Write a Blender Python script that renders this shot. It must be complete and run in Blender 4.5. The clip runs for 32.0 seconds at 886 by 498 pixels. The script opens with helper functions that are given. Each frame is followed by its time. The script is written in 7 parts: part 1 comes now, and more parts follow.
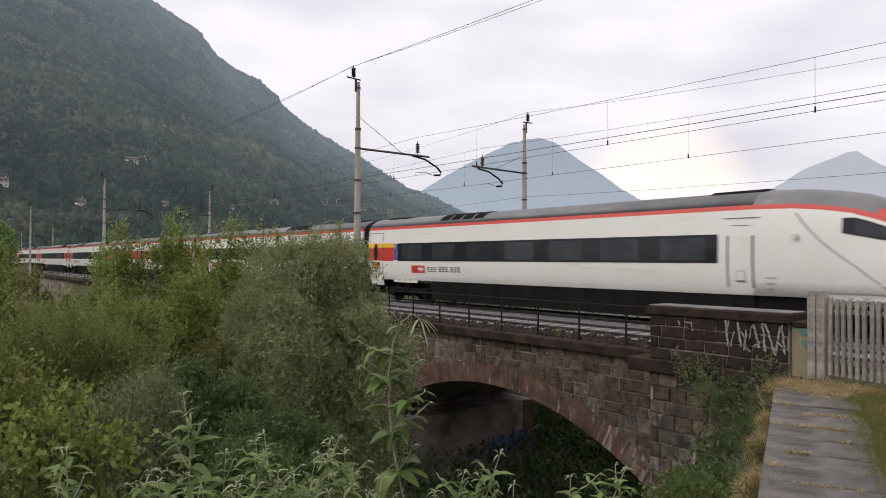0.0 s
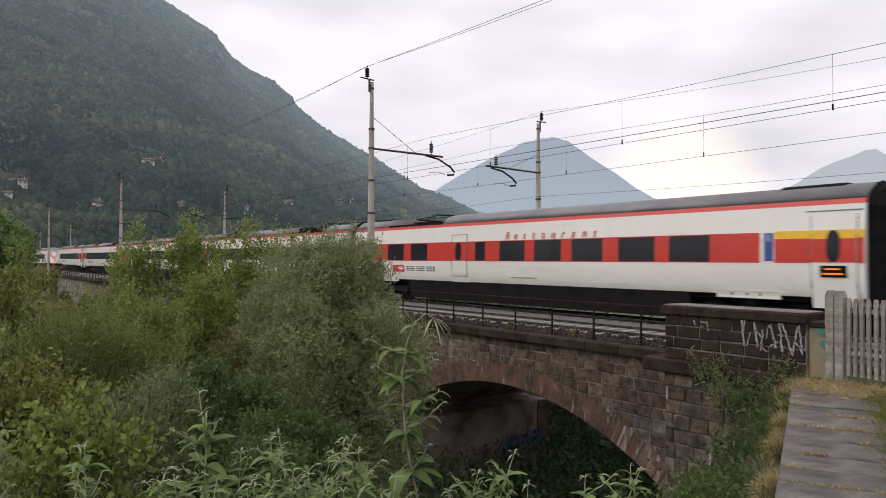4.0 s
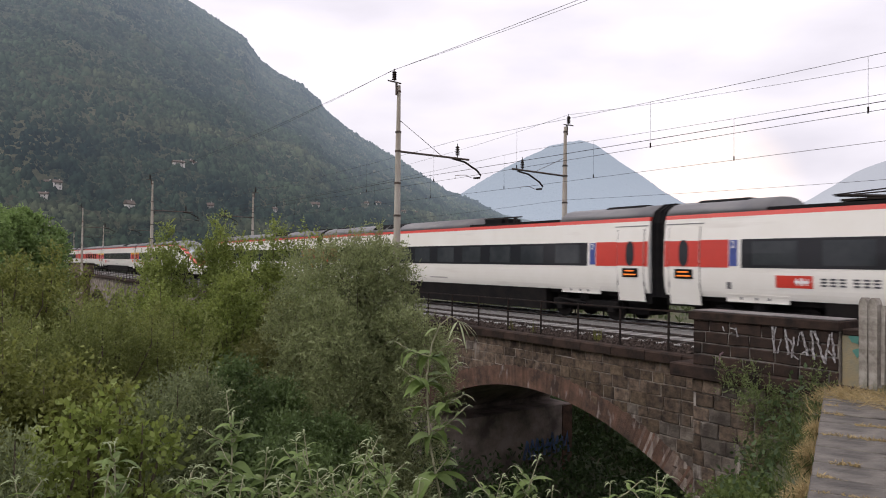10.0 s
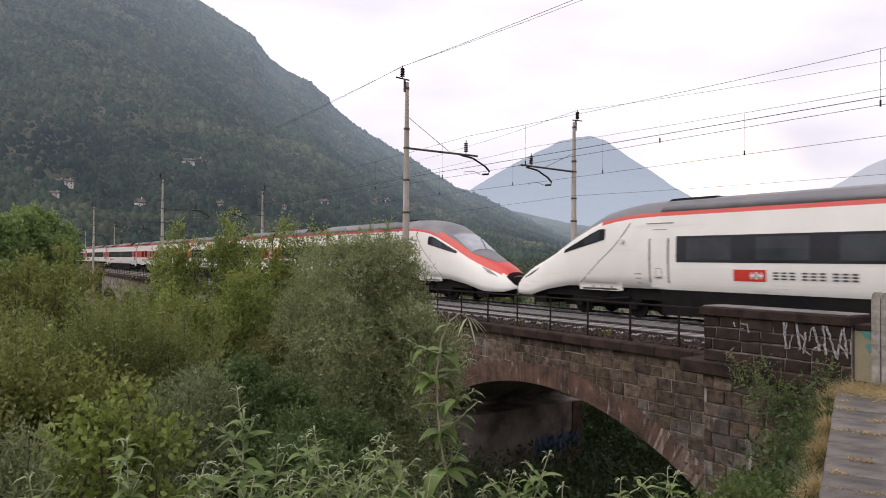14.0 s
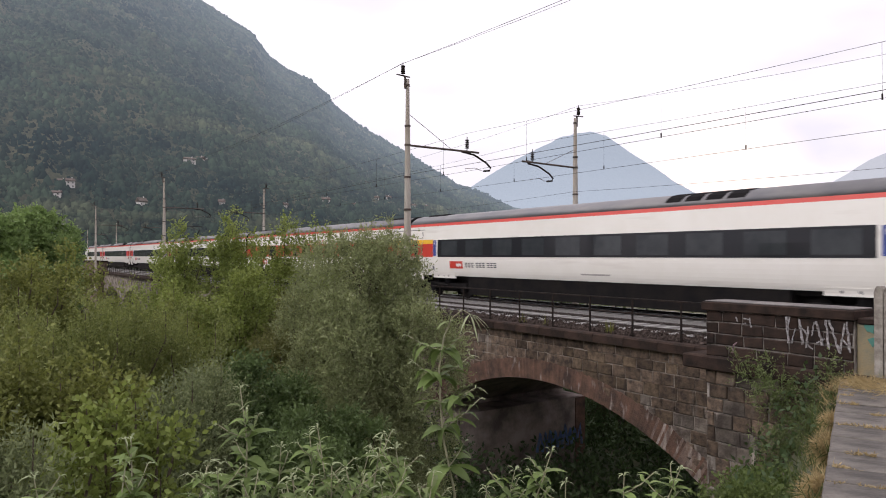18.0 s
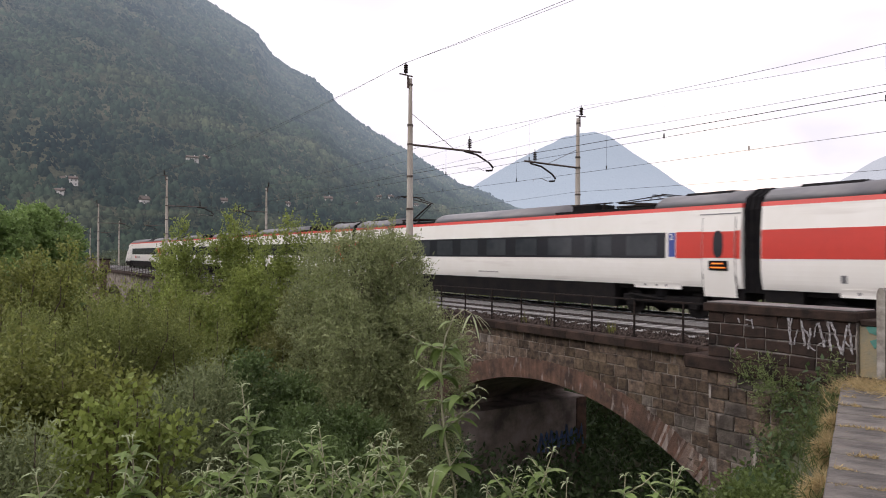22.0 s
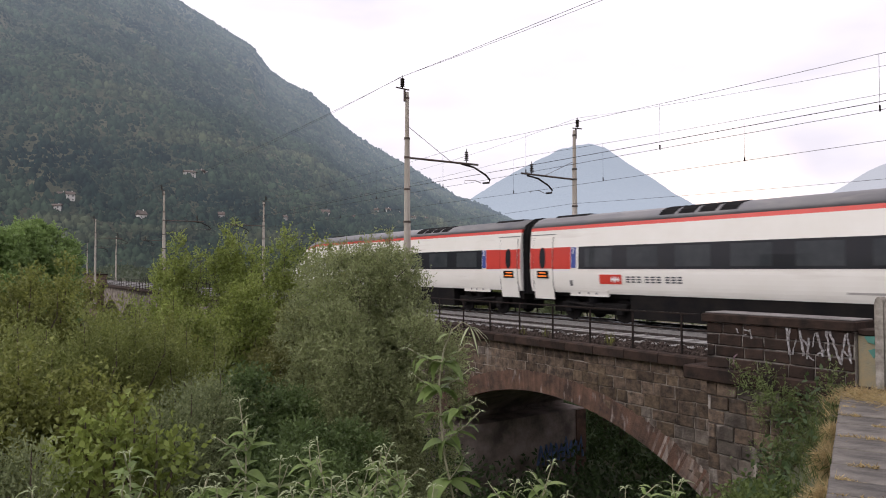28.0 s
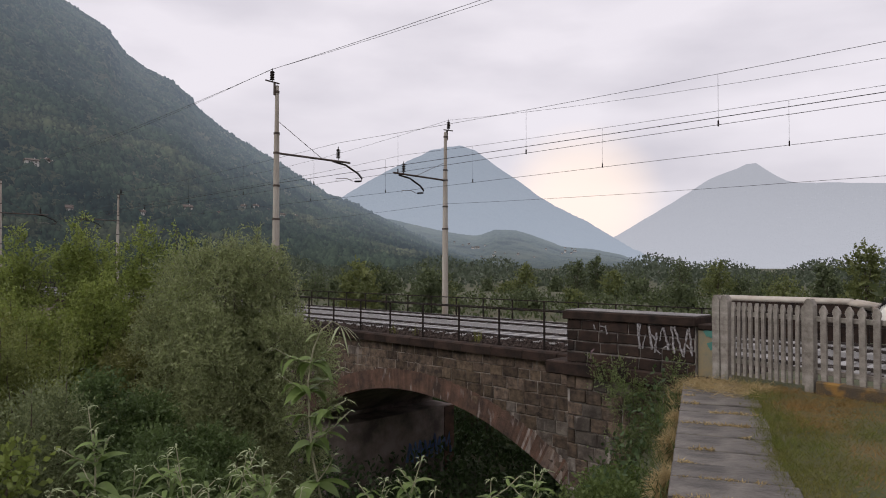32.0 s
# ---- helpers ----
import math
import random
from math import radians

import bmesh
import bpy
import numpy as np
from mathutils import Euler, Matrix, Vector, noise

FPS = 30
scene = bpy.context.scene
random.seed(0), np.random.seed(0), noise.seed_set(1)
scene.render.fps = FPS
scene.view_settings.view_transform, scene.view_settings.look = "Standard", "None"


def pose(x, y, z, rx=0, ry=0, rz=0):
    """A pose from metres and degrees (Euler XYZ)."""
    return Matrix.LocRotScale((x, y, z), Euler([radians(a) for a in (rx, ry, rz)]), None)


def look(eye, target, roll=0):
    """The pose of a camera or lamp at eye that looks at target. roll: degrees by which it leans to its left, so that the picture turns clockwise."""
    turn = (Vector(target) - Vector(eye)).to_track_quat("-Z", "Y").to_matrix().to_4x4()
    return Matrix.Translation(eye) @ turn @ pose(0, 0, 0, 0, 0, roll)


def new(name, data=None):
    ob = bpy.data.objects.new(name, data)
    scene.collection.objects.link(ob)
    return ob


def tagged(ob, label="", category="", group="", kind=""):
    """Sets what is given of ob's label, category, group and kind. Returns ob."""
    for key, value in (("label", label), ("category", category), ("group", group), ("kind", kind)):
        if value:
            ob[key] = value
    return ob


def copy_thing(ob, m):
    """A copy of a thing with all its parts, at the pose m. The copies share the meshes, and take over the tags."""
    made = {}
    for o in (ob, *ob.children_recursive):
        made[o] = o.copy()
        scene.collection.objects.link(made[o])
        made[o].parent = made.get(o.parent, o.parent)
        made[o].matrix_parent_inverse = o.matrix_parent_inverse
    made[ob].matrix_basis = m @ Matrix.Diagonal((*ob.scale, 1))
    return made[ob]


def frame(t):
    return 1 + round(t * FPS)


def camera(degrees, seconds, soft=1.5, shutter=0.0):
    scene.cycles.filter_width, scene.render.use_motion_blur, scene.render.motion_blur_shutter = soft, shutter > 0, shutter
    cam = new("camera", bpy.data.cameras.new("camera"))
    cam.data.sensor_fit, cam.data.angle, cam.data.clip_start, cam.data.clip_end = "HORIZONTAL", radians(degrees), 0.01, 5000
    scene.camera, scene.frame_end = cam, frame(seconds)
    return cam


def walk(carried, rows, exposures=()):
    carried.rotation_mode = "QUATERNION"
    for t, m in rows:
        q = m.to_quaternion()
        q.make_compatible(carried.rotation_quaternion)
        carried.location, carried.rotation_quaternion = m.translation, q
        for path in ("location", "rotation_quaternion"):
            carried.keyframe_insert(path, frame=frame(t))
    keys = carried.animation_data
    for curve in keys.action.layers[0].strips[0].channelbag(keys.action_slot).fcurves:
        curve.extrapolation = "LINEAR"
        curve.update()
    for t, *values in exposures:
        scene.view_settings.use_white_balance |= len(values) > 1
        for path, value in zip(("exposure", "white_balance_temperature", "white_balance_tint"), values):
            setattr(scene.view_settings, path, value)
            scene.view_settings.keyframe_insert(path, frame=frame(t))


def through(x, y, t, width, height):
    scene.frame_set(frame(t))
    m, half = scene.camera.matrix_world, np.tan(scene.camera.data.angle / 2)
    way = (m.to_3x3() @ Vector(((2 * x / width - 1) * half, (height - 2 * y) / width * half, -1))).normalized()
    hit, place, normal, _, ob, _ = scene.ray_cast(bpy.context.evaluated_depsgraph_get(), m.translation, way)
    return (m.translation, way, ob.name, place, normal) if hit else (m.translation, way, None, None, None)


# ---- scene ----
cam = camera(65.73, 32.0, soft=1.0, shutter=0.3)
EYE = (0.0, 0.0, 2.12)
# seconds and the camera's turn in degrees: it stands in one place and pans
PAN = [
    (0, 90.94, -0.28, 51.45),
    (0.5, 90.85, -0.28, 51.19),
    (1, 90.84, -0.31, 51.47),
    (1.5, 90.85, -0.49, 51.71),
    (2, 90.91, -0.48, 51.92),
    (2.5, 90.92, -0.39, 52.19),
    (3, 90.93, -0.30, 52.18),
    (3.5, 90.90, -0.20, 52.36),
    (5.5, 91.08, -0.42, 53.17),
    (6, 91.15, -0.34, 53.22),
    (6.5, 91.17, -0.35, 53.41),
    (7, 91.15, -0.45, 53.86),
    (7.5, 91.15, -0.54, 54.23),
    (8, 91.14, -0.62, 54.56),
    (8.5, 91.10, -0.53, 54.65),
    (9, 91.09, -0.64, 54.64),
    (9.5, 91.09, -0.77, 54.68),
    (10, 91.14, -0.69, 54.72),
    (10.5, 91.18, -0.51, 54.86),
    (11, 91.25, -0.17, 54.98),
    (11.5, 91.30, 0.10, 55.07),
    (12, 91.31, 0.17, 55.23),
    (12.5, 91.31, 0.14, 55.39),
    (13, 91.23, -0.01, 55.44),
    (13.5, 91.06, -0.23, 55.49),
    (14, 90.85, -0.41, 55.48),
    (14.5, 90.66, -0.65, 55.45),
    (16.5, 90.51, -0.32, 55.31),
    (17, 90.54, -0.02, 55.39),
    (17.5, 90.55, 0.08, 55.49),
    (18, 90.59, -0.01, 55.63),
    (18.5, 90.60, -0.10, 55.76),
    (19, 90.56, -0.11, 55.91),
    (19.5, 90.53, -0.10, 55.99),
    (20, 90.53, -0.18, 56.04),
    (20.5, 90.56, -0.32, 55.99),
    (21, 90.58, -0.32, 55.95),
    (21.5, 90.58, -0.21, 55.87),
    (22, 90.55, -0.29, 55.80),
    (22.5, 90.52, -0.37, 55.80),
    (23, 90.47, -0.42, 55.83),
    (23.5, 90.51, -0.28, 55.83),
    (24, 90.59, -0.29, 55.79),
    (24.5, 90.69, -0.19, 55.71),
    (25, 90.79, -0.00, 55.70),
    (25.5, 90.95, 0.21, 55.70),
    (27.5, 91.50, 0.12, 55.70),
    (28, 91.60, 0.15, 55.61),
    (28.5, 91.70, 0.19, 55.57),
    (29, 91.79, 0.24, 54.53),
    (29.5, 91.80, 0.10, 49.98),
    (30, 91.80, -0.20, 46.48),
    (30.5, 91.74, -0.20, 45.41),
    (31, 91.68, -0.21, 44.82),
    (31.5, 91.61, -0.25, 44.81),
    (32, 91.51, -0.11, 44.88),
]


def shot():
    walk(cam, [(t, pose(*EYE, a, b, c)) for t, a, b, c in PAN],
         [(0, 0.11, 6500, 10), (3, 0.11, 6500, 10), (7, 0.17, 6500, 11), (14, 0.29, 6500, 14), (21, 0.41, 6500, 14), (25, 0.41, 6500, 14), (28.5, 0.31, 6500, 14), (29.5, 0.15, 6500, 13), (30.5, -0.05, 6500, 12), (32, -0.12, 6500, 12)])


shot()

# ---- world and light: thin overcast, low bright west behind the hills ----
SUN_AZ, SUN_EL = -115.0, 55.0   # degrees: sun's heading from +x towards +y, and height


def make_world():
    w = bpy.data.worlds.new("overcast_sky")
    scene.world = w
    w.use_nodes = True
    nt = w.node_tree
    nt.nodes.clear()
    out = nt.nodes.new("ShaderNodeOutputWorld")
    bg = nt.nodes.new("ShaderNodeBackground")
    sky = nt.nodes.new("ShaderNodeTexSky")
    sky.sky_type, sky.sun_disc = "NISHITA", False
    sky.sun_elevation, sky.sun_rotation = radians(SUN_EL), radians(90 - SUN_AZ)
    sky.air_density, sky.dust_density = 1.0, 3.0
    tc = nt.nodes.new("ShaderNodeTexCoord")
    mp = nt.nodes.new("ShaderNodeMapping")
    mp.inputs["Scale"].default_value = (1.6, 1.6, 5.0)
    no = nt.nodes.new("ShaderNodeTexNoise")
    no.inputs["Scale"].default_value, no.inputs["Detail"].default_value = 2.2, 5.0
    no.inputs["Roughness"].default_value = 0.45
    ra = nt.nodes.new("ShaderNodeValToRGB")
    ra.color_ramp.elements[0].position, ra.color_ramp.elements[1].position = 0.32, 0.62
    ra.color_ramp.elements[0].color = (7.7, 7.37, 8.0, 1)
    ra.color_ramp.elements[1].color = (10.0, 9.55, 10.1, 1)
    mix = nt.nodes.new("ShaderNodeMixRGB")
    mix.inputs[0].default_value = 0.9
    L = nt.links.new
    L(tc.outputs["Generated"], mp.inputs[0])
    L(mp.outputs[0], no.inputs["Vector"])
    L(no.outputs["Fac"], ra.inputs[0])
    L(sky.outputs[0], mix.inputs[1])
    L(ra.outputs[0], mix.inputs[2])
    # the low bright gap in the cloud where the sun sets
    dot = nt.nodes.new("ShaderNodeVectorMath")
    dot.operation = "DOT_PRODUCT"
    dot.inputs[1].default_value = Vector((math.sin(radians(-33.5)), math.cos(radians(-33.5)), math.tan(radians(5.0)))).normalized()
    L(tc.outputs["Generated"], dot.inputs[0])
    mr = nt.nodes.new("ShaderNodeMapRange")
    mr.interpolation_type = "SMOOTHSTEP"
    mr.inputs["From Min"].default_value, mr.inputs["From Max"].default_value = 0.992, 1.0
    mr.inputs["To Max"].default_value = 0.8
    L(dot.outputs["Value"], mr.inputs["Value"])
    glow = nt.nodes.new("ShaderNodeMixRGB")
    glow.inputs[2].default_value = (12.5, 10.6, 9.2, 1)
    L(mr.outputs[0], glow.inputs[0])
    L(mix.outputs[0], glow.inputs[1])
    L(glow.outputs[0], bg.inputs[0])
    bg.inputs[1].default_value = 0.1
    L(bg.outputs[0], out.inputs[0])


make_world()
sun = new("sun", bpy.data.lights.new("sun", "SUN"))
sun.data.energy, sun.data.angle, sun.data.color = 1.5, radians(70), (1.0, 0.96, 0.9)
_a, _e = radians(SUN_AZ), radians(SUN_EL)
sun.matrix_world = look((math.cos(_a) * math.cos(_e) * 50, math.sin(_a) * math.cos(_e) * 50, math.sin(_e) * 50), (0, 0, 0))


# ---- materials ----
def mat(name, base, rough=0.7, metal=0.0, alt=None, scale=3.0, bump=0.0, bump_scale=30.0, rand=0.0, island=False,
        spec=0.5, stretch=(1, 1, 1), glow=None, streak=None):
    """A node material: base mixed with alt by a coarse and a fine noise, bumped, varied by piece."""
    m = bpy.data.materials.new(name)
    m.use_nodes = True
    nt = m.node_tree
    b = nt.nodes["Principled BSDF"]
    L = nt.links.new
    b.inputs["Roughness"].default_value, b.inputs["Metallic"].default_value = rough, metal
    b.inputs["Specular IOR Level"].default_value = spec
    tc = nt.nodes.new("ShaderNodeTexCoord")
    mp = nt.nodes.new("ShaderNodeMapping")
    mp.inputs["Scale"].default_value = stretch
    L(tc.outputs["Object"], mp.inputs[0])
    alt = alt or tuple(c * 0.75 for c in base)
    n1 = nt.nodes.new("ShaderNodeTexNoise")
    n1.inputs["Scale"].default_value, n1.inputs["Detail"].default_value = scale, 6.0
    n1.inputs["Roughness"].default_value = 0.65
    L(mp.outputs[0], n1.inputs["Vector"])
    ra = nt.nodes.new("ShaderNodeValToRGB")
    ra.color_ramp.elements[0].position, ra.color_ramp.elements[1].position = 0.36, 0.64
    L(n1.outputs["Fac"], ra.inputs[0])
    mx = nt.nodes.new("ShaderNodeMixRGB")
    mx.inputs[1].default_value, mx.inputs[2].default_value = (*base, 1), (*alt, 1)
    L(ra.outputs[0], mx.inputs[0])
    col = mx.outputs[0]
    if streak:
        n3 = nt.nodes.new("ShaderNodeTexNoise")
        m3 = nt.nodes.new("ShaderNodeMapping")
        m3.inputs["Scale"].default_value = streak[1]
        L(tc.outputs["Object"], m3.inputs[0])
        L(m3.outputs[0], n3.inputs["Vector"])
        n3.inputs["Scale"].default_value, n3.inputs["Detail"].default_value = 1.0, 4.0
        r3 = nt.nodes.new("ShaderNodeValToRGB")
        r3.color_ramp.elements[0].position, r3.color_ramp.elements[1].position = streak[2], streak[2] + 0.14
        L(n3.outputs["Fac"], r3.inputs[0])
        m4 = nt.nodes.new("ShaderNodeMixRGB")
        m4.inputs[2].default_value = (*streak[0], 1)
        L(r3.outputs[0], m4.inputs[0])
        L(col, m4.inputs[1])
        col = m4.outputs[0]
    if rand:
        if island:
            g = nt.nodes.new("ShaderNodeNewGeometry")
            src = g.outputs["Random Per Island"]
        else:
            g = nt.nodes.new("ShaderNodeObjectInfo")
            src = g.outputs["Random"]
        mr = nt.nodes.new("ShaderNodeMapRange")
        mr.inputs["To Min"].default_value, mr.inputs["To Max"].default_value = 1 - rand, 1 + rand
        L(src, mr.inputs["Value"])
        hs = nt.nodes.new("ShaderNodeHueSaturation")
        L(mr.outputs[0], hs.inputs["Value"])
        L(col, hs.inputs["Color"])
        col = hs.outputs[0]
    L(col, b.inputs["Base Color"])
    if bump:
        n2 = nt.nodes.new("ShaderNodeTexNoise")
        n2.inputs["Scale"].default_value, n2.inputs["Detail"].default_value = bump_scale, 5.0
        L(mp.outputs[0], n2.inputs["Vector"])
        bp = nt.nodes.new("ShaderNodeBump")
        bp.inputs["Strength"].default_value, bp.inputs["Distance"].default_value = bump, 0.03
        L(n2.outputs["Fac"], bp.inputs["Height"])
        L(bp.outputs[0], b.inputs["Normal"])
    if glow:
        b.inputs["Emission Color"].default_value, b.inputs["Emission Strength"].default_value = (*glow[:3], 1), glow[3]
    return m


def leaf_mat(name, base, alt, rand=0.32, rough=0.55, through=0.4, island=True):
    m = mat(name, base, rough, alt=alt, scale=0.9, rand=rand, island=island, spec=0.3)
    nt = m.node_tree
    b = nt.nodes["Principled BSDF"]
    src = b.inputs["Base Color"].links[0].from_socket
    tr = nt.nodes.new("ShaderNodeBsdfTranslucent")
    nt.links.new(src, tr.inputs["Color"])
    ms = nt.nodes.new("ShaderNodeMixShader")
    ms.inputs[0].default_value = through
    nt.links.new(b.outputs[0], ms.inputs[1])
    nt.links.new(tr.outputs[0], ms.inputs[2])
    nt.links.new(ms.outputs[0], nt.nodes["Material Output"].inputs["Surface"])
    return m


WHITE = mat("white_train_paint", (0.74, 0.725, 0.68), 0.3, alt=(0.7, 0.68, 0.625), scale=0.7, streak=((0.64, 0.615, 0.565), (0.35, 1.0, 3.5), 0.6))
FAINT = mat("faint_grey_marking", (0.4, 0.385, 0.365), 0.5)
RED = mat("red_paint", (0.54, 0.042, 0.027), 0.35, alt=(0.48, 0.038, 0.025), scale=1.0)
YELLOW = mat("yellow_paint", (0.8, 0.48, 0.03), 0.4, alt=(0.72, 0.42, 0.03))
ROOF = mat("grey_roof_paint", (0.11, 0.11, 0.12), 0.45, alt=(0.16, 0.155, 0.155), scale=0.8, streak=((0.2, 0.19, 0.18), (0.6, 2.0, 2.0), 0.6))
BLACK = mat("black_underframe", (0.008, 0.008, 0.009), 0.8, alt=(0.016, 0.014, 0.013), scale=2.0, bump=0.3, spec=0.08)
RUBBER = mat("black_rubber", (0.007, 0.007, 0.008), 0.85, alt=(0.014, 0.013, 0.013), spec=0.05)
GLASS = mat("tinted_glass", (0.018, 0.02, 0.024), 0.12, alt=(0.024, 0.024, 0.027), scale=0.5, spec=0.22)
PANE = mat("lighter_window_glass", (0.028, 0.032, 0.036), 0.06, alt=(0.05, 0.056, 0.06), scale=0.6, spec=0.2)
BLUE = mat("blue_marking", (0.05, 0.08, 0.3), 0.4)
SIGNW = mat("white_marking", (0.8, 0.8, 0.8), 0.4)
ARM = mat("weathered_bracket_steel", (0.05, 0.043, 0.038), 0.6, 0.3, alt=(0.09, 0.06, 0.045), scale=6)
DARKTXT = mat("dark_lettering", (0.06, 0.06, 0.07), 0.5)
# pale base colour imitates the sky reflected in the windscreen
SCREEN = mat("windscreen_sky_tint", (0.2, 0.225, 0.24), 0.04, alt=(0.32, 0.34, 0.355), scale=0.9, spec=1.0)
LAMPG = mat("headlight_glass", (0.16, 0.165, 0.175), 0.08, alt=(0.08, 0.085, 0.09), scale=4, spec=0.8)
LED = mat("amber_display", (0.3, 0.08, 0.01), 0.4, glow=(1.0, 0.22, 0.03, 0.9))
STEEL = mat("worn_steel", (0.25, 0.23, 0.21), 0.4, 0.8, alt=(0.18, 0.13, 0.1), scale=6)
RAILM = mat("rail_steel", (0.05, 0.037, 0.032), 0.7, 0.1, alt=(0.028, 0.021, 0.018), scale=6)
RAILTOP = mat("polished_rail", (0.55, 0.54, 0.53), 0.25, 1.0, alt=(0.45, 0.44, 0.43))
IRON = mat("dark_painted_iron", (0.012, 0.011, 0.011), 0.7, alt=(0.03, 0.021, 0.017), scale=5, bump=0.2, spec=0.1)
CONC = mat("pole_concrete", (0.44, 0.41, 0.36), 0.85, alt=(0.3, 0.255, 0.205), scale=1.2, bump=0.3, stretch=(1, 1, 0.25))
FENCEM = mat("fence_concrete", (0.33, 0.305, 0.27), 0.95, alt=(0.15, 0.132, 0.113), scale=5, spec=0.2, bump=0.5, bump_scale=60, rand=0.12, streak=((0.16, 0.16, 0.12), (5, 5, 1.5), 0.58))
STONE = mat("red_brown_stone", (0.165, 0.122, 0.089), 0.95, alt=(0.05, 0.04, 0.034), scale=4.2, spec=0.12, bump=1.0, bump_scale=14, rand=0.4, streak=((0.2, 0.18, 0.16), (3.2, 3.2, 0.8), 0.61))
BEIGE = mat("beige_brown_stone", (0.16, 0.12, 0.082), 0.95, alt=(0.06, 0.045, 0.035), scale=4.6, spec=0.12, bump=1.0, bump_scale=14, rand=0.3, streak=((0.035, 0.03, 0.026), (2.4, 2.4, 0.6), 0.6))
VOUS = mat("rosy_arch_stone", (0.18, 0.107, 0.078), 0.95, alt=(0.07, 0.05, 0.042), scale=1.6, spec=0.12, bump=1.0, bump_scale=22, rand=0.14, streak=((0.3, 0.26, 0.235), (5.0, 5.0, 1.4), 0.63))
LIMEST = mat("lime_stained_stone", (0.175, 0.15, 0.125), 0.95, alt=(0.055, 0.043, 0.035), scale=2.4, bump=0.9, bump_scale=16, rand=0.3, streak=((0.36, 0.325, 0.29), (4.0, 4.0, 0.8), 0.58))
LIMEV = mat("lime_stained_arch_brick", (0.215, 0.155, 0.125), 0.95, alt=(0.1, 0.074, 0.063), scale=2.4, bump=0.9, bump_scale=20, rand=0.16, spec=0.15, streak=((0.31, 0.265, 0.235), (5.0, 5.0, 1.4), 0.49))
MORTAR = mat("lime_mortar", (0.28, 0.255, 0.23), 0.95, alt=(0.1, 0.085, 0.075), scale=1.1, bump=0.6, bump_scale=25)
JOINT = mat("stone_joint", (0.08, 0.065, 0.055), 0.95, spec=0.1, alt=(0.33, 0.29, 0.25), scale=1.7, bump=0.6, bump_scale=25)
MORTAR2 = mat("pale_mortar", (0.34, 0.31, 0.28), 0.95, alt=(0.06, 0.05, 0.045), scale=3.2, bump=0.6, bump_scale=25)
COPE = mat("coping_stone", (0.05, 0.033, 0.026), 0.95, alt=(0.02, 0.016, 0.0145), scale=3, spec=0.12, bump=0.5, bump_scale=20, rand=0.2)
# paler than the coping: sky sheen on the wet top, put into the colour
CAPST = mat("sheen_tinted_capstone", (0.15, 0.138, 0.13), 0.5, alt=(0.06, 0.052, 0.048), scale=2, bump=0.3)
PLASTER = mat("stained_vault_plaster", (0.36, 0.295, 0.262), 0.95, alt=(0.12, 0.095, 0.083), scale=0.8, bump=0.4, bump_scale=8)
SHOULDER = mat("brown_ballast", (0.035, 0.025, 0.021), 0.9, spec=0.1, alt=(0.07, 0.055, 0.048), scale=16, bump=1.0, bump_scale=26)
BALLAST = mat("ballast_bed", (0.2, 0.196, 0.192), 0.7, spec=0.2, alt=(0.11, 0.105, 0.1), scale=14, bump=1.0, bump_scale=26)
BALSTONE = mat("ballast_stone", (0.02, 0.014, 0.012), 0.9, spec=0.1, alt=(0.07, 0.055, 0.048), scale=9, rand=0.5, island=True)
SLEEPER = mat("sleeper_concrete", (0.29, 0.285, 0.278), 0.5, alt=(0.19, 0.184, 0.178), scale=4, bump=0.3, rand=0.1)
SLAB = mat("wet_slab_stone", (0.118, 0.106, 0.091), 0.55, alt=(0.045, 0.04, 0.035), scale=2.6, bump=1.0, bump_scale=9, rand=0.38, spec=0.3, streak=((0.03, 0.027, 0.022), (2.6, 1.7, 3.0), 0.6))
GROUND = mat("valley_soil", (0.045, 0.06, 0.025), 0.95, alt=(0.08, 0.07, 0.04), scale=0.4, bump=0.6, bump_scale=4)
LAWN = mat("dry_lawn", (0.05, 0.058, 0.018), 0.95, alt=(0.1, 0.08, 0.028), scale=0.6, bump=0.8, bump_scale=40)
LICHEN = mat("lichen_kerb", (0.055, 0.045, 0.036), 0.95, alt=(0.1, 0.07, 0.035), scale=4, bump=0.7, streak=((0.24, 0.135, 0.035), (3.5, 3.5, 4.5), 0.49))
BARK = mat("bark", (0.11, 0.085, 0.06), 0.95, alt=(0.07, 0.055, 0.04), scale=8, bump=0.6, stretch=(1, 1, 0.3))
L_WILLOW = leaf_mat("grey_willow_leaf", (0.252, 0.282, 0.134), (0.21, 0.24, 0.11))
L_GREEN = leaf_mat("green_leaf", (0.24, 0.285, 0.075), (0.185, 0.232, 0.06))
L_OLIVE = leaf_mat("olive_leaf", (0.198, 0.218, 0.058), (0.155, 0.172, 0.046))
L_YELLOW = leaf_mat("yellow_green_leaf", (0.215, 0.262, 0.064), (0.16, 0.205, 0.048))
L_DARK = leaf_mat("dark_green_leaf", (0.068, 0.105, 0.04), (0.048, 0.078, 0.03))
# bluer, greyer green: distance haze mixed into the leaf colour
L_HAZE = leaf_mat("haze_tinted_wood_leaf", (0.09, 0.11, 0.072), (0.066, 0.086, 0.058), 0.2)
L_MEADOW = leaf_mat("meadow_leaf", (0.085, 0.105, 0.042), (0.06, 0.08, 0.034))
L_FAR = leaf_mat("far_tree_leaf", (0.12, 0.145, 0.068), (0.09, 0.115, 0.058))
L_BUDBIG = leaf_mat("broad_butterfly_bush_leaf", (0.165, 0.23, 0.07), (0.12, 0.175, 0.052), 0.35, island=False)
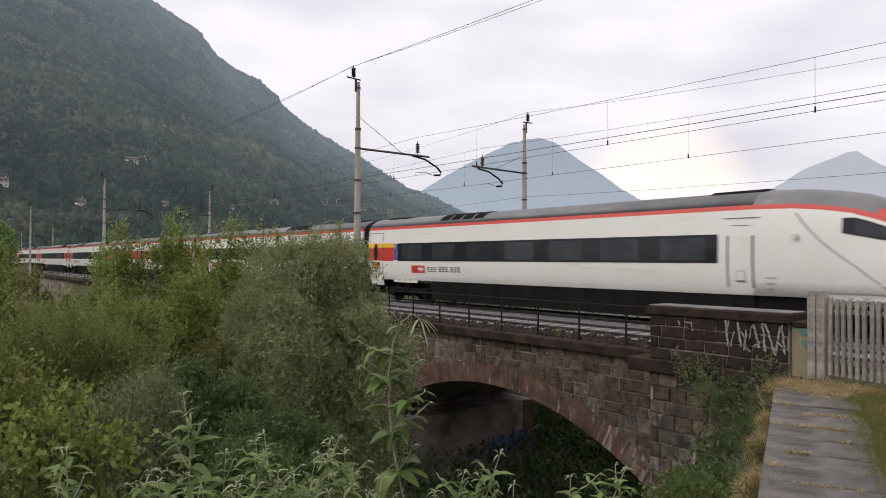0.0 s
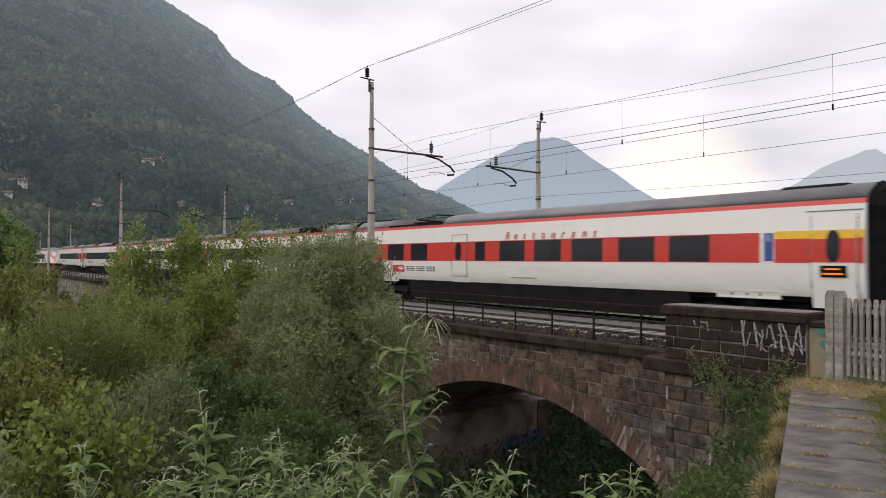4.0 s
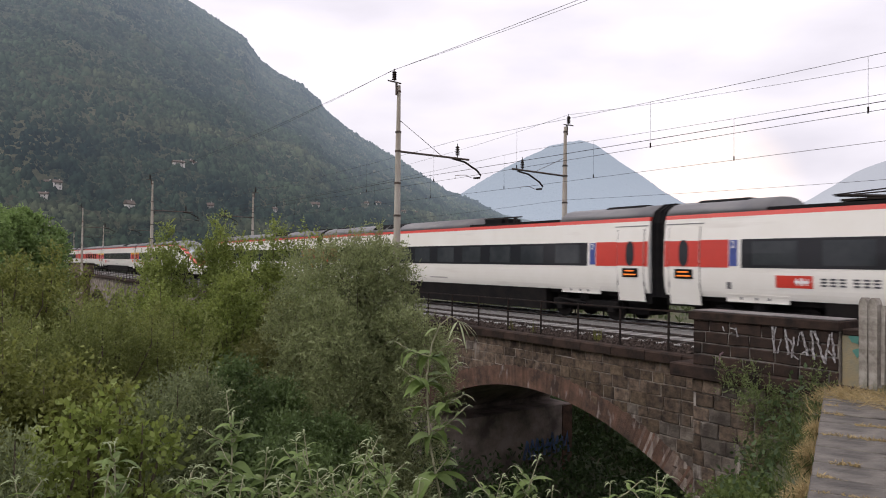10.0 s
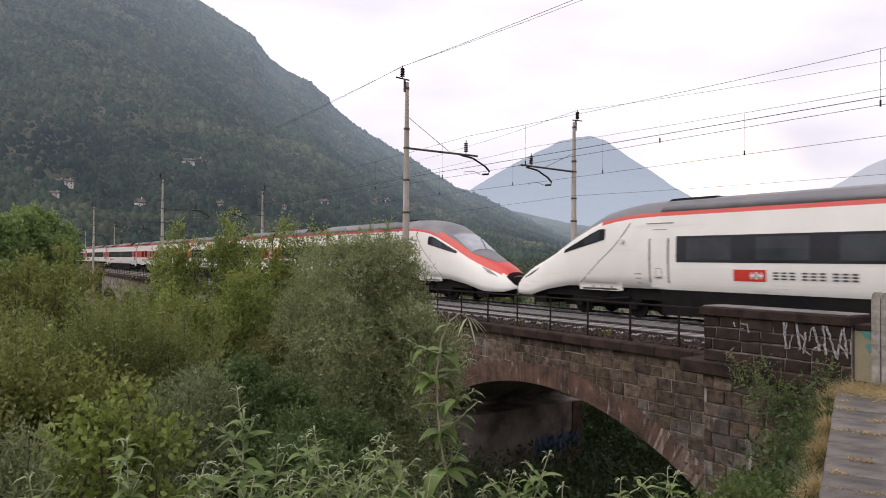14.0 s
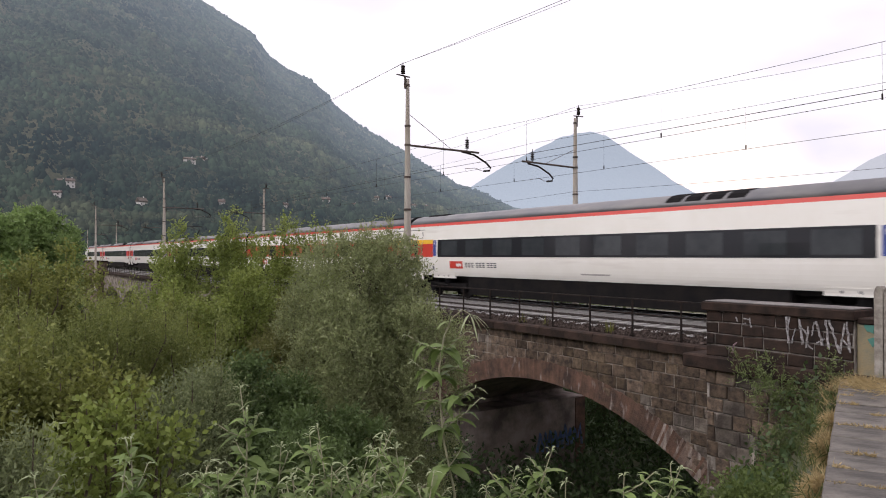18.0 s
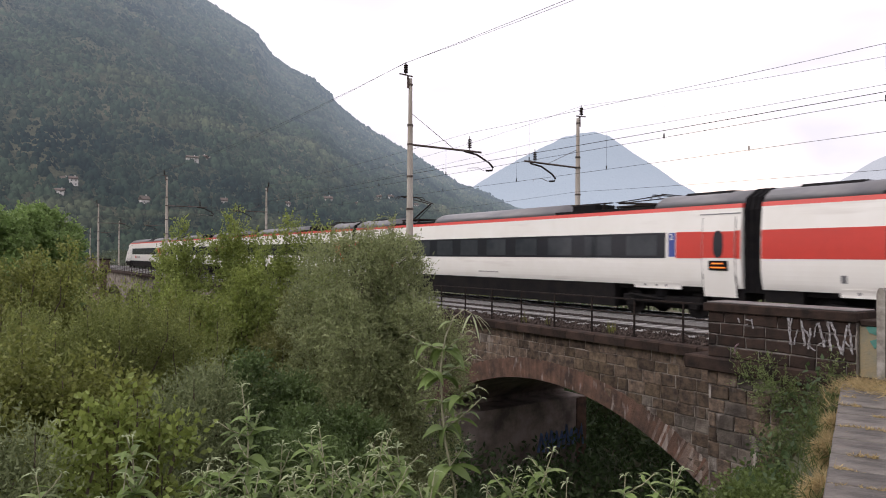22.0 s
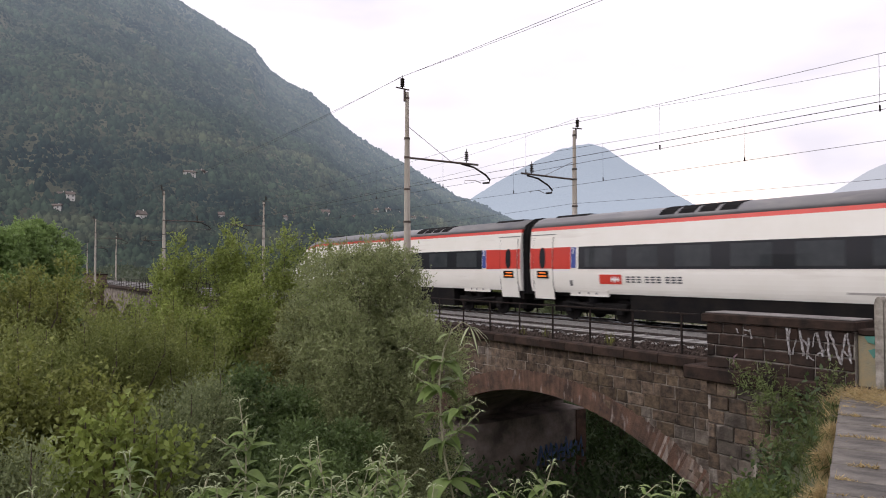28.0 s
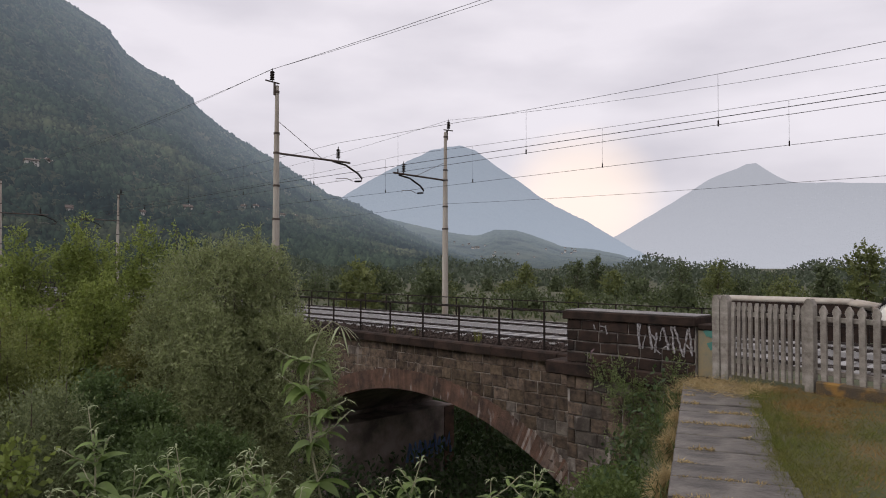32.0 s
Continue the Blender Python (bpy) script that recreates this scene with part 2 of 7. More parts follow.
L_BUDMID = leaf_mat("young_butterfly_bush_leaf", (0.2, 0.25, 0.1), (0.16, 0.21, 0.075), 0.3, island=False)
L_BROWN = leaf_mat("olive_brown_leaf", (0.175, 0.18, 0.062), (0.13, 0.135, 0.045), 0.3)
L_SAGE = leaf_mat("sage_green_leaf", (0.2, 0.23, 0.11), (0.155, 0.185, 0.085), 0.3)
L_SOFT = leaf_mat("soft_green_leaf", (0.212, 0.243, 0.076), (0.172, 0.2, 0.06), 0.28)
L_DEEP = leaf_mat("blue_green_leaf", (0.105, 0.15, 0.05), (0.075, 0.115, 0.04), 0.28)
L_BROAD = leaf_mat("mid_green_broad_leaf", (0.2, 0.285, 0.095), (0.155, 0.23, 0.075), 0.25)
L_FARL = leaf_mat("light_far_tree_leaf", (0.17, 0.19, 0.066), (0.13, 0.155, 0.058), 0.2)
L_BUDTIP = leaf_mat("pale_young_leaf", (0.36, 0.4, 0.24), (0.3, 0.35, 0.19), 0.25)
L_STEM = mat("green_stem", (0.3, 0.29, 0.18), 0.7)
L_WEEDB = leaf_mat("bright_weed_leaf", (0.085, 0.125, 0.034), (0.115, 0.15, 0.045), 0.3)
L_IVY = leaf_mat("ivy_leaf", (0.07, 0.105, 0.036), (0.125, 0.145, 0.055))
G_STRAW = leaf_mat("straw_grass", (0.45, 0.35, 0.18), (0.32, 0.245, 0.12), 0.3)
G_WEED = leaf_mat("dark_weed", (0.07, 0.1, 0.03), (0.1, 0.12, 0.04), 0.3)
G_GREEN = leaf_mat("green_grass", (0.125, 0.148, 0.03), (0.16, 0.145, 0.038), 0.3)
G_DRY = leaf_mat("withered_lawn_grass", (0.31, 0.18, 0.062), (0.22, 0.145, 0.045), 0.35)
GRAF_W = mat("white_spray", (0.42, 0.41, 0.42), 0.9, alt=(0.1, 0.085, 0.08), scale=14)
GRAF_B = mat("blue_spray", (0.18, 0.3, 0.6), 0.8, alt=(0.15, 0.18, 0.27), scale=5)
GRAF_T = mat("teal_spray", (0.08, 0.24, 0.2), 0.8)
HOUSEW = mat("house_plaster", (0.66, 0.64, 0.61), 0.9, alt=(0.54, 0.52, 0.49), scale=0.2, rand=0.2)
HOUSEB = mat("house_brown_tile", (0.12, 0.102, 0.09), 0.9, alt=(0.09, 0.08, 0.072), scale=0.3)
HOUSER = mat("house_roof_tile", (0.12, 0.1, 0.09), 0.9, alt=(0.09, 0.075, 0.07), scale=0.3)
HOUSEG = mat("house_window", (0.04, 0.045, 0.05), 0.3)


def forest(name, c1, c2, c3, scale, haze=None, rock=None):
    """Wooded hillside: crowns of three greens by noise at three sizes, with relief; haze: distance haze painted in as
    emission; rock: bare patches.
    """
    m = bpy.data.materials.new(name)
    m.use_nodes = True
    nt = m.node_tree
    b = nt.nodes["Principled BSDF"]
    L = nt.links.new
    b.inputs["Roughness"].default_value, b.inputs["Specular IOR Level"].default_value = 0.95, 0.05
    tc = nt.nodes.new("ShaderNodeTexCoord")

    def tex(sc, det, rough, lo, hi, ca, cb):
        n = nt.nodes.new("ShaderNodeTexNoise")
        n.inputs["Scale"].default_value, n.inputs["Detail"].default_value, n.inputs["Roughness"].default_value = sc, det, rough
        L(tc.outputs["Object"], n.inputs["Vector"])
        r = nt.nodes.new("ShaderNodeValToRGB")
        r.color_ramp.elements[0].position, r.color_ramp.elements[1].position = lo, hi
        r.color_ramp.elements[0].color, r.color_ramp.elements[1].color = (*ca, 1), (*cb, 1)
        L(n.outputs["Fac"], r.inputs[0])
        return n, r

    def blend(fac, a, bb):
        x = nt.nodes.new("ShaderNodeMixRGB")
        L(fac, x.inputs[0])
        for k, v in ((1, a), (2, bb)):
            if isinstance(v, tuple):
                x.inputs[k].default_value = (*v, 1)
            else:
                L(v, x.inputs[k])
        return x.outputs[0]

    n1, r1 = tex(scale, 6.0, 0.75, 0.38, 0.62, c1, c2)
    n2, r2 = tex(scale * 0.12, 5.0, 0.6, 0.5, 0.72, (0, 0, 0), (1, 1, 1))
    n3, r3 = tex(scale * 0.5, 3.0, 0.6, 0.5, 0.68, (0, 0, 0), (0.7, 0.7, 0.7))
    col = blend(r2.outputs[0], r1.outputs[0], c3)
    col2 = blend(r3.outputs[0], col, r1.outputs[0])
    if rock:
        n4, r4 = tex(0.03, 6.0, 0.7, 0.66, 0.74, (0, 0, 0), (1, 1, 1))
        col2 = blend(r4.outputs[0], col2, rock)
    L(col2, b.inputs["Base Color"])
    bp = nt.nodes.new("ShaderNodeBump")
    bp.inputs["Strength"].default_value, bp.inputs["Distance"].default_value = 1.0, 0.9 / scale
    L(n1.outputs["Fac"], bp.inputs["Height"])
    L(bp.outputs[0], b.inputs["Normal"])
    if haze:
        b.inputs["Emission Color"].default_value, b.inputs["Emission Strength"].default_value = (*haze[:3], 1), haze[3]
        if len(haze) > 4:      # the painted haze emission grows with the distance from the valley's middle
            haze_by_distance(nt, b, tc, haze)
    return m


def haze_by_distance(nt, b, tc, haze):
    # haze imitated by emission whose strength follows the distance
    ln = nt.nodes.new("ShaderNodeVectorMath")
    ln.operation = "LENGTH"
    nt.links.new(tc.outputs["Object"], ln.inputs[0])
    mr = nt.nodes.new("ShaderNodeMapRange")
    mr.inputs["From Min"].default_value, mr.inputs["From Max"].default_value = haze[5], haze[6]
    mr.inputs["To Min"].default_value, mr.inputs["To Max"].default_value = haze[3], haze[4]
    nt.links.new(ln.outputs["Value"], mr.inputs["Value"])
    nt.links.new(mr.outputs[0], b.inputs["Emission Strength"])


# slope and treetops carry painted haze: bluish emission, stronger farther away
FOREST = forest("haze_tinted_slope", (0.01, 0.02, 0.014), (0.066, 0.072, 0.042), (0.12, 0.112, 0.068), 0.12, (0.46, 0.54, 0.66, 0.04, 0.3, 450, 1500), (0.13, 0.11, 0.11))
CROWNM = mat("haze_tinted_crown", (0.007, 0.015, 0.012), 0.95, alt=(0.037, 0.053, 0.031), scale=0.011, rand=0.45, island=True, spec=0.05, streak=((0.072, 0.08, 0.046), (0.008, 0.008, 0.03), 0.56))
haze_by_distance(CROWNM.node_tree, CROWNM.node_tree.nodes["Principled BSDF"], CROWNM.node_tree.nodes["Texture Coordinate"], (0.46, 0.54, 0.66, 0.04, 0.3, 450, 1500))
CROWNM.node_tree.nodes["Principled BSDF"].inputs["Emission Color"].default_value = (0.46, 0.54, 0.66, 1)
# blue emission paints the haze onto the two far ranges
HILL_MID = forest("haze_tinted_mountain", (0.02, 0.03, 0.035), (0.03, 0.04, 0.04), (0.035, 0.04, 0.04), 0.02, (0.475, 0.54, 0.645, 0.58))
HILL_FAR = forest("far_haze_tinted_mountain", (0.02, 0.025, 0.03), (0.03, 0.035, 0.04), (0.03, 0.035, 0.04), 0.02, (0.61, 0.63, 0.7, 0.76))
def haze_by_height(m, s0, s1, top):
    """Painted haze: emission set stronger towards the valley floor of a far backdrop."""
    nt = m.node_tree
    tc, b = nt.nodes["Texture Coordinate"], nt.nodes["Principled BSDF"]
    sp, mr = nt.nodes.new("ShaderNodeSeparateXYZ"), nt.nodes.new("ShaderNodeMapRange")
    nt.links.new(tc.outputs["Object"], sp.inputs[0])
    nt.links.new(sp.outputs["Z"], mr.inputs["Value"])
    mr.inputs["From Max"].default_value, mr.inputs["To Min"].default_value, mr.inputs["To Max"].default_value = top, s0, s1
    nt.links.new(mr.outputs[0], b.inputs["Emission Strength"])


haze_by_height(HILL_MID, 0.78, 0.66, 460)
haze_by_height(HILL_FAR, 0.82, 0.7, 450)
# foothill haze is bluish emission too, rising towards its crest
HILL_LOW = forest("haze_tinted_foothill", (0.006, 0.014, 0.012), (0.05, 0.064, 0.04), (0.08, 0.085, 0.055), 0.05, (0.46, 0.54, 0.63, 0.15, 0.4, 1450, 2100))


# ---- mesh helpers ----
def finish(bm, name, material, smooth=False):
    me = bpy.data.meshes.new(name)
    bm.to_mesh(me)
    bm.free()
    for m in material if isinstance(material, (list, tuple)) else [material]:
        me.materials.append(m)
    if smooth:
        me.polygons.foreach_set("use_smooth", [True] * len(me.polygons))
    return me


def part(name, bm, material, parent=None, label="", smooth=False, kind=""):
    ob = new(name, finish(bm, name, material, smooth))
    ob.parent = parent
    return tagged(ob, label, "", "", kind)


def share(name, me, parent, m, label=""):
    ob = new(name, me)
    ob.parent = parent
    ob.matrix_basis = m
    return tagged(ob, label)


def raw(name, verts, faces, material, parent=None, smooth=False):
    me = bpy.data.meshes.new(name)
    me.from_pydata(verts, [], faces)
    me.materials.append(material)
    if smooth:
        me.polygons.foreach_set("use_smooth", [True] * len(me.polygons))
    ob = new(name, me)
    ob.parent = parent
    return ob


def box(bm, x0, x1, y0, y1, z0, z1, bevel=0.0):
    ret = bmesh.ops.create_cube(bm, size=1, matrix=Matrix.Translation(((x0 + x1) / 2, (y0 + y1) / 2, (z0 + z1) / 2)) @ Matrix.Diagonal((x1 - x0, y1 - y0, z1 - z0, 1)))
    if bevel:
        es = list({e for v in ret["verts"] for e in v.link_edges})
        bmesh.ops.bevel(bm, geom=es, offset=bevel, segments=1, affect="EDGES")
    return bm


def B(x0, x1, y0, y1, z0, z1, bevel=0.0):
    return box(bmesh.new(), x0, x1, y0, y1, z0, z1, bevel)


def tube(bm, pts, r, n=8, r1=None):
    """A tube along pts, tapering from r to r1."""
    r1 = r if r1 is None else r1
    rings = []
    for i, p in enumerate(pts):
        p = Vector(p)
        d = (Vector(pts[min(i + 1, len(pts) - 1)]) - Vector(pts[max(i - 1, 0)])).normalized()
        a = d.orthogonal().normalized() if abs(d.z) < 0.95 else Vector((1, 0, 0))
        a = (a - d * a.dot(d)).normalized()
        if abs(d.z) < 0.95:
            a = d.cross(Vector((0, 0, 1))).normalized()
        b = d.cross(a)
        rr = r + (r1 - r) * i / max(1, len(pts) - 1)
        rings.append([bm.verts.new(p + (a * math.cos(k * 2 * math.pi / n) + b * math.sin(k * 2 * math.pi / n)) * rr) for k in range(n)])
    for q0, q1 in zip(rings, rings[1:]):
        for k in range(n):
            bm.faces.new((q0[k], q0[(k + 1) % n], q1[(k + 1) % n], q1[k]))
    bm.faces.new(rings[0][::-1])
    bm.faces.new(rings[-1])
    return bm


def T(pts, r, n=8, r1=None):
    return tube(bmesh.new(), pts, r, n, r1)


def prism(bm, poly, axis, a0, a1):
    """A polygon pulled along an axis. axis 'x': poly is (y, z); 'y': (x, z); 'z': (x, y)."""
    put = {"x": lambda p, a: (a, p[0], p[1]), "y": lambda p, a: (p[0], a, p[1]), "z": lambda p, a: (p[0], p[1], a)}[axis]
    v0 = [bm.verts.new(put(p, a0)) for p in poly]
    v1 = [bm.verts.new(put(p, a1)) for p in poly]
    n = len(poly)
    for i in range(n):
        bm.faces.new((v0[i], v0[(i + 1) % n], v1[(i + 1) % n], v1[i]))
    bm.faces.new(v0[::-1])
    bm.faces.new(v1)
    bmesh.ops.recalc_face_normals(bm, faces=bm.faces)
    return bm


def PR(poly, axis, a0, a1):
    return prism(bmesh.new(), poly, axis, a0, a1)


def empty(name, m=None):
    ob = new(name)
    if m is not None:
        ob.matrix_basis = m
    return ob


rng = np.random.default_rng(7)

# ---- the large structure ----
# x runs along the railway, y away from the camera, z = 0 at the rails' top
Y_NEAR, Y_FAR = 17.5, 21.24      # the tracks' middles
FACE = 15.75                     # the viaduct's near face
X_PIER = -9.9                    # where the parapet pier begins


def smooth(a, b, x):
    k = min(1.0, max(0.0, (x - a) / (b - a)))
    return k * k * (3 - 2 * k)


def edge_x(y):
    """The path's outer edge, above the valley."""
    return -0.33 - 0.4535 * y


def ground_z(x, y):
    out = edge_x(min(y, 13.5)) - x                      # how far past the edge
    bank = smooth(-0.8, 0.1, out) * 0.75 + smooth(0.0, 1.2, out) * 0.85 + smooth(0.5, 4.6, out) * 5.6
    z = -0.12 - bank
    far = smooth(30, 60, y)
    z = z * (1 - far) + far * -2.5
    if x < -126:
        z = max(z, -7.2 + 5.6 * smooth(-120, -150, x) * smooth(2, 12, y))
    if abs(y) > 60 or x > 60 or x < -250:
        z = min(z, -1.5)
    z += 0.25 * noise.noise(Vector((x * 0.15, y * 0.15, 0))) * min(1, max(0, out) * 0.4 + far)
    return z


def build_ground():
    def axis(fine0, fine1, step, reach):
        a = list(np.arange(fine0, fine1 + 1e-6, step))
        w, lo, hi = step, fine0, fine1
        while hi < reach or -lo < reach:
            w *= 1.45
            hi, lo = hi + w, lo - w
            a = [lo] + a + [hi]
        return a
    xs, ys = axis(-30, 14, 0.7, 4200), axis(-8, 34, 0.7, 4200)
    verts = [(x, y, ground_z(x, y)) for y in ys for x in xs]
    n = len(xs)
    faces = [(j * n + i, j * n + i + 1, (j + 1) * n + i + 1, (j + 1) * n + i) for j in range(len(ys) - 1) for i in range(n - 1)]
    ob = raw("ground", verts, faces, GROUND, None, True)
    tagged(ob, "overgrown valley soil falling away below the path", "ground", "", "structure")


build_ground()


SLOPES = {}


def on_slope(name, az, el):
    """The distance at which a line of sight meets a mountainside."""
    a0, a1, nu, m, verts = SLOPES[name]
    i = int(round((az - a0) / (a1 - a0) * (nu - 1)))
    for j in range(m):
        p = verts[i * m + j]
        r = math.hypot(p.x, p.y)
        if math.degrees(math.atan2(p.z - EYE[2], r)) >= el:
            return r
    return None


def ridge(name, prof, r0, r1, z0, material, label, rough=0.1, nu=200, nv=60, seed=0.0, bands=0.0):
    """A mountainside: prof gives (heading, height) of the skyline in degrees; it climbs from radius r0 to r1. bands: shelves and gullies along the slope, in metres."""
    az = np.linspace(prof[0][0], prof[-1][0], nu)
    el = np.interp(az, [p[0] for p in prof], [p[1] for p in prof])
    verts, faces = [], []
    for i in range(nu):
        a = radians(az[i])
        jag = 0.05 * noise.noise(Vector((az[i] * 1.1, seed, 3))) + 0.05 * noise.noise(Vector((az[i] * 4.0, seed, 5)))
        top = r1 * math.tan(radians(max(0.0, el[i] + jag))) + EYE[2]
        out = Vector((math.sin(a), math.cos(a), 0))
        for j in range(nv + 1):
            v = j / nv
            r = r0 + (r1 - r0) * v
            z = z0 + (top - z0) * v ** 1.05
            p = Vector((math.sin(a) * r, math.cos(a) * r, z))
            h = noise.fractal(p * (3.0 / r1) + Vector((seed, 0, 0)), 1.0, 2.0, 6)
            w = math.sin(math.pi * min(1, v)) if v < 1 else 0
            p += out * (-h * rough * r1 * 0.35 * w)
            p.z += h * rough * top * w
            if bands:
                u = noise.noise(Vector((az[i] * 0.16, v * 11, 7))) + 0.6 * noise.noise(Vector((az[i] * 0.55 + v * 4, v * 20, 2))) + 0.5 * noise.noise(Vector((az[i] * 1.1, v * 6, 4)))
                p += out * (-u * bands * w ** 0.5) * (0.35 + v)
            verts.append(p)
    m = nv + 1
    for i in range(nu - 1):
        for j in range(nv):
            faces.append((i * m + j, i * m + j + 1, (i + 1) * m + j + 1, (i + 1) * m + j))
    SLOPES[name] = (prof[0][0], prof[-1][0], nu, m, verts)
    ob = raw(name, verts, faces, material, None, True)
    return tagged(ob, label, "mountain", "", "structure")


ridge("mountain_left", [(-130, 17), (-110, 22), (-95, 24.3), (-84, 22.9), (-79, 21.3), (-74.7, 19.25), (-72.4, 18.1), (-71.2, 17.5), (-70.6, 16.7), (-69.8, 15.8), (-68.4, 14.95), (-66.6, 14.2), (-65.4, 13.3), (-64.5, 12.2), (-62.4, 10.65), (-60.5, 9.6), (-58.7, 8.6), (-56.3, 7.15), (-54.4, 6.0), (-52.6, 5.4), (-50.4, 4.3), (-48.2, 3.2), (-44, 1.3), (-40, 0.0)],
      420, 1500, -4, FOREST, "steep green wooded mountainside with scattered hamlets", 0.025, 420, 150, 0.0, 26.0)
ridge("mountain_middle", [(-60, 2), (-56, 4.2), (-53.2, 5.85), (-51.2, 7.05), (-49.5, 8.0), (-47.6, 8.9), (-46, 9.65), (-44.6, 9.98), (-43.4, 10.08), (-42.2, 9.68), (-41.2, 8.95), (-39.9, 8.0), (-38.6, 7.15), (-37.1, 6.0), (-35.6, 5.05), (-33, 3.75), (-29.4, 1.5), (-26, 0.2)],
      2300, 3300, -4, HILL_MID, "pyramid-shaped mountain tinted with painted blue haze", 0.03, 200, 40, 11.0)
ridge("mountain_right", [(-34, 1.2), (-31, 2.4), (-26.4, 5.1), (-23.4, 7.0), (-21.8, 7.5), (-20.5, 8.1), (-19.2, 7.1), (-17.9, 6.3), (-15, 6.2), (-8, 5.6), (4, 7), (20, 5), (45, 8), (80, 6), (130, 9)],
      2900, 4200, -4, HILL_FAR, "mountain range tinted with painted pale blue haze", 0.02, 240, 40, 23.0)
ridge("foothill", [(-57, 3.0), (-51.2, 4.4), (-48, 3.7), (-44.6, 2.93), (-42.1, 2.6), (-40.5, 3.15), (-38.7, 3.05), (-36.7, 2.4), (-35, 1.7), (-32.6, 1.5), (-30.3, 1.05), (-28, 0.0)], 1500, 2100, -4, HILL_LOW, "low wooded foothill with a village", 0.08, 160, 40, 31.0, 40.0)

# viaduct: seven segmental arches
ARCH_HALF, CROWN, SPRING = 6.5, -2.05, -4.1
ARCH_R = (ARCH_HALF ** 2 + (CROWN - SPRING) ** 2) / (2 * (CROWN - SPRING))
ARCH_CZ = CROWN - ARCH_R
PITCH, FIRST, N_ARCH = 14.5, -17.2, 7
Y_BACK = 23.1
DECK = -0.5


def soffit(x):
    return ARCH_CZ + math.sqrt(max(0.0, ARCH_R ** 2 - x * x))


def build_viaduct():
    top = empty("viaduct")
    tagged(top, "old stone railway viaduct with segmental arches", "bridge", "", "structure")
    for k in range(N_ARCH):
        c = FIRST - k * PITCH
        bm = bmesh.new()
        xs = np.linspace(-ARCH_HALF, ARCH_HALF, 33)
        y0, y1 = FACE + 0.011, Y_BACK
        rows = []
        for x in xs:
            z = soffit(x)
            rows.append([bm.verts.new((c + x, y, zz)) for y, zz in ((y0, DECK), (y0, z), (y1, z), (y1, DECK))])
        for a, b in zip(rows, rows[1:]):
            for i in range(4):
                bm.faces.new((a[i], a[(i + 1) % 4], b[(i + 1) % 4], b[i]))
        bm.faces.new(rows[0][::-1])
        bm.faces.new(rows[-1])
        bmesh.ops.recalc_face_normals(bm, faces=bm.faces)
        for f in bm.faces:
            f.material_index = 1 if f.normal.y < -0.9 else 0
        part("arch_vault", bm, [PLASTER if k == 0 else MORTAR, JOINT], top)
        half = (PITCH - 2 * ARCH_HALF) / 2
        xl = c - PITCH / 2
        part("bridge_pier", B(xl - half, xl + half, FACE + 0.03, Y_BACK, -9, DECK), PLASTER if k == 0 else MORTAR, top)
    part("pier_facing", B(FIRST - ARCH_HALF - 0.1, FIRST - ARCH_HALF + 1.35, 16.0, 23.1, -9, -4.25), PLASTER, top)
    part("pier_quoin", B(FIRST - ARCH_HALF + 1.0, FIRST - ARCH_HALF + 1.39, 22.55, 23.14, -9, -4.3), VOUS, top, "reddish brick quoin")
    # abutments at both ends
    part("abutment", B(FIRST + ARCH_HALF, 60, FACE + 0.03, Y_BACK, -9, DECK), MORTAR, top)
    part("abutment", B(-330, FIRST - N_ARCH * PITCH + 0.5, FACE + 0.03, Y_BACK, -9, DECK), MORTAR, top)
    # coping on both edges in lengths
    n = 0
    x = X_PIER
    cope = finish(prism(bmesh.new(), [(15.55, -0.5), (15.55, -0.27), (15.6, -0.23), (16.15, -0.23), (16.15, -0.5)], "x", -1.18, 0), "coping_block", COPE)
    while x > -112:
        share("coping_block", cope, top, pose(x, 0, 0))
        x -= 1.2
    part("far_coping", B(-126, 60, 22.9, 23.45, -0.5, -0.2), COPE, top)
    part("coping_ledge", B(-10.3, -6.0, 13.95, 16.0, -0.5, -0.18, 0.03), COPE, top)
    return top


viaduct = build_viaduct()


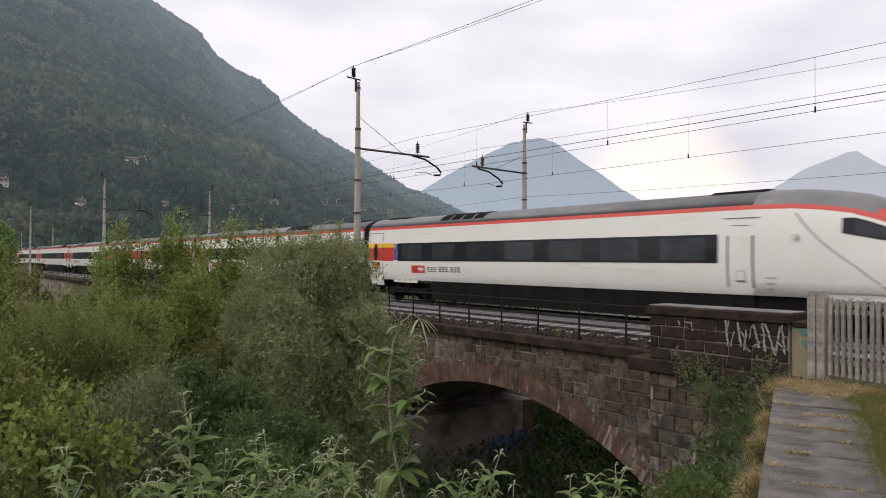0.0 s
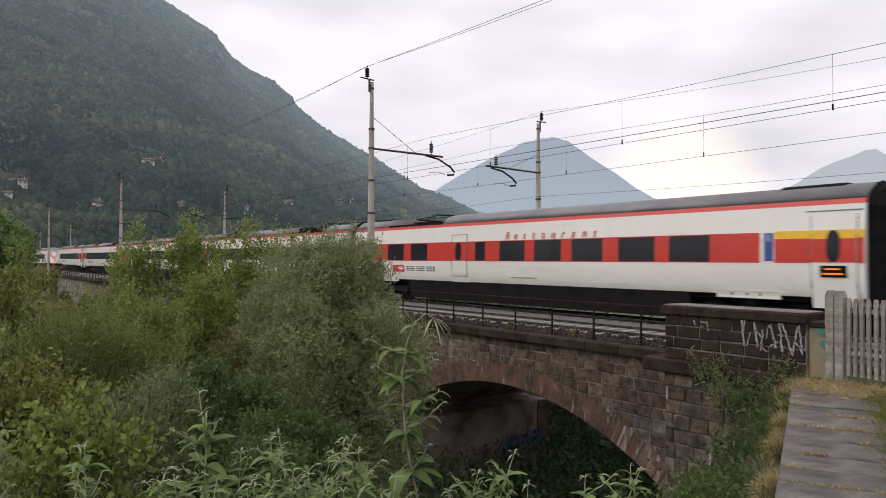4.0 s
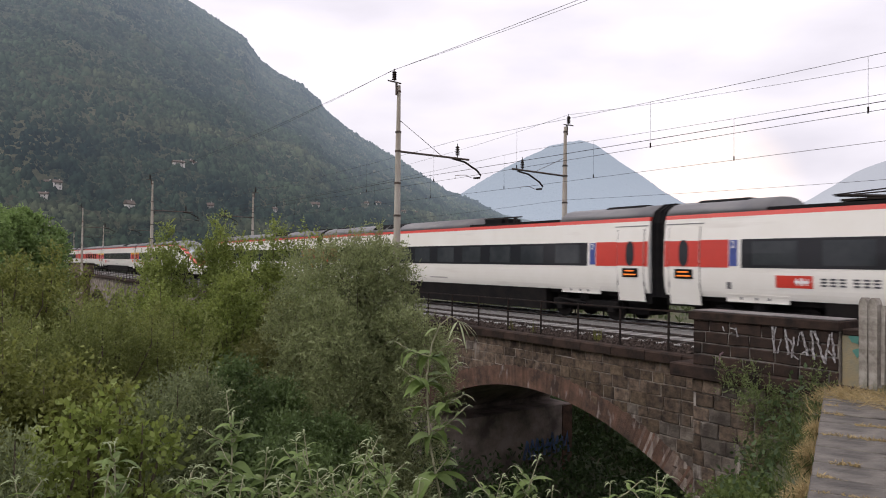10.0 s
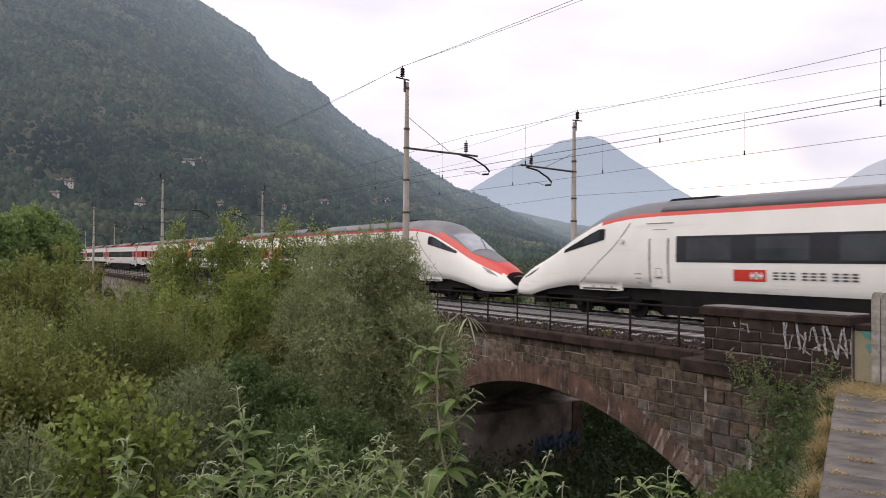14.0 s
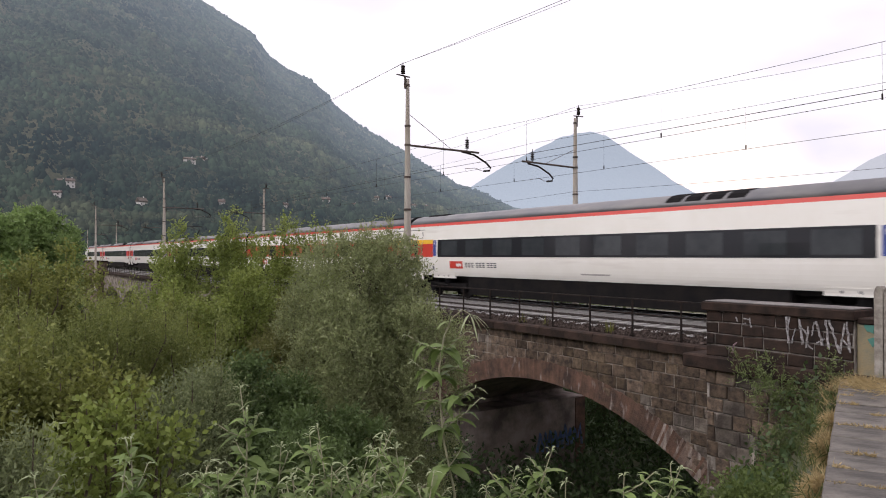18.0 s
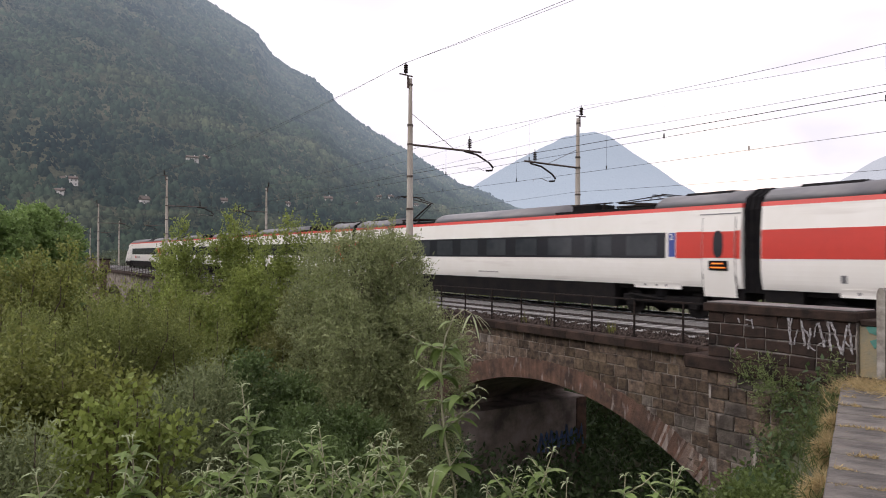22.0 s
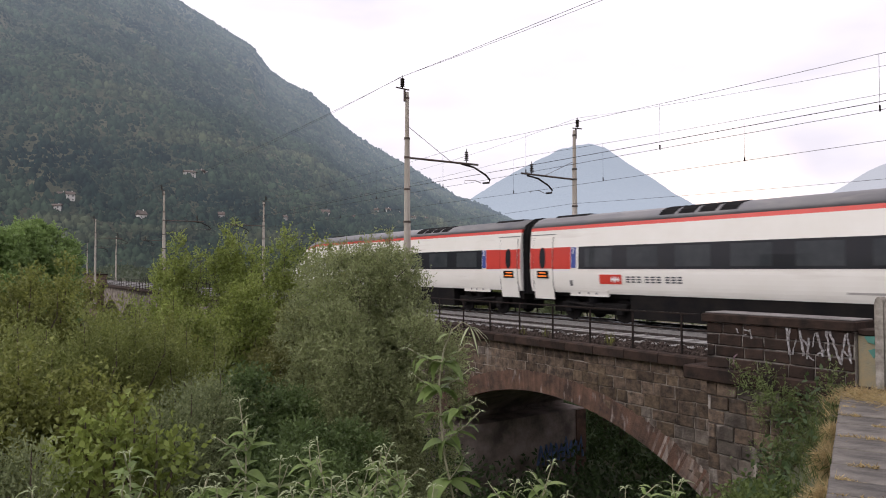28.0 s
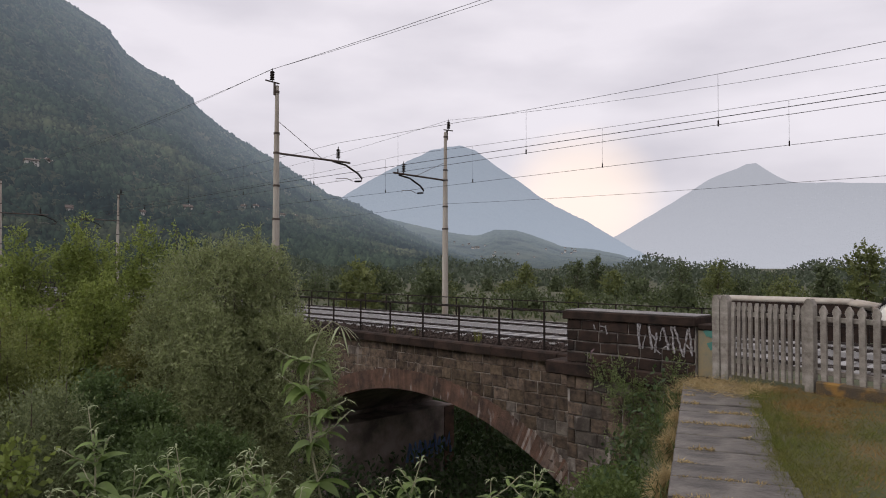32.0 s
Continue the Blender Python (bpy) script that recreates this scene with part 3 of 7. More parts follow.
def build_deck():
    prof = [(16.15, -0.5), (16.15, -0.24), (16.5, -0.13), (16.8, -0.085), (22.4, -0.085), (22.9, -0.25), (22.9, -0.5)]
    ob = part("ballast_bed", PR(prof, "x", -330, 60), BALLAST)
    tagged(ob, "grey crushed-stone ballast bed on the deck", "ballast", "", "structure")
    sh = part("ballast_shoulder", PR([(16.15, -0.3), (16.15, -0.18), (16.36, -0.1), (16.46, -0.1), (16.56, -0.2)], "x", -330, 60), SHOULDER)
    tagged(sh, "brown soiled ballast along the coping", "ballast", "", "structure")
    rail = [(-0.07, -0.17), (0.07, -0.17), (0.07, -0.155), (0.012, -0.14), (0.012, -0.045), (0.035, -0.035), (0.035, -0.002), (-0.035, -0.002), (-0.035, -0.035), (-0.012, -0.045), (-0.012, -0.14), (-0.07, -0.155)]
    for yc, nm in ((Y_NEAR, "near"), (Y_FAR, "far")):
        tr = empty("railway_track")
        tagged(tr, "rusty rails on pale concrete sleepers", "railway track", "railway tracks", "structure")
        for sgn in (-1, 1):
            y = yc + sgn * 0.753
            part("rail", PR([(y + a, b) for a, b in rail], "x", -330, 60), RAILM, tr)
            part("running_surface", B(-330, 60, y - 0.03, y + 0.03, -0.001, 0.001), RAILTOP, tr, "polished rail head")
        sl = finish(prism(bmesh.new(), [(-1.2, -0.2), (-1.2, -0.085), (-1.15, -0.068), (-0.4, -0.072), (0, -0.076), (0.4, -0.072), (1.15, -0.068), (1.2, -0.085), (1.2, -0.2)], "x", -0.13, 0.13), "sleeper", SLEEPER)
        clip = finish(B(-0.06, 0.06, -0.12, 0.12, -0.075, -0.03, 0.01), "rail_clip", RAILM)
        for i in range(100):
            share("sleeper", sl, tr, pose(2 - i * 0.6, yc, 0))
            if nm == "near" and i < 60:
                for sgn in (-1, 1):
                    share("rail_clip", clip, tr, pose(2 - i * 0.6, yc + sgn * 0.753, 0))
        bm = bmesh.new()
        for i in range(100, 400):
            box(bm, 2 - i * 0.6 - 0.13, 2 - i * 0.6 + 0.13, yc - 1.2, yc + 1.2, -0.2, -0.07)
        part("far_sleepers", bm, SLEEPER, tr, "", False, "stuff")


build_deck()


def railing(name, y, x0, n, step, base, height, label, inner=1):
    top = empty(name)
    tagged(top, label, "railing", "viaduct railings")
    post = finish(B(-0.022, 0.022, -0.022, 0.022, 0, height), "post", IRON)
    for i in range(n):
        share("post", post, top, pose(x0 - i * step, y, base))
    xe = x0 - (n - 1) * step
    part("top_rail", B(xe, x0 + 1.6, y - 0.028, y + 0.028, base + height - 0.01, base + height + 0.03), IRON, top)
    part("middle_rail", T([(xe, y, base + height * 0.62), (x0 + 1.6, y, base + height * 0.62)], 0.02, 6), IRON, top)
    return top


railing("railing", 15.9, -11.76, 60, 1.675, -0.24, 1.1, "dark iron railing on the viaduct edge")
railing("railing", 23.1, 3.0, 75, 1.675, -0.2, 0.9, "dark iron railing on the far viaduct edge")

# parapet pier beside the near track
PY = 14.1


def build_pier():
    top = empty("parapet_pier")
    tagged(top, "dark stone parapet pier with pale capstone and graffiti", "stone pier", "", "structure")
    part("wall_core", B(-9.75, -6.5, PY + 0.03, 15.9, -9, 0.86), MORTAR2, top)
    part("wall_end", B(-6.49, -5.98, PY + 0.1, 14.75, -1.5, 0.8, 0.02), mat("ochre_render", (0.3, 0.24, 0.14), 0.9, alt=(0.2, 0.2, 0.15), scale=3, bump=0.4), top, "ochre rendered wall end with lichen")
    part("end_cap", B(-6.46, -5.95, PY + 0.05, 14.8, 0.8, 0.92, 0.02), COPE, top)
    part("cap_course", B(-9.85, -6.47, PY - 0.06, 14.95, 0.86, 1.06, 0.02), COPE, top)
    part("capstone", B(-9.8, -6.5, PY + 0.02, 14.9, 1.06, 1.09, 0.012), CAPST, top, "wet capstone with its sky sheen painted pale")
    return top


pier = build_pier()


def build_far_pier():
    top = empty("far_pier")
    tagged(top, "stone end pier at the far end of the viaduct", "stone pier", "", "structure")
    part("shaft", B(-125, -111, 14.9, 16.2, -9, 1.2), STONE, top)
    part("cap", B(-125.2, -110.8, 14.75, 16.3, 1.2, 1.42), COPE, top)
    part("string_course", B(-125.2, -110.8, 14.75, 16.0, -0.55, -0.2), COPE, top)


build_far_pier()


def build_far_parapet():
    """The twin of the parapet pier, across the tracks, with a rounded pale coping that slopes down at its end."""
    top = empty("far_parapet")
    tagged(top, "dark stone parapet with a rounded pale coping across the tracks", "stone parapet", "", "structure")
    part("wall_core", B(-9.9, -6.0, 23.55, 24.2, -3, 1.0), COPE, top)
    part("wall_end", PR([(-6.0, -3), (-6.0, 1.0), (-5.3, 0.66), (-5.0, 0.66), (-5.0, -3)], "y", 23.56, 24.19), COPE, top)
    for a, b in (((-9.95, 1.05), (-6.0, 1.05)), ((-6.02, 1.05), (-5.28, 0.7)), ((-5.3, 0.7), (-4.95, 0.7))):
        part("coping", T([(a[0], 23.87, a[1]), (b[0], 23.87, b[1])], 0.36, 12), CONC, top, "rounded pale coping", True).matrix_basis = Matrix.Translation((0, 0, 0.68)) @ Matrix.Diagonal((1, 1, 0.35, 1))


build_far_parapet()

# ---- overhead line ----
POLE_X = [-23.75 - 43.2 * i for i in range(5)] + [19.4]


def insulator(bm, p, h=0.55, r=0.07):
    x, y, z = p
    tube(bm, [(x, y, z), (x, y, z + h)], 0.018, 6)
    for i in range(5):
        zz = z + h * (0.25 + 0.13 * i)
        tube(bm, [(x, y, zz - 0.035), (x, y, zz), (x, y, zz + 0.015)], r * 1.4, 10, r * 0.8)
    return bm


def build_pole(near):
    sg = 1 if near else -1
    yp, yt = (14.5, Y_NEAR) if near else (24.0, Y_FAR)
    h = 9.3 if near else 8.8
    za = 6.62 if near else 6.4
    top = empty("catenary_pole")
    tagged(top, "tapered concrete overhead-line pole with steel bracket", "catenary pole", "overhead line poles")
    # three drums, each a little slimmer than the one below
    drums = ((-3.0, 4.0, 0.165, 0.138), (4.0, h - 1.9, 0.13, 0.104), (h - 1.9, h, 0.09, 0.074))
    for z0, z1, r0, r1 in drums:
        part("mast", T([(0, 0, z0), (0, 0, z1)], r0, 16, r1), CONC, top)
    for zz in (h - 0.25, h - 1.9, za, za - 1.3, 4.0):
        rad = next(r0 + (r1 - r0) * (zz - z0) / (z1 - z0) for z0, z1, r0, r1 in drums if zz <= z1)
        part("clamp_band", T([(0, 0, zz - 0.04), (0, 0, zz + 0.04)], rad + 0.022, 10), ARM, top)
    part("top_bracket", T([(0, 0.1 * sg, h + 0.1), (0, -0.52 * sg, h + 0.13)], 0.03, 6), ARM, top)
    part("bracket_strap", B(-0.04, 0.04, min(-0.15 * sg, -0.08 * sg), max(-0.15 * sg, -0.08 * sg), h - 0.4, h + 0.12, 0.01), ARM, top)
    part("top_insulator", insulator(bmesh.new(), (0, -0.22 * sg, h + 0.1)), IRON, top, "dark ribbed insulator")
    reach = (yt - yp)
    ea = reach + 0.62 * sg
    part("cantilever_arm", T([(0, 0.1 * sg, za), (0, ea, za + (0.0 if near else 0.05))], 0.045, 8), ARM, top)
    part("stay_rod", T([(0, 0.1 * sg, za + (1.25 if near else 0.85)), (0, reach * 0.72, za + 0.03)], 0.012, 5), ARM, top)
    part("arm_insulator", insulator(bmesh.new(), (0, reach, za + 0.02), 0.62), IRON, top, "dark ribbed insulator")
    # both steady arms reach the same way, away from the camera
    w = 1.12
    pts = [(0, reach - 0.25 * w, za - 0.03), (0, reach + 0.35 * w, za - 0.12), (0, reach + 0.95 * w, za - 0.42), (0, reach + 1.15 * w, za - 0.62), (0, reach + 1.1 * w, za - 0.74), (0, reach + 0.8 * w, za - 0.78)]
    part("steady_arm", T(pts, 0.042, 8), IRON, top)
    part("registration_arm", T([(0, reach + 0.78, za - 0.78), (0, reach + 0.45, za - 0.68), (0, reach - 0.1, za - 0.74), (0, reach - 0.1, za - 0.84)], 0.014, 6), STEEL, top)
    return top


pa, pb = build_pole(True), build_pole(False)
pa.matrix_basis, pb.matrix_basis = pose(POLE_X[0], 14.5, 0), pose(POLE_X[0], 24.0, 0)
for xx in POLE_X[1:]:
    copy_thing(pa, pose(xx, 14.5, 0))
    copy_thing(pb, pose(xx, 24.0, 0))


def wire(name, y, z, sag, r, label, spans=POLE_X, droppers=0, zc=0):
    xs = sorted(spans)
    pts = []
    for a, b in zip(xs, xs[1:]):
        for i in range(12):
            k = i / 12
            pts.append((a + (b - a) * k, y, z - 4 * sag * k * (1 - k)))
    pts.append((xs[-1], y, z))
    top = empty(name)
    tagged(top, label, "overhead wire", "overhead wires")
    part("strand", T(pts, r * 0.76, 5), IRON, top)
    if droppers:
        for a, b in zip(xs, xs[1:]):
            for q in range(-1, 6):
                x = droppers + (b - POLE_X[-1]) + 6.25 * q
                k = (x - a) / (b - a)
                if not 0.03 < k < 0.97:
                    continue
                part("dropper", T([(x, y, zc), (x, y, z - 4 * sag * k * (1 - k))], 0.0045, 4), IRON, top)
                part("dropper_clip", B(x - 0.016, x + 0.016, y - 0.015, y + 0.015, zc - 0.03, zc + 0.12), IRON, top)


wire("messenger_wire", Y_NEAR, 7.41, 0.3, 0.0085, "dark messenger wire with droppers", droppers=-13.65, zc=5.8)
wire("contact_wire", Y_NEAR, 5.77, -0.04, 0.0095, "taut dark contact wire")
wire("messenger_wire", Y_FAR, 7.33, 0.33, 0.0085, "dark messenger wire with droppers", droppers=-13.15, zc=5.7)
wire("contact_wire", Y_FAR, 5.66, -0.04, 0.0095, "taut dark contact wire")
wire("feeder_wire", 14.3, 9.92, 0.36, 0.0105, "dark feeder wire on the pole tops")
wire("feeder_wire", 14.2, 9.88, 0.52, 0.0085, "dark feeder wire on the pole tops")
wire("feeder_wire", 24.22, 9.42, 0.92, 0.0085, "dark feeder wire on the pole tops")
wire("earth_wire", 23.85, 5.22, 0.35, 0.0085, "thin dark earth wire")
wire("earth_wire", 14.55, 5.43, 0.09, 0.011, "thin dark earth wire")

# ---- the train ----
HALF = [(0, 4.32), (0.45, 4.3), (0.85, 4.2), (1.13, 4.02), (1.29, 3.82), (1.33, 3.68), (1.4, 2.96), (1.415, 2.5), (1.415, 2.07), (1.388, 1.58), (1.27, 1.12)]
SIDE = HALF[:9] + [(1.411, 1.88), (1.401, 1.72), (1.386, 1.57), (1.366, 1.43), (1.341, 1.31), (1.309, 1.21), (1.27, 1.12)]   # the same with a rounded sill


def shell(j0, j1, x0, x1, inset=0.0):
    half = SIDE[j0:j1 + 1]
    poly = [(-y, z) for y, z in half] + [(y, z) for y, z in half[::-1] if y > 0]
    return PR(poly, "x", x0, x1)


def side_y(z):
    pts = SIDE[::-1]
    return float(np.interp(z, [p[1] for p in pts], [p[0] for p in pts]))


def skin(x0, x1, z0, z1, sg, out=0.008, n=4, thick=0.03):
    """A thin panel that follows the car's side."""
    bm = bmesh.new()
    zs = np.linspace(z0, z1, n)
    rows = []
    for z in zs:
        y = side_y(z)
        rows.append([bm.verts.new((x, sg * yy, z)) for x, yy in ((x0, y + out), (x1, y + out), (x1, y - thick), (x0, y - thick))])
    for a, b in zip(rows, rows[1:]):
        for i in range(4):
            bm.faces.new((a[i], a[(i + 1) % 4], b[(i + 1) % 4], b[i]))
    bm.faces.new(rows[0])
    bm.faces.new(rows[-1])
    bmesh.ops.recalc_face_normals(bm, faces=bm.faces)
    return bm


def oval(xm, hw, z0, z1, sg, out, n=9):
    """A tall pane with rounded ends on the car's side."""
    bm = bmesh.new()
    rows = []
    for i in range(n):
        u = -1 + 2 * i / (n - 1)
        w, z = hw * max(0.35, (1 - abs(u) ** 3.5) ** 0.5), (z0 + z1) / 2 + (z1 - z0) / 2 * u
        y = side_y(z)
        rows.append([bm.verts.new((x, sg * yy, z)) for x, yy in ((xm - w, y + out), (xm + w, y + out), (xm + w, y), (xm - w, y))])
    for a, b in zip(rows, rows[1:]):
        for i in range(4):
            bm.faces.new((a[i], a[(i + 1) % 4], b[(i + 1) % 4], b[i]))
    bm.faces.new(rows[0])
    bm.faces.new(rows[-1])
    bmesh.ops.recalc_face_normals(bm, faces=bm.faces)
    return bm


def lettering(text, size, material, parent, m, name="lettering", slant=0.0):
    cu = bpy.data.curves.new(name, "FONT")
    cu.body, cu.size, cu.extrude = text, size, 0.004
    cu.space_character, cu.shear = 1.05, slant
    tmp = bpy.data.objects.new("tmp", cu)
    scene.collection.objects.link(tmp)
    me = bpy.data.meshes.new_from_object(tmp.evaluated_get(bpy.context.evaluated_depsgraph_get()))
    bpy.data.objects.remove(tmp)
    me.materials.clear()
    me.materials.append(material)
    ob = new(name, me)
    ob.parent = parent
    ob.matrix_basis = m
    return ob


def door(car, x0, x1, sg, yellow, colour=RED, narrow=True):
    """A plug door with its window, red belt, and amber display."""
    d = part("door", skin(x0, x1, 0.82, 3.38, sg, 0.02, 6), WHITE, car)
    part("door_belt", skin(x0 + 0.01, x1 - 0.01, 2.09, 2.94, sg, 0.026), colour, d)
    if yellow:
        part("door_belt_top", skin(x0 + 0.01, x1 - 0.01, 2.74, 2.98, sg, 0.03), YELLOW, d)
    xm = (x0 + x1) / 2
    part("door_window", oval(xm, 0.18, 2.1, 2.97, sg, 0.034), GLASS, d)
    disp = part("destination_display", skin(x0 + 0.24, x1 - 0.24, 1.68, 2.0, sg, 0.03), RUBBER, d)
    for i in range(2):
        part("display_line", skin(x0 + 0.32 + 0.05 * i, x1 - 0.34 - 0.08 * i, 1.755 + 0.13 * i, 1.8 + 0.13 * i, sg, 0.036), LED, disp)
    for x in (x0, x1):
        part("door_seal", skin(x - 0.02, x + 0.02, 0.85, 3.4, sg, 0.015, 5), RUBBER, d)
    part("door_header", skin(x0 - 0.15, x1 + 0.15, 3.5, 3.53, sg, 0.012, 2), ROOF, d)
    return d


def bogie(car, xc):
    b = part("bogie", B(xc - 1.7, xc + 1.7, -1.12, 1.12, 0.45, 0.75, 0.05), BLACK, car, "black bogie frame")
    wheel = None
    for dx in (-1.35, 1.35):
        for sg in (-1, 1):
            part("wheel", T([(xc + dx, sg * 0.7, 0.46), (xc + dx, sg * 0.83, 0.46)], 0.455, 20), BLACK, b)
            part("axle_box", B(xc + dx - 0.16, xc + dx + 0.16, sg * 1.0 - 0.12, sg * 1.0 + 0.12, 0.3, 0.62, 0.04), BLACK, b)
        part("axle", T([(xc + dx, -0.7, 0.46), (xc + dx, 0.7, 0.46)], 0.08, 8), BLACK, b)
    for sg in (-1, 1):
        part("air_spring", T([(xc, sg * 0.95, 0.72), (xc, sg * 0.95, 1.05)], 0.26, 12), RUBBER, b)
        part("damper", T([(xc - 1.3, sg * 1.22, 0.75), (xc + 0.2, sg * 1.22, 0.62)], 0.05, 8), BLACK, b)
        part("bogie_cover", skin(xc - 1.0, xc + 1.0, 1.0, 1.24, sg, 0.03), WHITE, b, "white bolster cover")
        for dx in (-0.5, 0.0, 0.4):
            part("cover_bolt", skin(xc + dx - 0.04, xc + dx + 0.04, 1.08, 1.16, sg, 0.036), ROOF, b)


def roof_fans(car, xc):
    for i in range(4):
        x = xc + (i - 1.5) * 0.8
        part("fan_grille", PR([(-1.17, 3.99), (-1.0, 4.14), (-0.75, 4.26), (-0.4, 4.325), (0.4, 4.325), (0.75, 4.26), (1.0, 4.14), (1.17, 3.99)], "x", x - 0.32, x + 0.32), RUBBER, car, "black roof fan grille")


def hump(car, xc):
    part("roof_vent", PR([(-0.75, 4.2), (-0.5, 4.345), (0.5, 4.345), (0.75, 4.2)], "x", xc - 0.9, xc + 0.9), RUBBER, car, "dark roof vent")


def pantograph(car, xc, raised, roof_z=3.92):
    p = part("pantograph", B(xc - 0.9, xc + 0.9, -0.6, 0.6, roof_z + 0.22, roof_z + 0.28), IRON, car, "raised pantograph" if raised else "folded pantograph")
    for dx in (-0.8, 0.8):
        for dy in (-0.55, 0.55):
            part("base_insulator", insulator(bmesh.new(), (xc + dx, dy, roof_z), 0.24, 0.06), IRON, p)
    if raised:
        k = (xc + 1.25, 0, 5.05)
        part("lower_arm", T([(xc - 0.7, 0, roof_z + 0.28), k], 0.045, 8), IRON, p)
        for dy in (-0.5, 0.5):
            part("upper_arm", T([(k[0], dy * 0.3, k[2]), (xc - 1.0, dy, 5.56)], 0.03, 6), IRON, p)
        part("guide_rod", T([(xc - 0.35, 0.1, roof_z + 0.28), (k[0] - 0.15, 0.1, k[2] - 0.1)], 0.018, 6), IRON, p)
        hx, hz = xc - 1.0, 5.58
    else:
        part("lower_arm", T([(xc + 0.8, 0, roof_z + 0.28), (xc - 1.3, 0, roof_z + 0.46)], 0.045, 8), IRON, p)
        for dy in (-0.5, 0.5):
            part("upper_arm", T([(xc - 1.3, dy * 0.3, roof_z + 0.46), (xc + 1.2, dy, roof_z + 0.56)], 0.022, 6), IRON, p)
        hx, hz = xc + 1.2, roof_z + 0.58
    for dx in (-0.18, 0.18):
        part("contact_strip", T([(hx + dx, -0.95, hz - 0.18), (hx + dx, -0.75, hz), (hx + dx, 0.75, hz), (hx + dx, 0.95, hz - 0.18)], 0.022, 6), IRON, p)


def roof_kit(car, x0, x1):
    """Insulators, bus bars and boxes in the roof well."""
    part("roof_box", B(x0 + 0.4, x0 + 1.7, -0.7, 0.5, 3.9, 4.22, 0.04), BLACK, car)
    part("bus_bar", T([(x0 + 0.2, -0.5, 4.24), (x1 - 0.2, -0.45, 4.24)], 0.03, 6), IRON, car)
    for i in range(4):
        part("roof_insulator", insulator(bmesh.new(), (x0 + 0.6 + i * (x1 - x0 - 1.2) / 3, -0.5, 3.95), 0.32, 0.07), IRON, car)


def roofline(car, x0, x1, wells):
    """The grey roof, in lengths between the equipment wells."""
    xs = [x1] + [v for w in sorted(wells, key=lambda q: -q[1]) for v in (w[1], w[0])] + [x0]
    for a, b in zip(xs[::2], xs[1::2]):
        part("roof", shell(0, 4, b, a), ROOF, car, "", True)
    for w in wells:
        part("roof_well", PR([(-1.28, 3.8), (-1.26, 3.93), (1.26, 3.93), (1.28, 3.8)], "x", w[0], w[1]), BLACK, car)


def windows(car, x0, x1, sg, count):
    band = part("window_band", skin(x0, x1, 2.07, 2.96, sg, 0.008, 5), GLASS, car, "continuous dark tinted window band")
    w = (x1 - x0) / count
    for i in range(count):
        part("window_pane", skin(x0 + w * (i + 0.17), x0 + w * (i + 0.83), 2.16, 2.88, sg, 0.012, 3), PANE, band)


def numeral(car, x, sg, text):
    lettering(text, 0.3, SIGNW, car, Matrix.Translation((x + (-0.08 if sg < 0 else 0.08), sg * (side_y(2.8) + 0.022), 2.7)) @ pose(0, 0, 0, 90, 0, 0 if sg < 0 else 180), "class_numeral")


def logo(car, x, sg, back=False):
    """A red panel with a white mark, and the lettering; back: set out towards the car's rear."""
    def strip(a, b, *rest):
        return skin(2 * x - b, 2 * x - a, *rest) if back else skin(a, b, *rest)
    lg = part("emblem_panel", strip(x, x + 1.08, 1.5, 1.86, sg, 0.012), RED, car)
    part("emblem_mark", strip(x + 0.56, x + 0.98, 1.64, 1.72, sg, 0.018), SIGNW, lg)
    part("emblem_mark", strip(x + 0.73, x + 0.81, 1.57, 1.79, sg, 0.018), SIGNW, lg)
    for dx in (0.6, 0.9):
        part("emblem_mark", strip(x + dx, x + dx + 0.04, 1.58, 1.78, sg, 0.018, 2), SIGNW, lg)
    xx = x + 1.3
    for n in (3, 3, 3):
        for i in range(n):
            for z0 in ((1.57, 1.66, 1.75) if (sg < 0) != back else (1.6,)):
                part("letter_bar", strip(xx, xx + 0.17, z0, z0 + 0.05, sg, 0.012, 2), DARKTXT, lg)
            xx += 0.25
        xx += 0.12


def fittings(car, n):
    for sg in (-1, 1):
        for i in range(n):
            part("data_panel", skin(-14.0 - i * 1.2, -12.5 - i * 1.2, 1.36, 1.42, sg, 0.01, 2), FAINT, car)


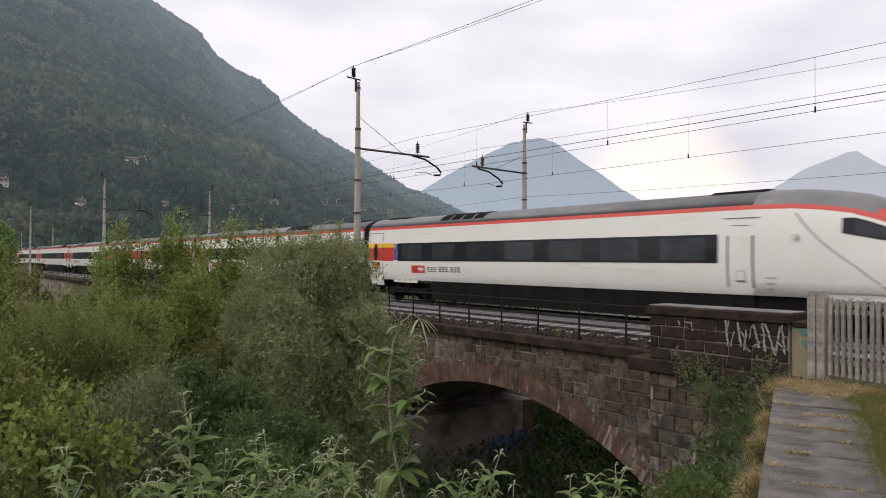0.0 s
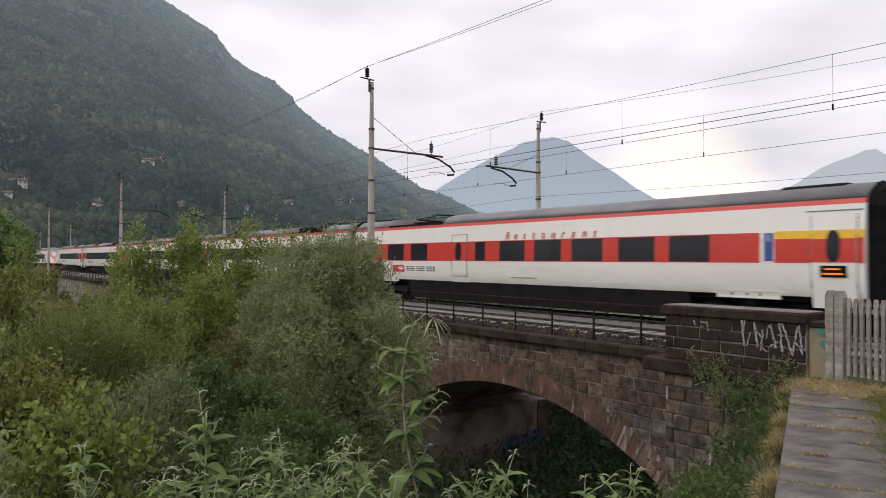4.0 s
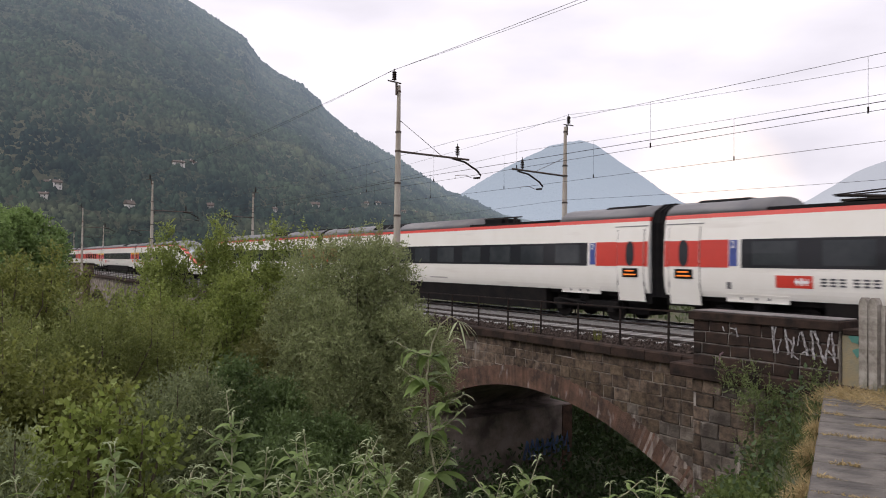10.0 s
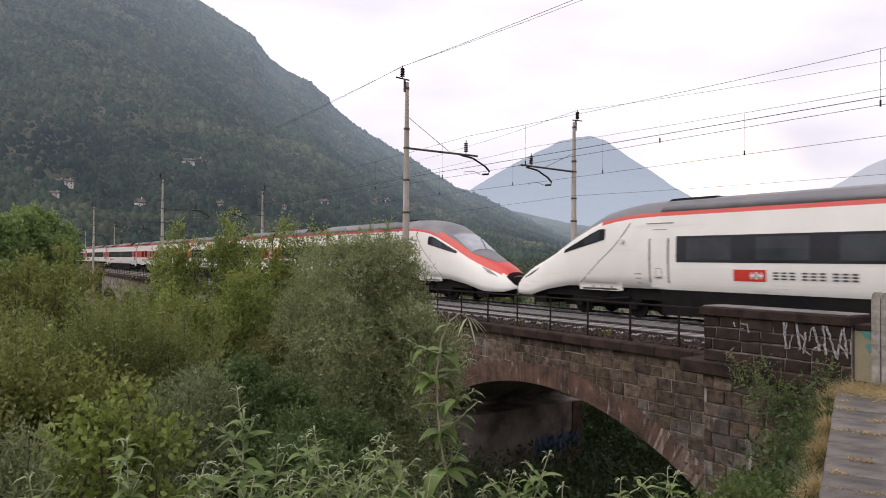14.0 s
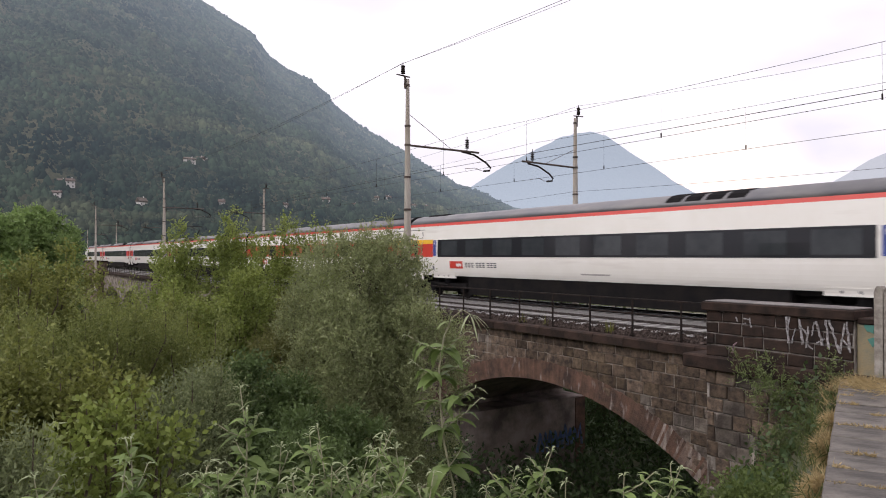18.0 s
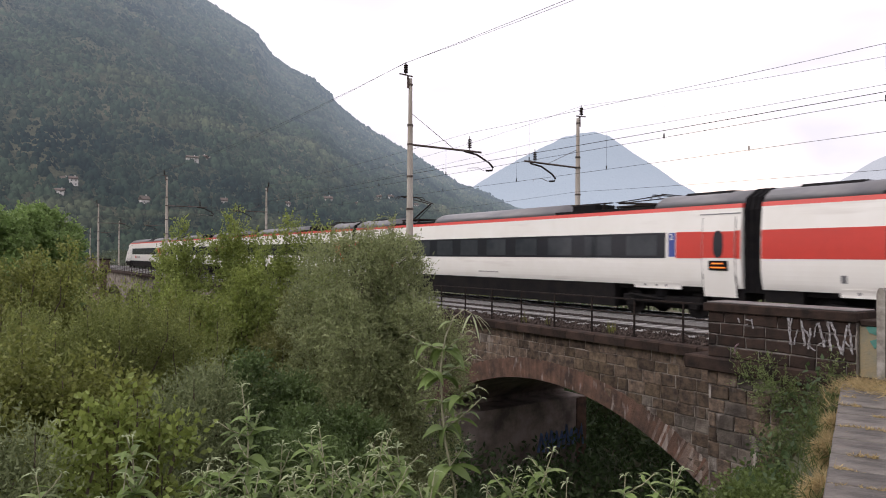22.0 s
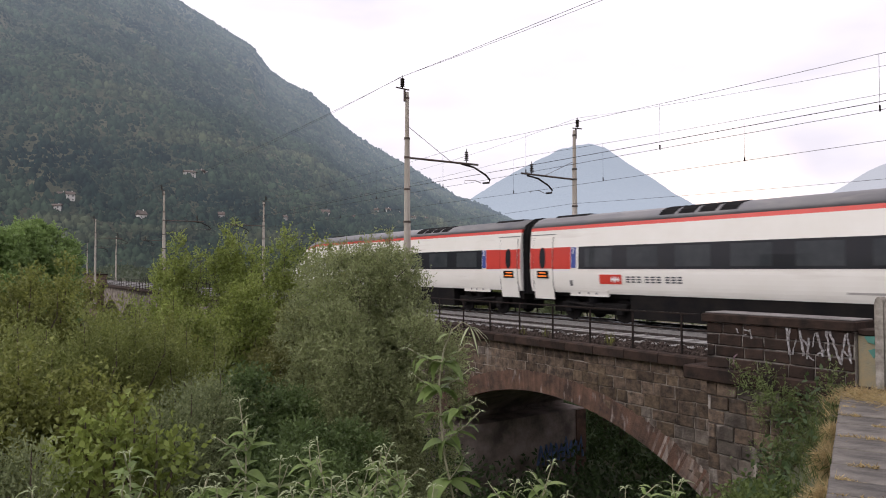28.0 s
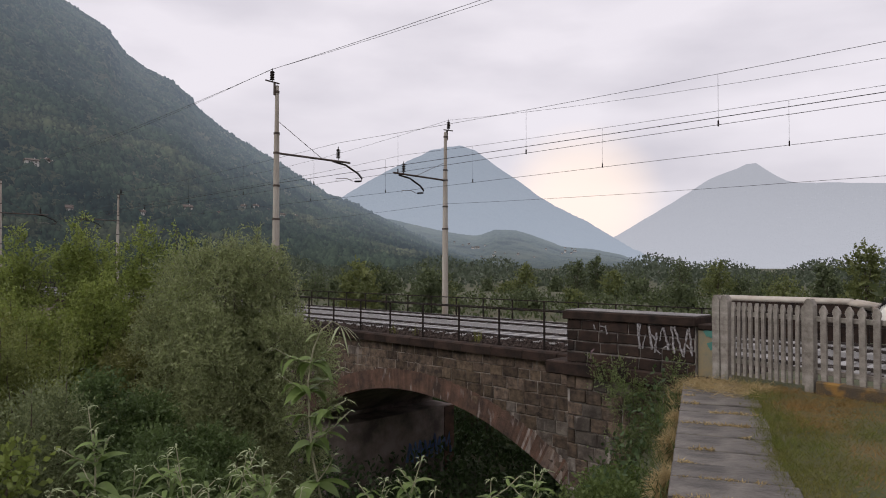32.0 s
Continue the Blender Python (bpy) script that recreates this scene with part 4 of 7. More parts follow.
def middle_car(style, L=27.31):
    car = empty("railcar")
    g = 0.33
    x0, x1 = -L + g, -g
    part("body", shell(5, len(SIDE) - 1, x0, x1), WHITE, car)
    part("roof_stripe", shell(4, 5, x0, x1), RED, car)
    part("underframe", PR([(-1.24, 1.12), (-1.2, 0.24), (1.2, 0.24), (1.24, 1.12)], "x", x0 + 5.3, x1 - 5.3), BLACK, car)
    part("end_underframe", B(x0, x0 + 1.2, -1.2, 1.2, 0.75, 1.12), BLACK, car)
    part("end_underframe", B(x1 - 1.2, x1, -1.2, 1.2, 0.75, 1.12), BLACK, car)
    part("inner_floor", B(x0, x1, -1.0, 1.0, 0.95, 1.12), BLACK, car)
    # black box added behind the bogies to keep the underside dark
    part("inner_skirt", B(x0 + 0.6, x1 - 0.6, -0.55, 0.55, 0.28, 0.95), BLACK, car)
    gw = part("gangway", PR([(-1.22, 1.0), (-1.25, 3.6), (-1.1, 4.0), (-0.6, 4.28), (0.6, 4.28), (1.1, 4.0), (1.25, 3.6), (1.22, 1.0)], "x", -L - g - 0.02, x0 + 0.02), RUBBER, car, "black rubber gangway bellows")
    for i in range(3):
        xx = -L - 0.2 + i * 0.2
        part("bellows_fold", PR([(-1.26, 1.0), (-1.29, 3.62), (-1.13, 4.03), (-0.62, 4.31), (0.62, 4.31), (1.13, 4.03), (1.29, 3.62), (1.26, 1.0)], "x", xx - 0.03, xx + 0.03), RUBBER, gw)
    for xc in (x1 - 3.3, x0 + 3.3):
        bogie(car, xc)
    yf = style in ("first", "dining")
    yr = style == "first"
    wells = []
    if style == "dining":
        wells = [(x0 + 3.4, x0 + 8.1)]
    elif style == "panto_up":
        wells = [(x0 + 4.35, x0 + 9.0), (x1 - 8.5, x1 - 3.4)]
    elif style == "panto_down":
        wells = [(x0 + 3.6, x0 + 8.4), (x1 - 8.5, x1 - 3.2)]
    elif style == "kit":
        wells = [(x1 - 10.5, x1 - 4.5)]
    roofline(car, x0, x1, wells)
    for sg in (-1, 1):
        if style != "dining":
            windows(car, x0 + 2.85, x1 - 2.85, sg, 10)
            door(car, x0 + 0.2, x0 + 1.38, sg, yr)
            part("belt_panel", skin(x0 + 0.02, x0 + 2.42, 2.07, 2.96, sg, 0.006), RED, car)
            part("blue_sign", skin(x0 + 2.45, x0 + 2.72, 2.12, 2.94, sg, 0.012), BLUE, car)
            numeral(car, x0 + 2.585, sg, "1" if yr else "2")
            if yr:
                part("yellow_belt", skin(x0 + 0.02, x0 + 2.42, 2.76, 2.98, sg, 0.01), YELLOW, car)
        else:
            part("belt_panel", skin(x0 + 0.02, x1 - 2.85, 2.07, 2.96, sg, 0.006), RED, car)
            for a, b in ((3.52, 5.0), (5.65, 7.05), (10.7, 11.37), (12.32, 13.86), (14.4, 15.87), (16.42, 17.9), (18.62, 20.13), (20.7, 22.17)):
                part("dining_window", skin(x0 + a, x0 + b, 2.1, 2.93, sg, 0.014, 5), GLASS, car)
            sd = part("service_door", skin(x0 + 9.0, x0 + 10.1, 1.1, 3.3, sg, 0.016, 6), WHITE, car)
            part("service_door_belt", skin(x0 + 9.02, x0 + 10.08, 2.08, 2.95, sg, 0.02), RED, sd)
            part("service_door_window", oval(x0 + 9.5, 0.22, 2.1, 2.93, sg, 0.026), GLASS, sd)
            for xx in (9.0, 10.1):
                part("door_gap", skin(x0 + xx - 0.018, x0 + xx + 0.018, 1.38, 3.3, sg, 0.02, 5), ROOF, sd)
            for zz in (1.38, 3.28):
                part("door_gap", skin(x0 + 9.0, x0 + 10.1, zz - 0.015, zz + 0.015, sg, 0.02, 2), ROOF, sd)
            if sg < 0:
                for i, ch in enumerate("Restaurant"):
                    lettering(ch, 0.46, RED, car, Matrix.Translation((x0 + 12.66 + i * 0.53, -side_y(3.1) - 0.03, 3.0)) @ pose(0, 0, 0, 90, 0, 0), "letter", 0.3)
        door(car, x1 - 1.38, x1 - 0.2, sg, yf)
        part("belt_panel", skin(x1 - 2.42, x1 - 0.02, 2.07, 2.96, sg, 0.006), RED, car)
        part("blue_sign", skin(x1 - 2.72, x1 - 2.45, 2.12, 2.94, sg, 0.012), BLUE, car)
        numeral(car, x1 - 2.585, sg, "1" if yf else "2")
        if yf:
            part("yellow_belt", skin(x1 - 2.42, x1 - 0.02, 2.76, 2.98, sg, 0.01), YELLOW, car)
        logo(car, x0 + 3.95, sg)
        part("call_point", skin(x0 + 2.35, x0 + 2.5, 1.4, 1.62, sg, 0.012), ROOF, car)
    if style == "dining":
        pantograph(car, x0 + 5.6, False, 3.8)
    elif style == "panto_up":
        pantograph(car, x0 + 5.45, True)
        pantograph(car, x1 - 4.9, False, 3.8)
        roof_kit(car, x1 - 8.5, x1 - 5.9)
    elif style == "panto_down":
        pantograph(car, x0 + 6.3, False, 3.8)
        pantograph(car, x1 - 4.6, False, 3.8)
        roof_kit(car, x1 - 8.5, x1 - 5.9)
    elif style == "kit":
        roof_kit(car, x1 - 10.5, x1 - 7.5)
        roof_fans(car, x0 + 8.07)
    else:
        roof_fans(car, x1 - 8.3)
    hump(car, x0 + 1.7)
    hump(car, x1 - 1.7)
    fittings(car, 1)
    return car


NOSE_TOP = [(0, 1.0), (0.25, 1.36), (1.1, 1.86), (2.8, 2.52), (4.3, 3.34), (5.7, 4.0), (7.05, 4.26), (8.5, 4.32)]
NOSE_BOT = [(0, 0.78), (0.5, 0.62), (1.6, 0.6), (2.8, 0.9), (4.2, 1.12), (9, 1.12)]
NOSE_W = [(0, 0.3), (0.12, 0.55), (0.5, 0.82), (1.3, 1.05), (2.6, 1.25), (4.2, 1.37), (6, 1.415), (9, 1.415)]


def nose_pt(q, a, out=0.0):
    """A point on the nose, q metres behind its tip; a: 0 at the ridge to 1 at the sill (sign: side)."""
    tip = lambda tab: float(np.interp(q, [p[0] for p in tab], [p[1] for p in tab]))
    zt, zb, w = tip(NOSE_TOP), tip(NOSE_BOT), tip(NOSE_W)
    k = abs(a) * 10
    i = min(9, int(k))
    py = HALF[i][0] + (HALF[i + 1][0] - HALF[i][0]) * (k - i)
    pz = HALF[i][1] + (HALF[i + 1][1] - HALF[i][1]) * (k - i)
    e = 1 - smooth(0.5, 7.0, q)
    ang = abs(a) * math.pi / 2
    ey, ez = math.sin(ang) ** 0.8, math.cos(ang) ** 0.9
    fy = (1 - e) * py / 1.415 + e * ey
    fz = (1 - e) * (pz - 1.12) / 3.2 + e * ez
    y = w * fy
    z = zb + (zt - zb) * fz
    sg = 1 if a >= 0 else -1
    return Vector((-q, sg * (y + out * 0.9), z + out * (1 - abs(a)) * 0.9))


def nose_a(q, z):
    """The girth parameter at which the nose has height z."""
    lo, hi = 0.0, 1.0
    for _ in range(24):
        m = (lo + hi) / 2
        lo, hi = (m, hi) if nose_pt(q, m).z > z else (lo, m)
    return lo


def nose_patch(q0, q1, a0, a1, out, nq=8, na=8, shape=None):
    bm = bmesh.new()
    grid = []
    for i in range(nq + 1):
        row = []
        for j in range(na + 1):
            u, v = i / nq, j / na
            q, a = q0 + (q1 - q0) * u, a0 + (a1 - a0) * v
            if shape:
                q, a = shape(u, v)
            row.append(bm.verts.new(nose_pt(q, a, out)))
        grid.append(row)
    for r0, r1 in zip(grid, grid[1:]):
        for j in range(na):
            bm.faces.new((r0[j], r0[j + 1], r1[j + 1], r1[j]))
    bmesh.ops.recalc_face_normals(bm, faces=bm.faces)
    bmesh.ops.solidify(bm, geom=bm.faces[:], thickness=0.012)
    return bm


def end_car(L, yellow, front):
    """A driving car with its long nose at x = 0, pointing to +x."""
    car = empty("driving_car")
    dx = 0.0 if front else 0.3      # the rear car has its door and windows nearer to the nose
    g = 0.33
    x0 = -L + g
    q_end = 8.6
    bm = bmesh.new()
    qs = [0, 0.04, 0.12, 0.25, 0.5, 0.8, 1.2, 1.7, 2.3, 2.9, 3.5, 4.1, 4.7, 5.3, 5.9, 6.6, 7.4, q_end]
    avs = [-1 + i / 10 for i in range(21)]
    grid = [[bm.verts.new(nose_pt(q, a)) for a in avs] for q in qs]
    for i in range(len(qs) - 1):
        for j in range(20):
            f = bm.faces.new((grid[i][j], grid[i][j + 1], grid[i + 1][j + 1], grid[i + 1][j]))
            f.smooth = True
            am, qm = abs(avs[j] + 0.05), (qs[i] + qs[i + 1]) / 2
            if am > 0.5:
                f.material_index = 0
            elif am > 0.4:
                f.material_index = 1 if qm > (0.9 if front else 5.6) else 0
            elif qm > 5.4:
                f.material_index = 2
            elif qm > 2.6:
                f.material_index = (1 if front else 2 if qm > 3.4 else 0) if am > 0.33 else 2
            else:
                f.material_index = 1 if qm > 0.2 and front else 0
        f = bm.faces.new((grid[i][0], grid[i + 1][0], grid[i + 1][20], grid[i][20]))
        f.material_index = 3
    bm.faces.new(grid[0])
    bmesh.ops.recalc_face_normals(bm, faces=bm.faces)
    part("nose_shell", bm, [WHITE, RED, ROOF, BLACK], car, "white nose with red blaze and dark brow")
    part("windscreen", nose_patch(3.0, 4.75, -0.27, 0.27, 0.015, 8, 8, lambda u, v: (3.0 + 1.55 * u, (v - 0.5) * 2 * (0.29 - 0.06 * u))), SCREEN, car, "large raked windscreen")
    part("wiper", nose_patch(0, 0, 0, 0, 0.03, 6, 1, lambda u, v: (3.0 + 1.2 * u, 0.02 + 0.16 * u + 0.012 * v)), RUBBER, car, "black windscreen wiper")
    part("hood_panel", nose_patch(1.5, 2.9, -0.2, 0.2, 0.012, 6, 6, lambda u, v: (1.5 + 1.4 * u, (v - 0.5) * 2 * (0.14 + 0.16 * u))), ROOF, car, "dark hood panel")
    part("coupler_hatch", nose_patch(0.02, 0.5, -0.75, 0.75, 0.012, 5, 10, lambda u, v: (0.03 + 0.5 * u, (v - 0.5) * 2 * (0.72 - 0.1 * u) * (1 - 0.25 * u) + 0)), RUBBER, car, "dark open coupler hatch")
    part("coupler", T([(-0.5, 0, 0.98), (0.06, 0, 0.98)], 0.14, 10), STEEL, car)
    for sg in (-1, 1):
        part("headlight", nose_patch(0, 0, 0, 0, 0.014, 5, 4, lambda u, v: (0.95 + 1.0 * u, sg * (0.6 - 0.08 * u + (v - 0.5) * 0.075 * (math.sin(math.pi * min(0.95, max(0.08, u))) )))), LAMPG, car, "slanted glass headlight")
        part("cab_window", nose_patch(0, 0, 0, 0, 0.014, 8, 5, lambda u, v: (3.75 + 2.35 * u, sg * nose_a(3.75 + 2.35 * u, (2.4 + 0.5 * u) * v + (2.52 + 0.93 * u - 0.16 * max(0, u - 0.85) * 6) * (1 - v)))), GLASS, car, "wedge-shaped cab side window")
        # lighter pane colour stands in for daylight through the opposite window
        part("cab_pane", nose_patch(0, 0, 0, 0, 0.018, 4, 3, lambda u, v: (4.95 + 0.85 * u, sg * nose_a(4.95 + 0.85 * u, (2.72 + 0.14 * u) * v + (2.95 + 0.32 * u) * (1 - v)))), PANE, car, "cab side pane, lightened for daylight seen through")
        part("cab_seam", nose_patch(0, 0, 0, 0, 0.01, 8, 1, lambda u, v: (4.7 + 2.6 * u + 0.05 * v, sg * (0.98 - 0.46 * u))), ROOF, car)
        d = part("crew_door", skin(dx - 9.3, dx - 8.55, 1.18, 3.3, sg, 0.012, 6), WHITE, car)
        part("step_recess", skin(dx - 9.05, dx - 8.78, 1.5, 1.85, sg, 0.016, 3), ROOF, d)
        part("step_plate", skin(dx - 9.03, dx - 8.8, 1.56, 1.83, sg, 0.02, 3), WHITE, d)
        part("door_outline", skin(dx - 9.22, dx - 8.64, 3.2, 3.22, sg, 0.018, 2), ROOF, d)
        for x in (dx - 9.32, dx - 8.54):
            part("grab_rail", skin(x - 0.025, x + 0.025, 1.35, 2.9, sg, 0.035, 3), ROOF, d)
        part("door_header", skin(dx - 9.5, dx - 8.35, 3.42, 3.45, sg, 0.012, 2), ROOF, d)
        part("mirror_camera", T([(dx - 7.3, sg * 1.4, 2.86), (dx - 7.3, sg * 1.52, 2.84)], 0.09, 10), WHITE, car)
        windows(car, x0 + 2.45 + 0.3, dx - 9.64, sg, 7)
        door(car, x0 + 0.2, x0 + 1.38, sg, yellow)
        part("belt_panel", skin(x0 + 0.02, x0 + 2.42, 2.07, 2.96, sg, 0.006), RED, car)
        part("blue_sign", skin(x0 + 2.45, x0 + 2.72, 2.12, 2.94, sg, 0.012), BLUE, car)
        numeral(car, x0 + 2.585, sg, "1" if yellow else "2")
        if yellow:
            part("yellow_belt", skin(x0 + 0.02, x0 + 2.42, 2.76, 2.98, sg, 0.01), YELLOW, car)
        part("bogie_cover", skin(dx - 7.0, dx - 5.05, 0.98, 1.24, sg, 0.03), WHITE, car, "white bogie cover")
        logo(car, (x0 + 3.95) if front else -11.48, sg, not front)
        for i in range(3):
            part("data_panel", skin(dx - 8.15, dx - 7.95 + 0.05 * i, 1.3 + 0.16 * i, 1.35 + 0.16 * i, sg, 0.01, 2), FAINT, car)
    part("body", shell(5, len(SIDE) - 1, x0, -q_end + 0.02), WHITE, car)
    part("roof_stripe", shell(4, 5, x0, -q_end + 0.02), RED, car)
    roofline(car, x0, -q_end + 0.02, [])
    part("underframe", PR([(-1.24, 1.12), (-1.2, 0.24), (1.2, 0.24), (1.24, 1.12)], "x", x0 + 5.3, -8.6), BLACK, car)
    # the same added black filler under the driving car
    part("inner_skirt", B(x0 + 0.6, -3.2, -0.55, 0.55, 0.28, 0.9), BLACK, car)
    part("nose_underframe", B(-8.6, -2.6, -1.1, 1.1, 0.7, 1.14), BLACK, car)
    part("snow_plough", PR([(-2.4, 0.3), (-1.7, 0.3), (-1.5, 0.75), (-2.4, 0.75)], "y", -0.9, 0.9), BLACK, car)
    part("end_underframe", B(x0, x0 + 1.2, -1.2, 1.2, 0.75, 1.12), BLACK, car)
    if front:
        gw = part("gangway", PR([(-1.22, 1.0), (-1.25, 3.6), (-1.1, 4.0), (-0.6, 4.28), (0.6, 4.28), (1.1, 4.0), (1.25, 3.6), (1.22, 1.0)], "x", -L - g - 0.02, x0 + 0.02), RUBBER, car, "black rubber gangway bellows")
    bogie(car, -5.9)
    bogie(car, x0 + 3.3)
    roof_fans(car, x0 + 7.42)
    hump(car, x0 + 1.7)
    hump(car, -9.4)
    return car


CARS = []     # (thing, place of its front along the train, whether it is turned round)


def build_trains():
    proto = {k: middle_car(k) for k in ("first", "dining", "panto_up", "panto_down", "kit")}
    order = ("first", "dining", "panto_up", "panto_down", "kit")
    text = {"first": "white railcar with yellow-topped red door panels and dark windows", "dining": "white dining car with red window belt and folded pantograph",
            "panto_up": "white railcar with red door panels and raised pantograph", "panto_down": "white railcar with red door panels and folded pantograph",
            "kit": "white railcar with red door panels and roof equipment"}
    for n, (nose, g1, tail) in enumerate(((-0.64, 29.4, 195.71), (195.79, 224.76, 391.01))):
        a = end_car(g1 - nose, True, True)
        tagged(a, "white long-nosed driving car with red blaze and yellow door belt", "train car", "train cars")
        CARS.append((a, nose, False))
        for i, k in enumerate(order):
            c = proto[k] if n == 0 else copy_thing(proto[k], pose(0, 0, 0))
            tagged(c, text[k], "train car", "train cars")
            CARS.append((c, g1 + 27.31 * i, False))
        z = end_car(tail - (g1 + 136.55), False, False)
        tagged(z, "white long-nosed driving car at the train's end", "train car", "train cars")
        CARS.append((z, tail, True))


build_trains()


def run(t):
    """How far along the line the first train's head reference is, in metres."""
    k = (t - 16) / 16
    return 195.5093 + 191.2316 * k - 1.1182 * k * k + 2.839 * k ** 3 - 2.5865 * k ** 4 + 0.4 * smooth(30.9, 32.1, t) - 0.22 * smooth(22, 24, t) * (1 - smooth(24, 26, t))


def motions():
    for car, at, turned in CARS:
        rows = []
        for i in range(33):
            rows.append((i, pose(run(i) - at, Y_FAR, 0, 0, 0, 180 if turned else 0)))
        walk(car, rows)

# ---- masonry pieces ----
def blocks(parent, name, mats, y, x0, x1, z0, z1, keep, course=(0.3, 0.4), length=(0.45, 0.95), gap=0.028, seed=1, proud=0.03, depth=0.2):
    """Coursed stones as pieces on a face that looks to -y. keep(xa, xb, za, zb) trims or drops a stone."""
    r = random.Random(seed)
    z = z1
    while z > z0 + 0.1:
        h = r.uniform(*course)
        x = x0 - r.uniform(0, 0.4)
        while x < x1 - 0.05:
            w = r.uniform(*length)
            lim, up = keep(max(x, x0), min(x + w, x1), z - h), keep(max(x, x0), min(x + w, x1), z)
            if lim and up:
                a, b = lim
                a1, b1 = up
                if b1 - a1 > 0.1 and b - a > -0.15:
                    o = r.uniform(0, proud)
                    bm = bmesh.new()
                    g = gap / 2
                    c = [r.uniform(-0.015, 0.015) for _ in range(8)]
                    b = max(b, a + 0.06)
                    f = [(a + g + c[0], z - h + g + c[1]), (b - g + c[2], z - h + g + c[3]), (b1 - g + c[4], z - g + c[5]), (a1 + g + c[6], z - g + c[7])]
                    e = 0.02
                    cx, cz = (a + b + a1 + b1) / 4, z - h / 2
                    inn = [(px + math.copysign(e, cx - px), pz + math.copysign(e, cz - pz)) for px, pz in f]
                    v0 = [bm.verts.new((px, y + depth, pz)) for px, pz in f]
                    v1 = [bm.verts.new((px, y - o + 0.015, pz)) for px, pz in f]
                    v2 = [bm.verts.new((px, y - o, pz)) for px, pz in inn]
                    for A, C in ((v0, v1), (v1, v2)):
                        for i in range(4):
                            bm.faces.new((A[i], A[(i + 1) % 4], C[(i + 1) % 4], C[i]))
                    bm.faces.new(v2)
                    bmesh.ops.recalc_face_normals(bm, faces=bm.faces)
                    part(name, bm, mats(r, cx, cz) if callable(mats) else mats, parent)
            x += w
        z -= h


RING = 0.7


def build_masonry():
    c = FIRST
    def keep(a, b, za):
        zz = za - ARCH_CZ
        if zz < ARCH_R + RING * 0.45:
            lim = math.sqrt(max(0, (ARCH_R + RING * 0.45) ** 2 - max(zz, 0) ** 2))
            if a >= c and a < c + lim:
                a = c + lim
            if b <= c and b > c - lim:
                b = c - lim
            if a < c < b and lim > 0:
                return None
        return (a, b)
    blocks(viaduct, "stone_block", lambda q, x, z: LIMEST if q.random() < (0.5 if x > -13.0 and z < -2.2 else 0.05) else BEIGE if q.random() < 0.75 - abs(x + 14.4) * 0.28 else STONE, FACE, -24.4, -9.7, -5.4, -0.5, keep, (0.29, 0.38), (0.34, 0.72), 0.018, seed=3, proud=0.02)
    # voussoirs of the nearest arch: two rings of narrow stones
    r = random.Random(5)
    amax = math.asin((ARCH_HALF + 0.25) / ARCH_R)
    n = 190
    for i in range(n):
        a0, a1 = -amax + 2 * amax * i / n + 0.0002, -amax + 2 * amax * (i + 1) / n - 0.0002
        o = r.uniform(0.0, 0.008)
        ro = ARCH_R + RING - 0.01 + r.uniform(-0.05, 0.0)
        q = [(c + math.sin(a) * R_, ARCH_CZ + math.cos(a) * R_) for a, R_ in ((a0, ARCH_R - 0.01), (a1, ARCH_R - 0.01), (a1, ro), (a0, ro))]
        part("voussoir", PR(q, "y", FACE - 0.016 - o, FACE + 0.35), LIMEV if r.random() < (i / n - 0.8) * 6 else VOUS, viaduct)
    blocks(pier, "stone_block", lambda q, x, z: LIMEST if q.random() < (0.42 if x < -8.4 else 0.2) else STONE, PY, -9.75, -6.5, -4.8, -0.5, lambda a, b, za: (a, b), (0.28, 0.36), (0.36, 0.66), 0.02, seed=9, proud=0.03)
    blocks(pier, "parapet_stone", COPE, PY, -9.75, -6.5, -0.18, 0.86, lambda a, b, za: (a, b), (0.25, 0.27), (0.45, 0.8), seed=12, proud=0.012)
    # return side of the pier, towards the track bed
    # graffiti: loose white strokes
    g = empty("graffiti")
    tagged(g, "white spray-painted scrawl on dark stone", "graffiti")
    r = random.Random(4)

    def stroke(pts, w, material=GRAF_W, y=PY - 0.024, label=""):
        """A flat smear of paint along pts (x, z), of uneven width."""
        bm = bmesh.new()
        rows = []
        for i, (px, pz) in enumerate(pts):
            qa, qb = pts[max(0, i - 1)], pts[min(len(pts) - 1, i + 1)]
            dx, dz = qb[0] - qa[0], qb[1] - qa[1]
            l = math.hypot(dx, dz) or 1
            k = w * r.uniform(0.55, 1.3) / 2
            rows.append([bm.verts.new((px + sx * -dz / l * k, yy, pz + sx * dx / l * k)) for sx, yy in ((-1, y), (1, y), (1, y + 0.03), (-1, y + 0.03))])
        for qa, qb in zip(rows, rows[1:]):
            for i in range(4):
                bm.faces.new((qa[i], qa[(i + 1) % 4], qb[(i + 1) % 4], qb[i]))
        bm.faces.new(rows[0])
        bm.faces.new(rows[-1])
        bmesh.ops.recalc_face_normals(bm, faces=bm.faces)
        part("stroke", bm, material, g, label)

    def scrawl(x0, z0, x1, z1, w):
        n = 7
        w *= 0.8
        stroke([(x0 + (x1 - x0) * i / n + r.uniform(-0.012, 0.012), z0 + (z1 - z0) * i / n) for i in range(n + 1)], w)
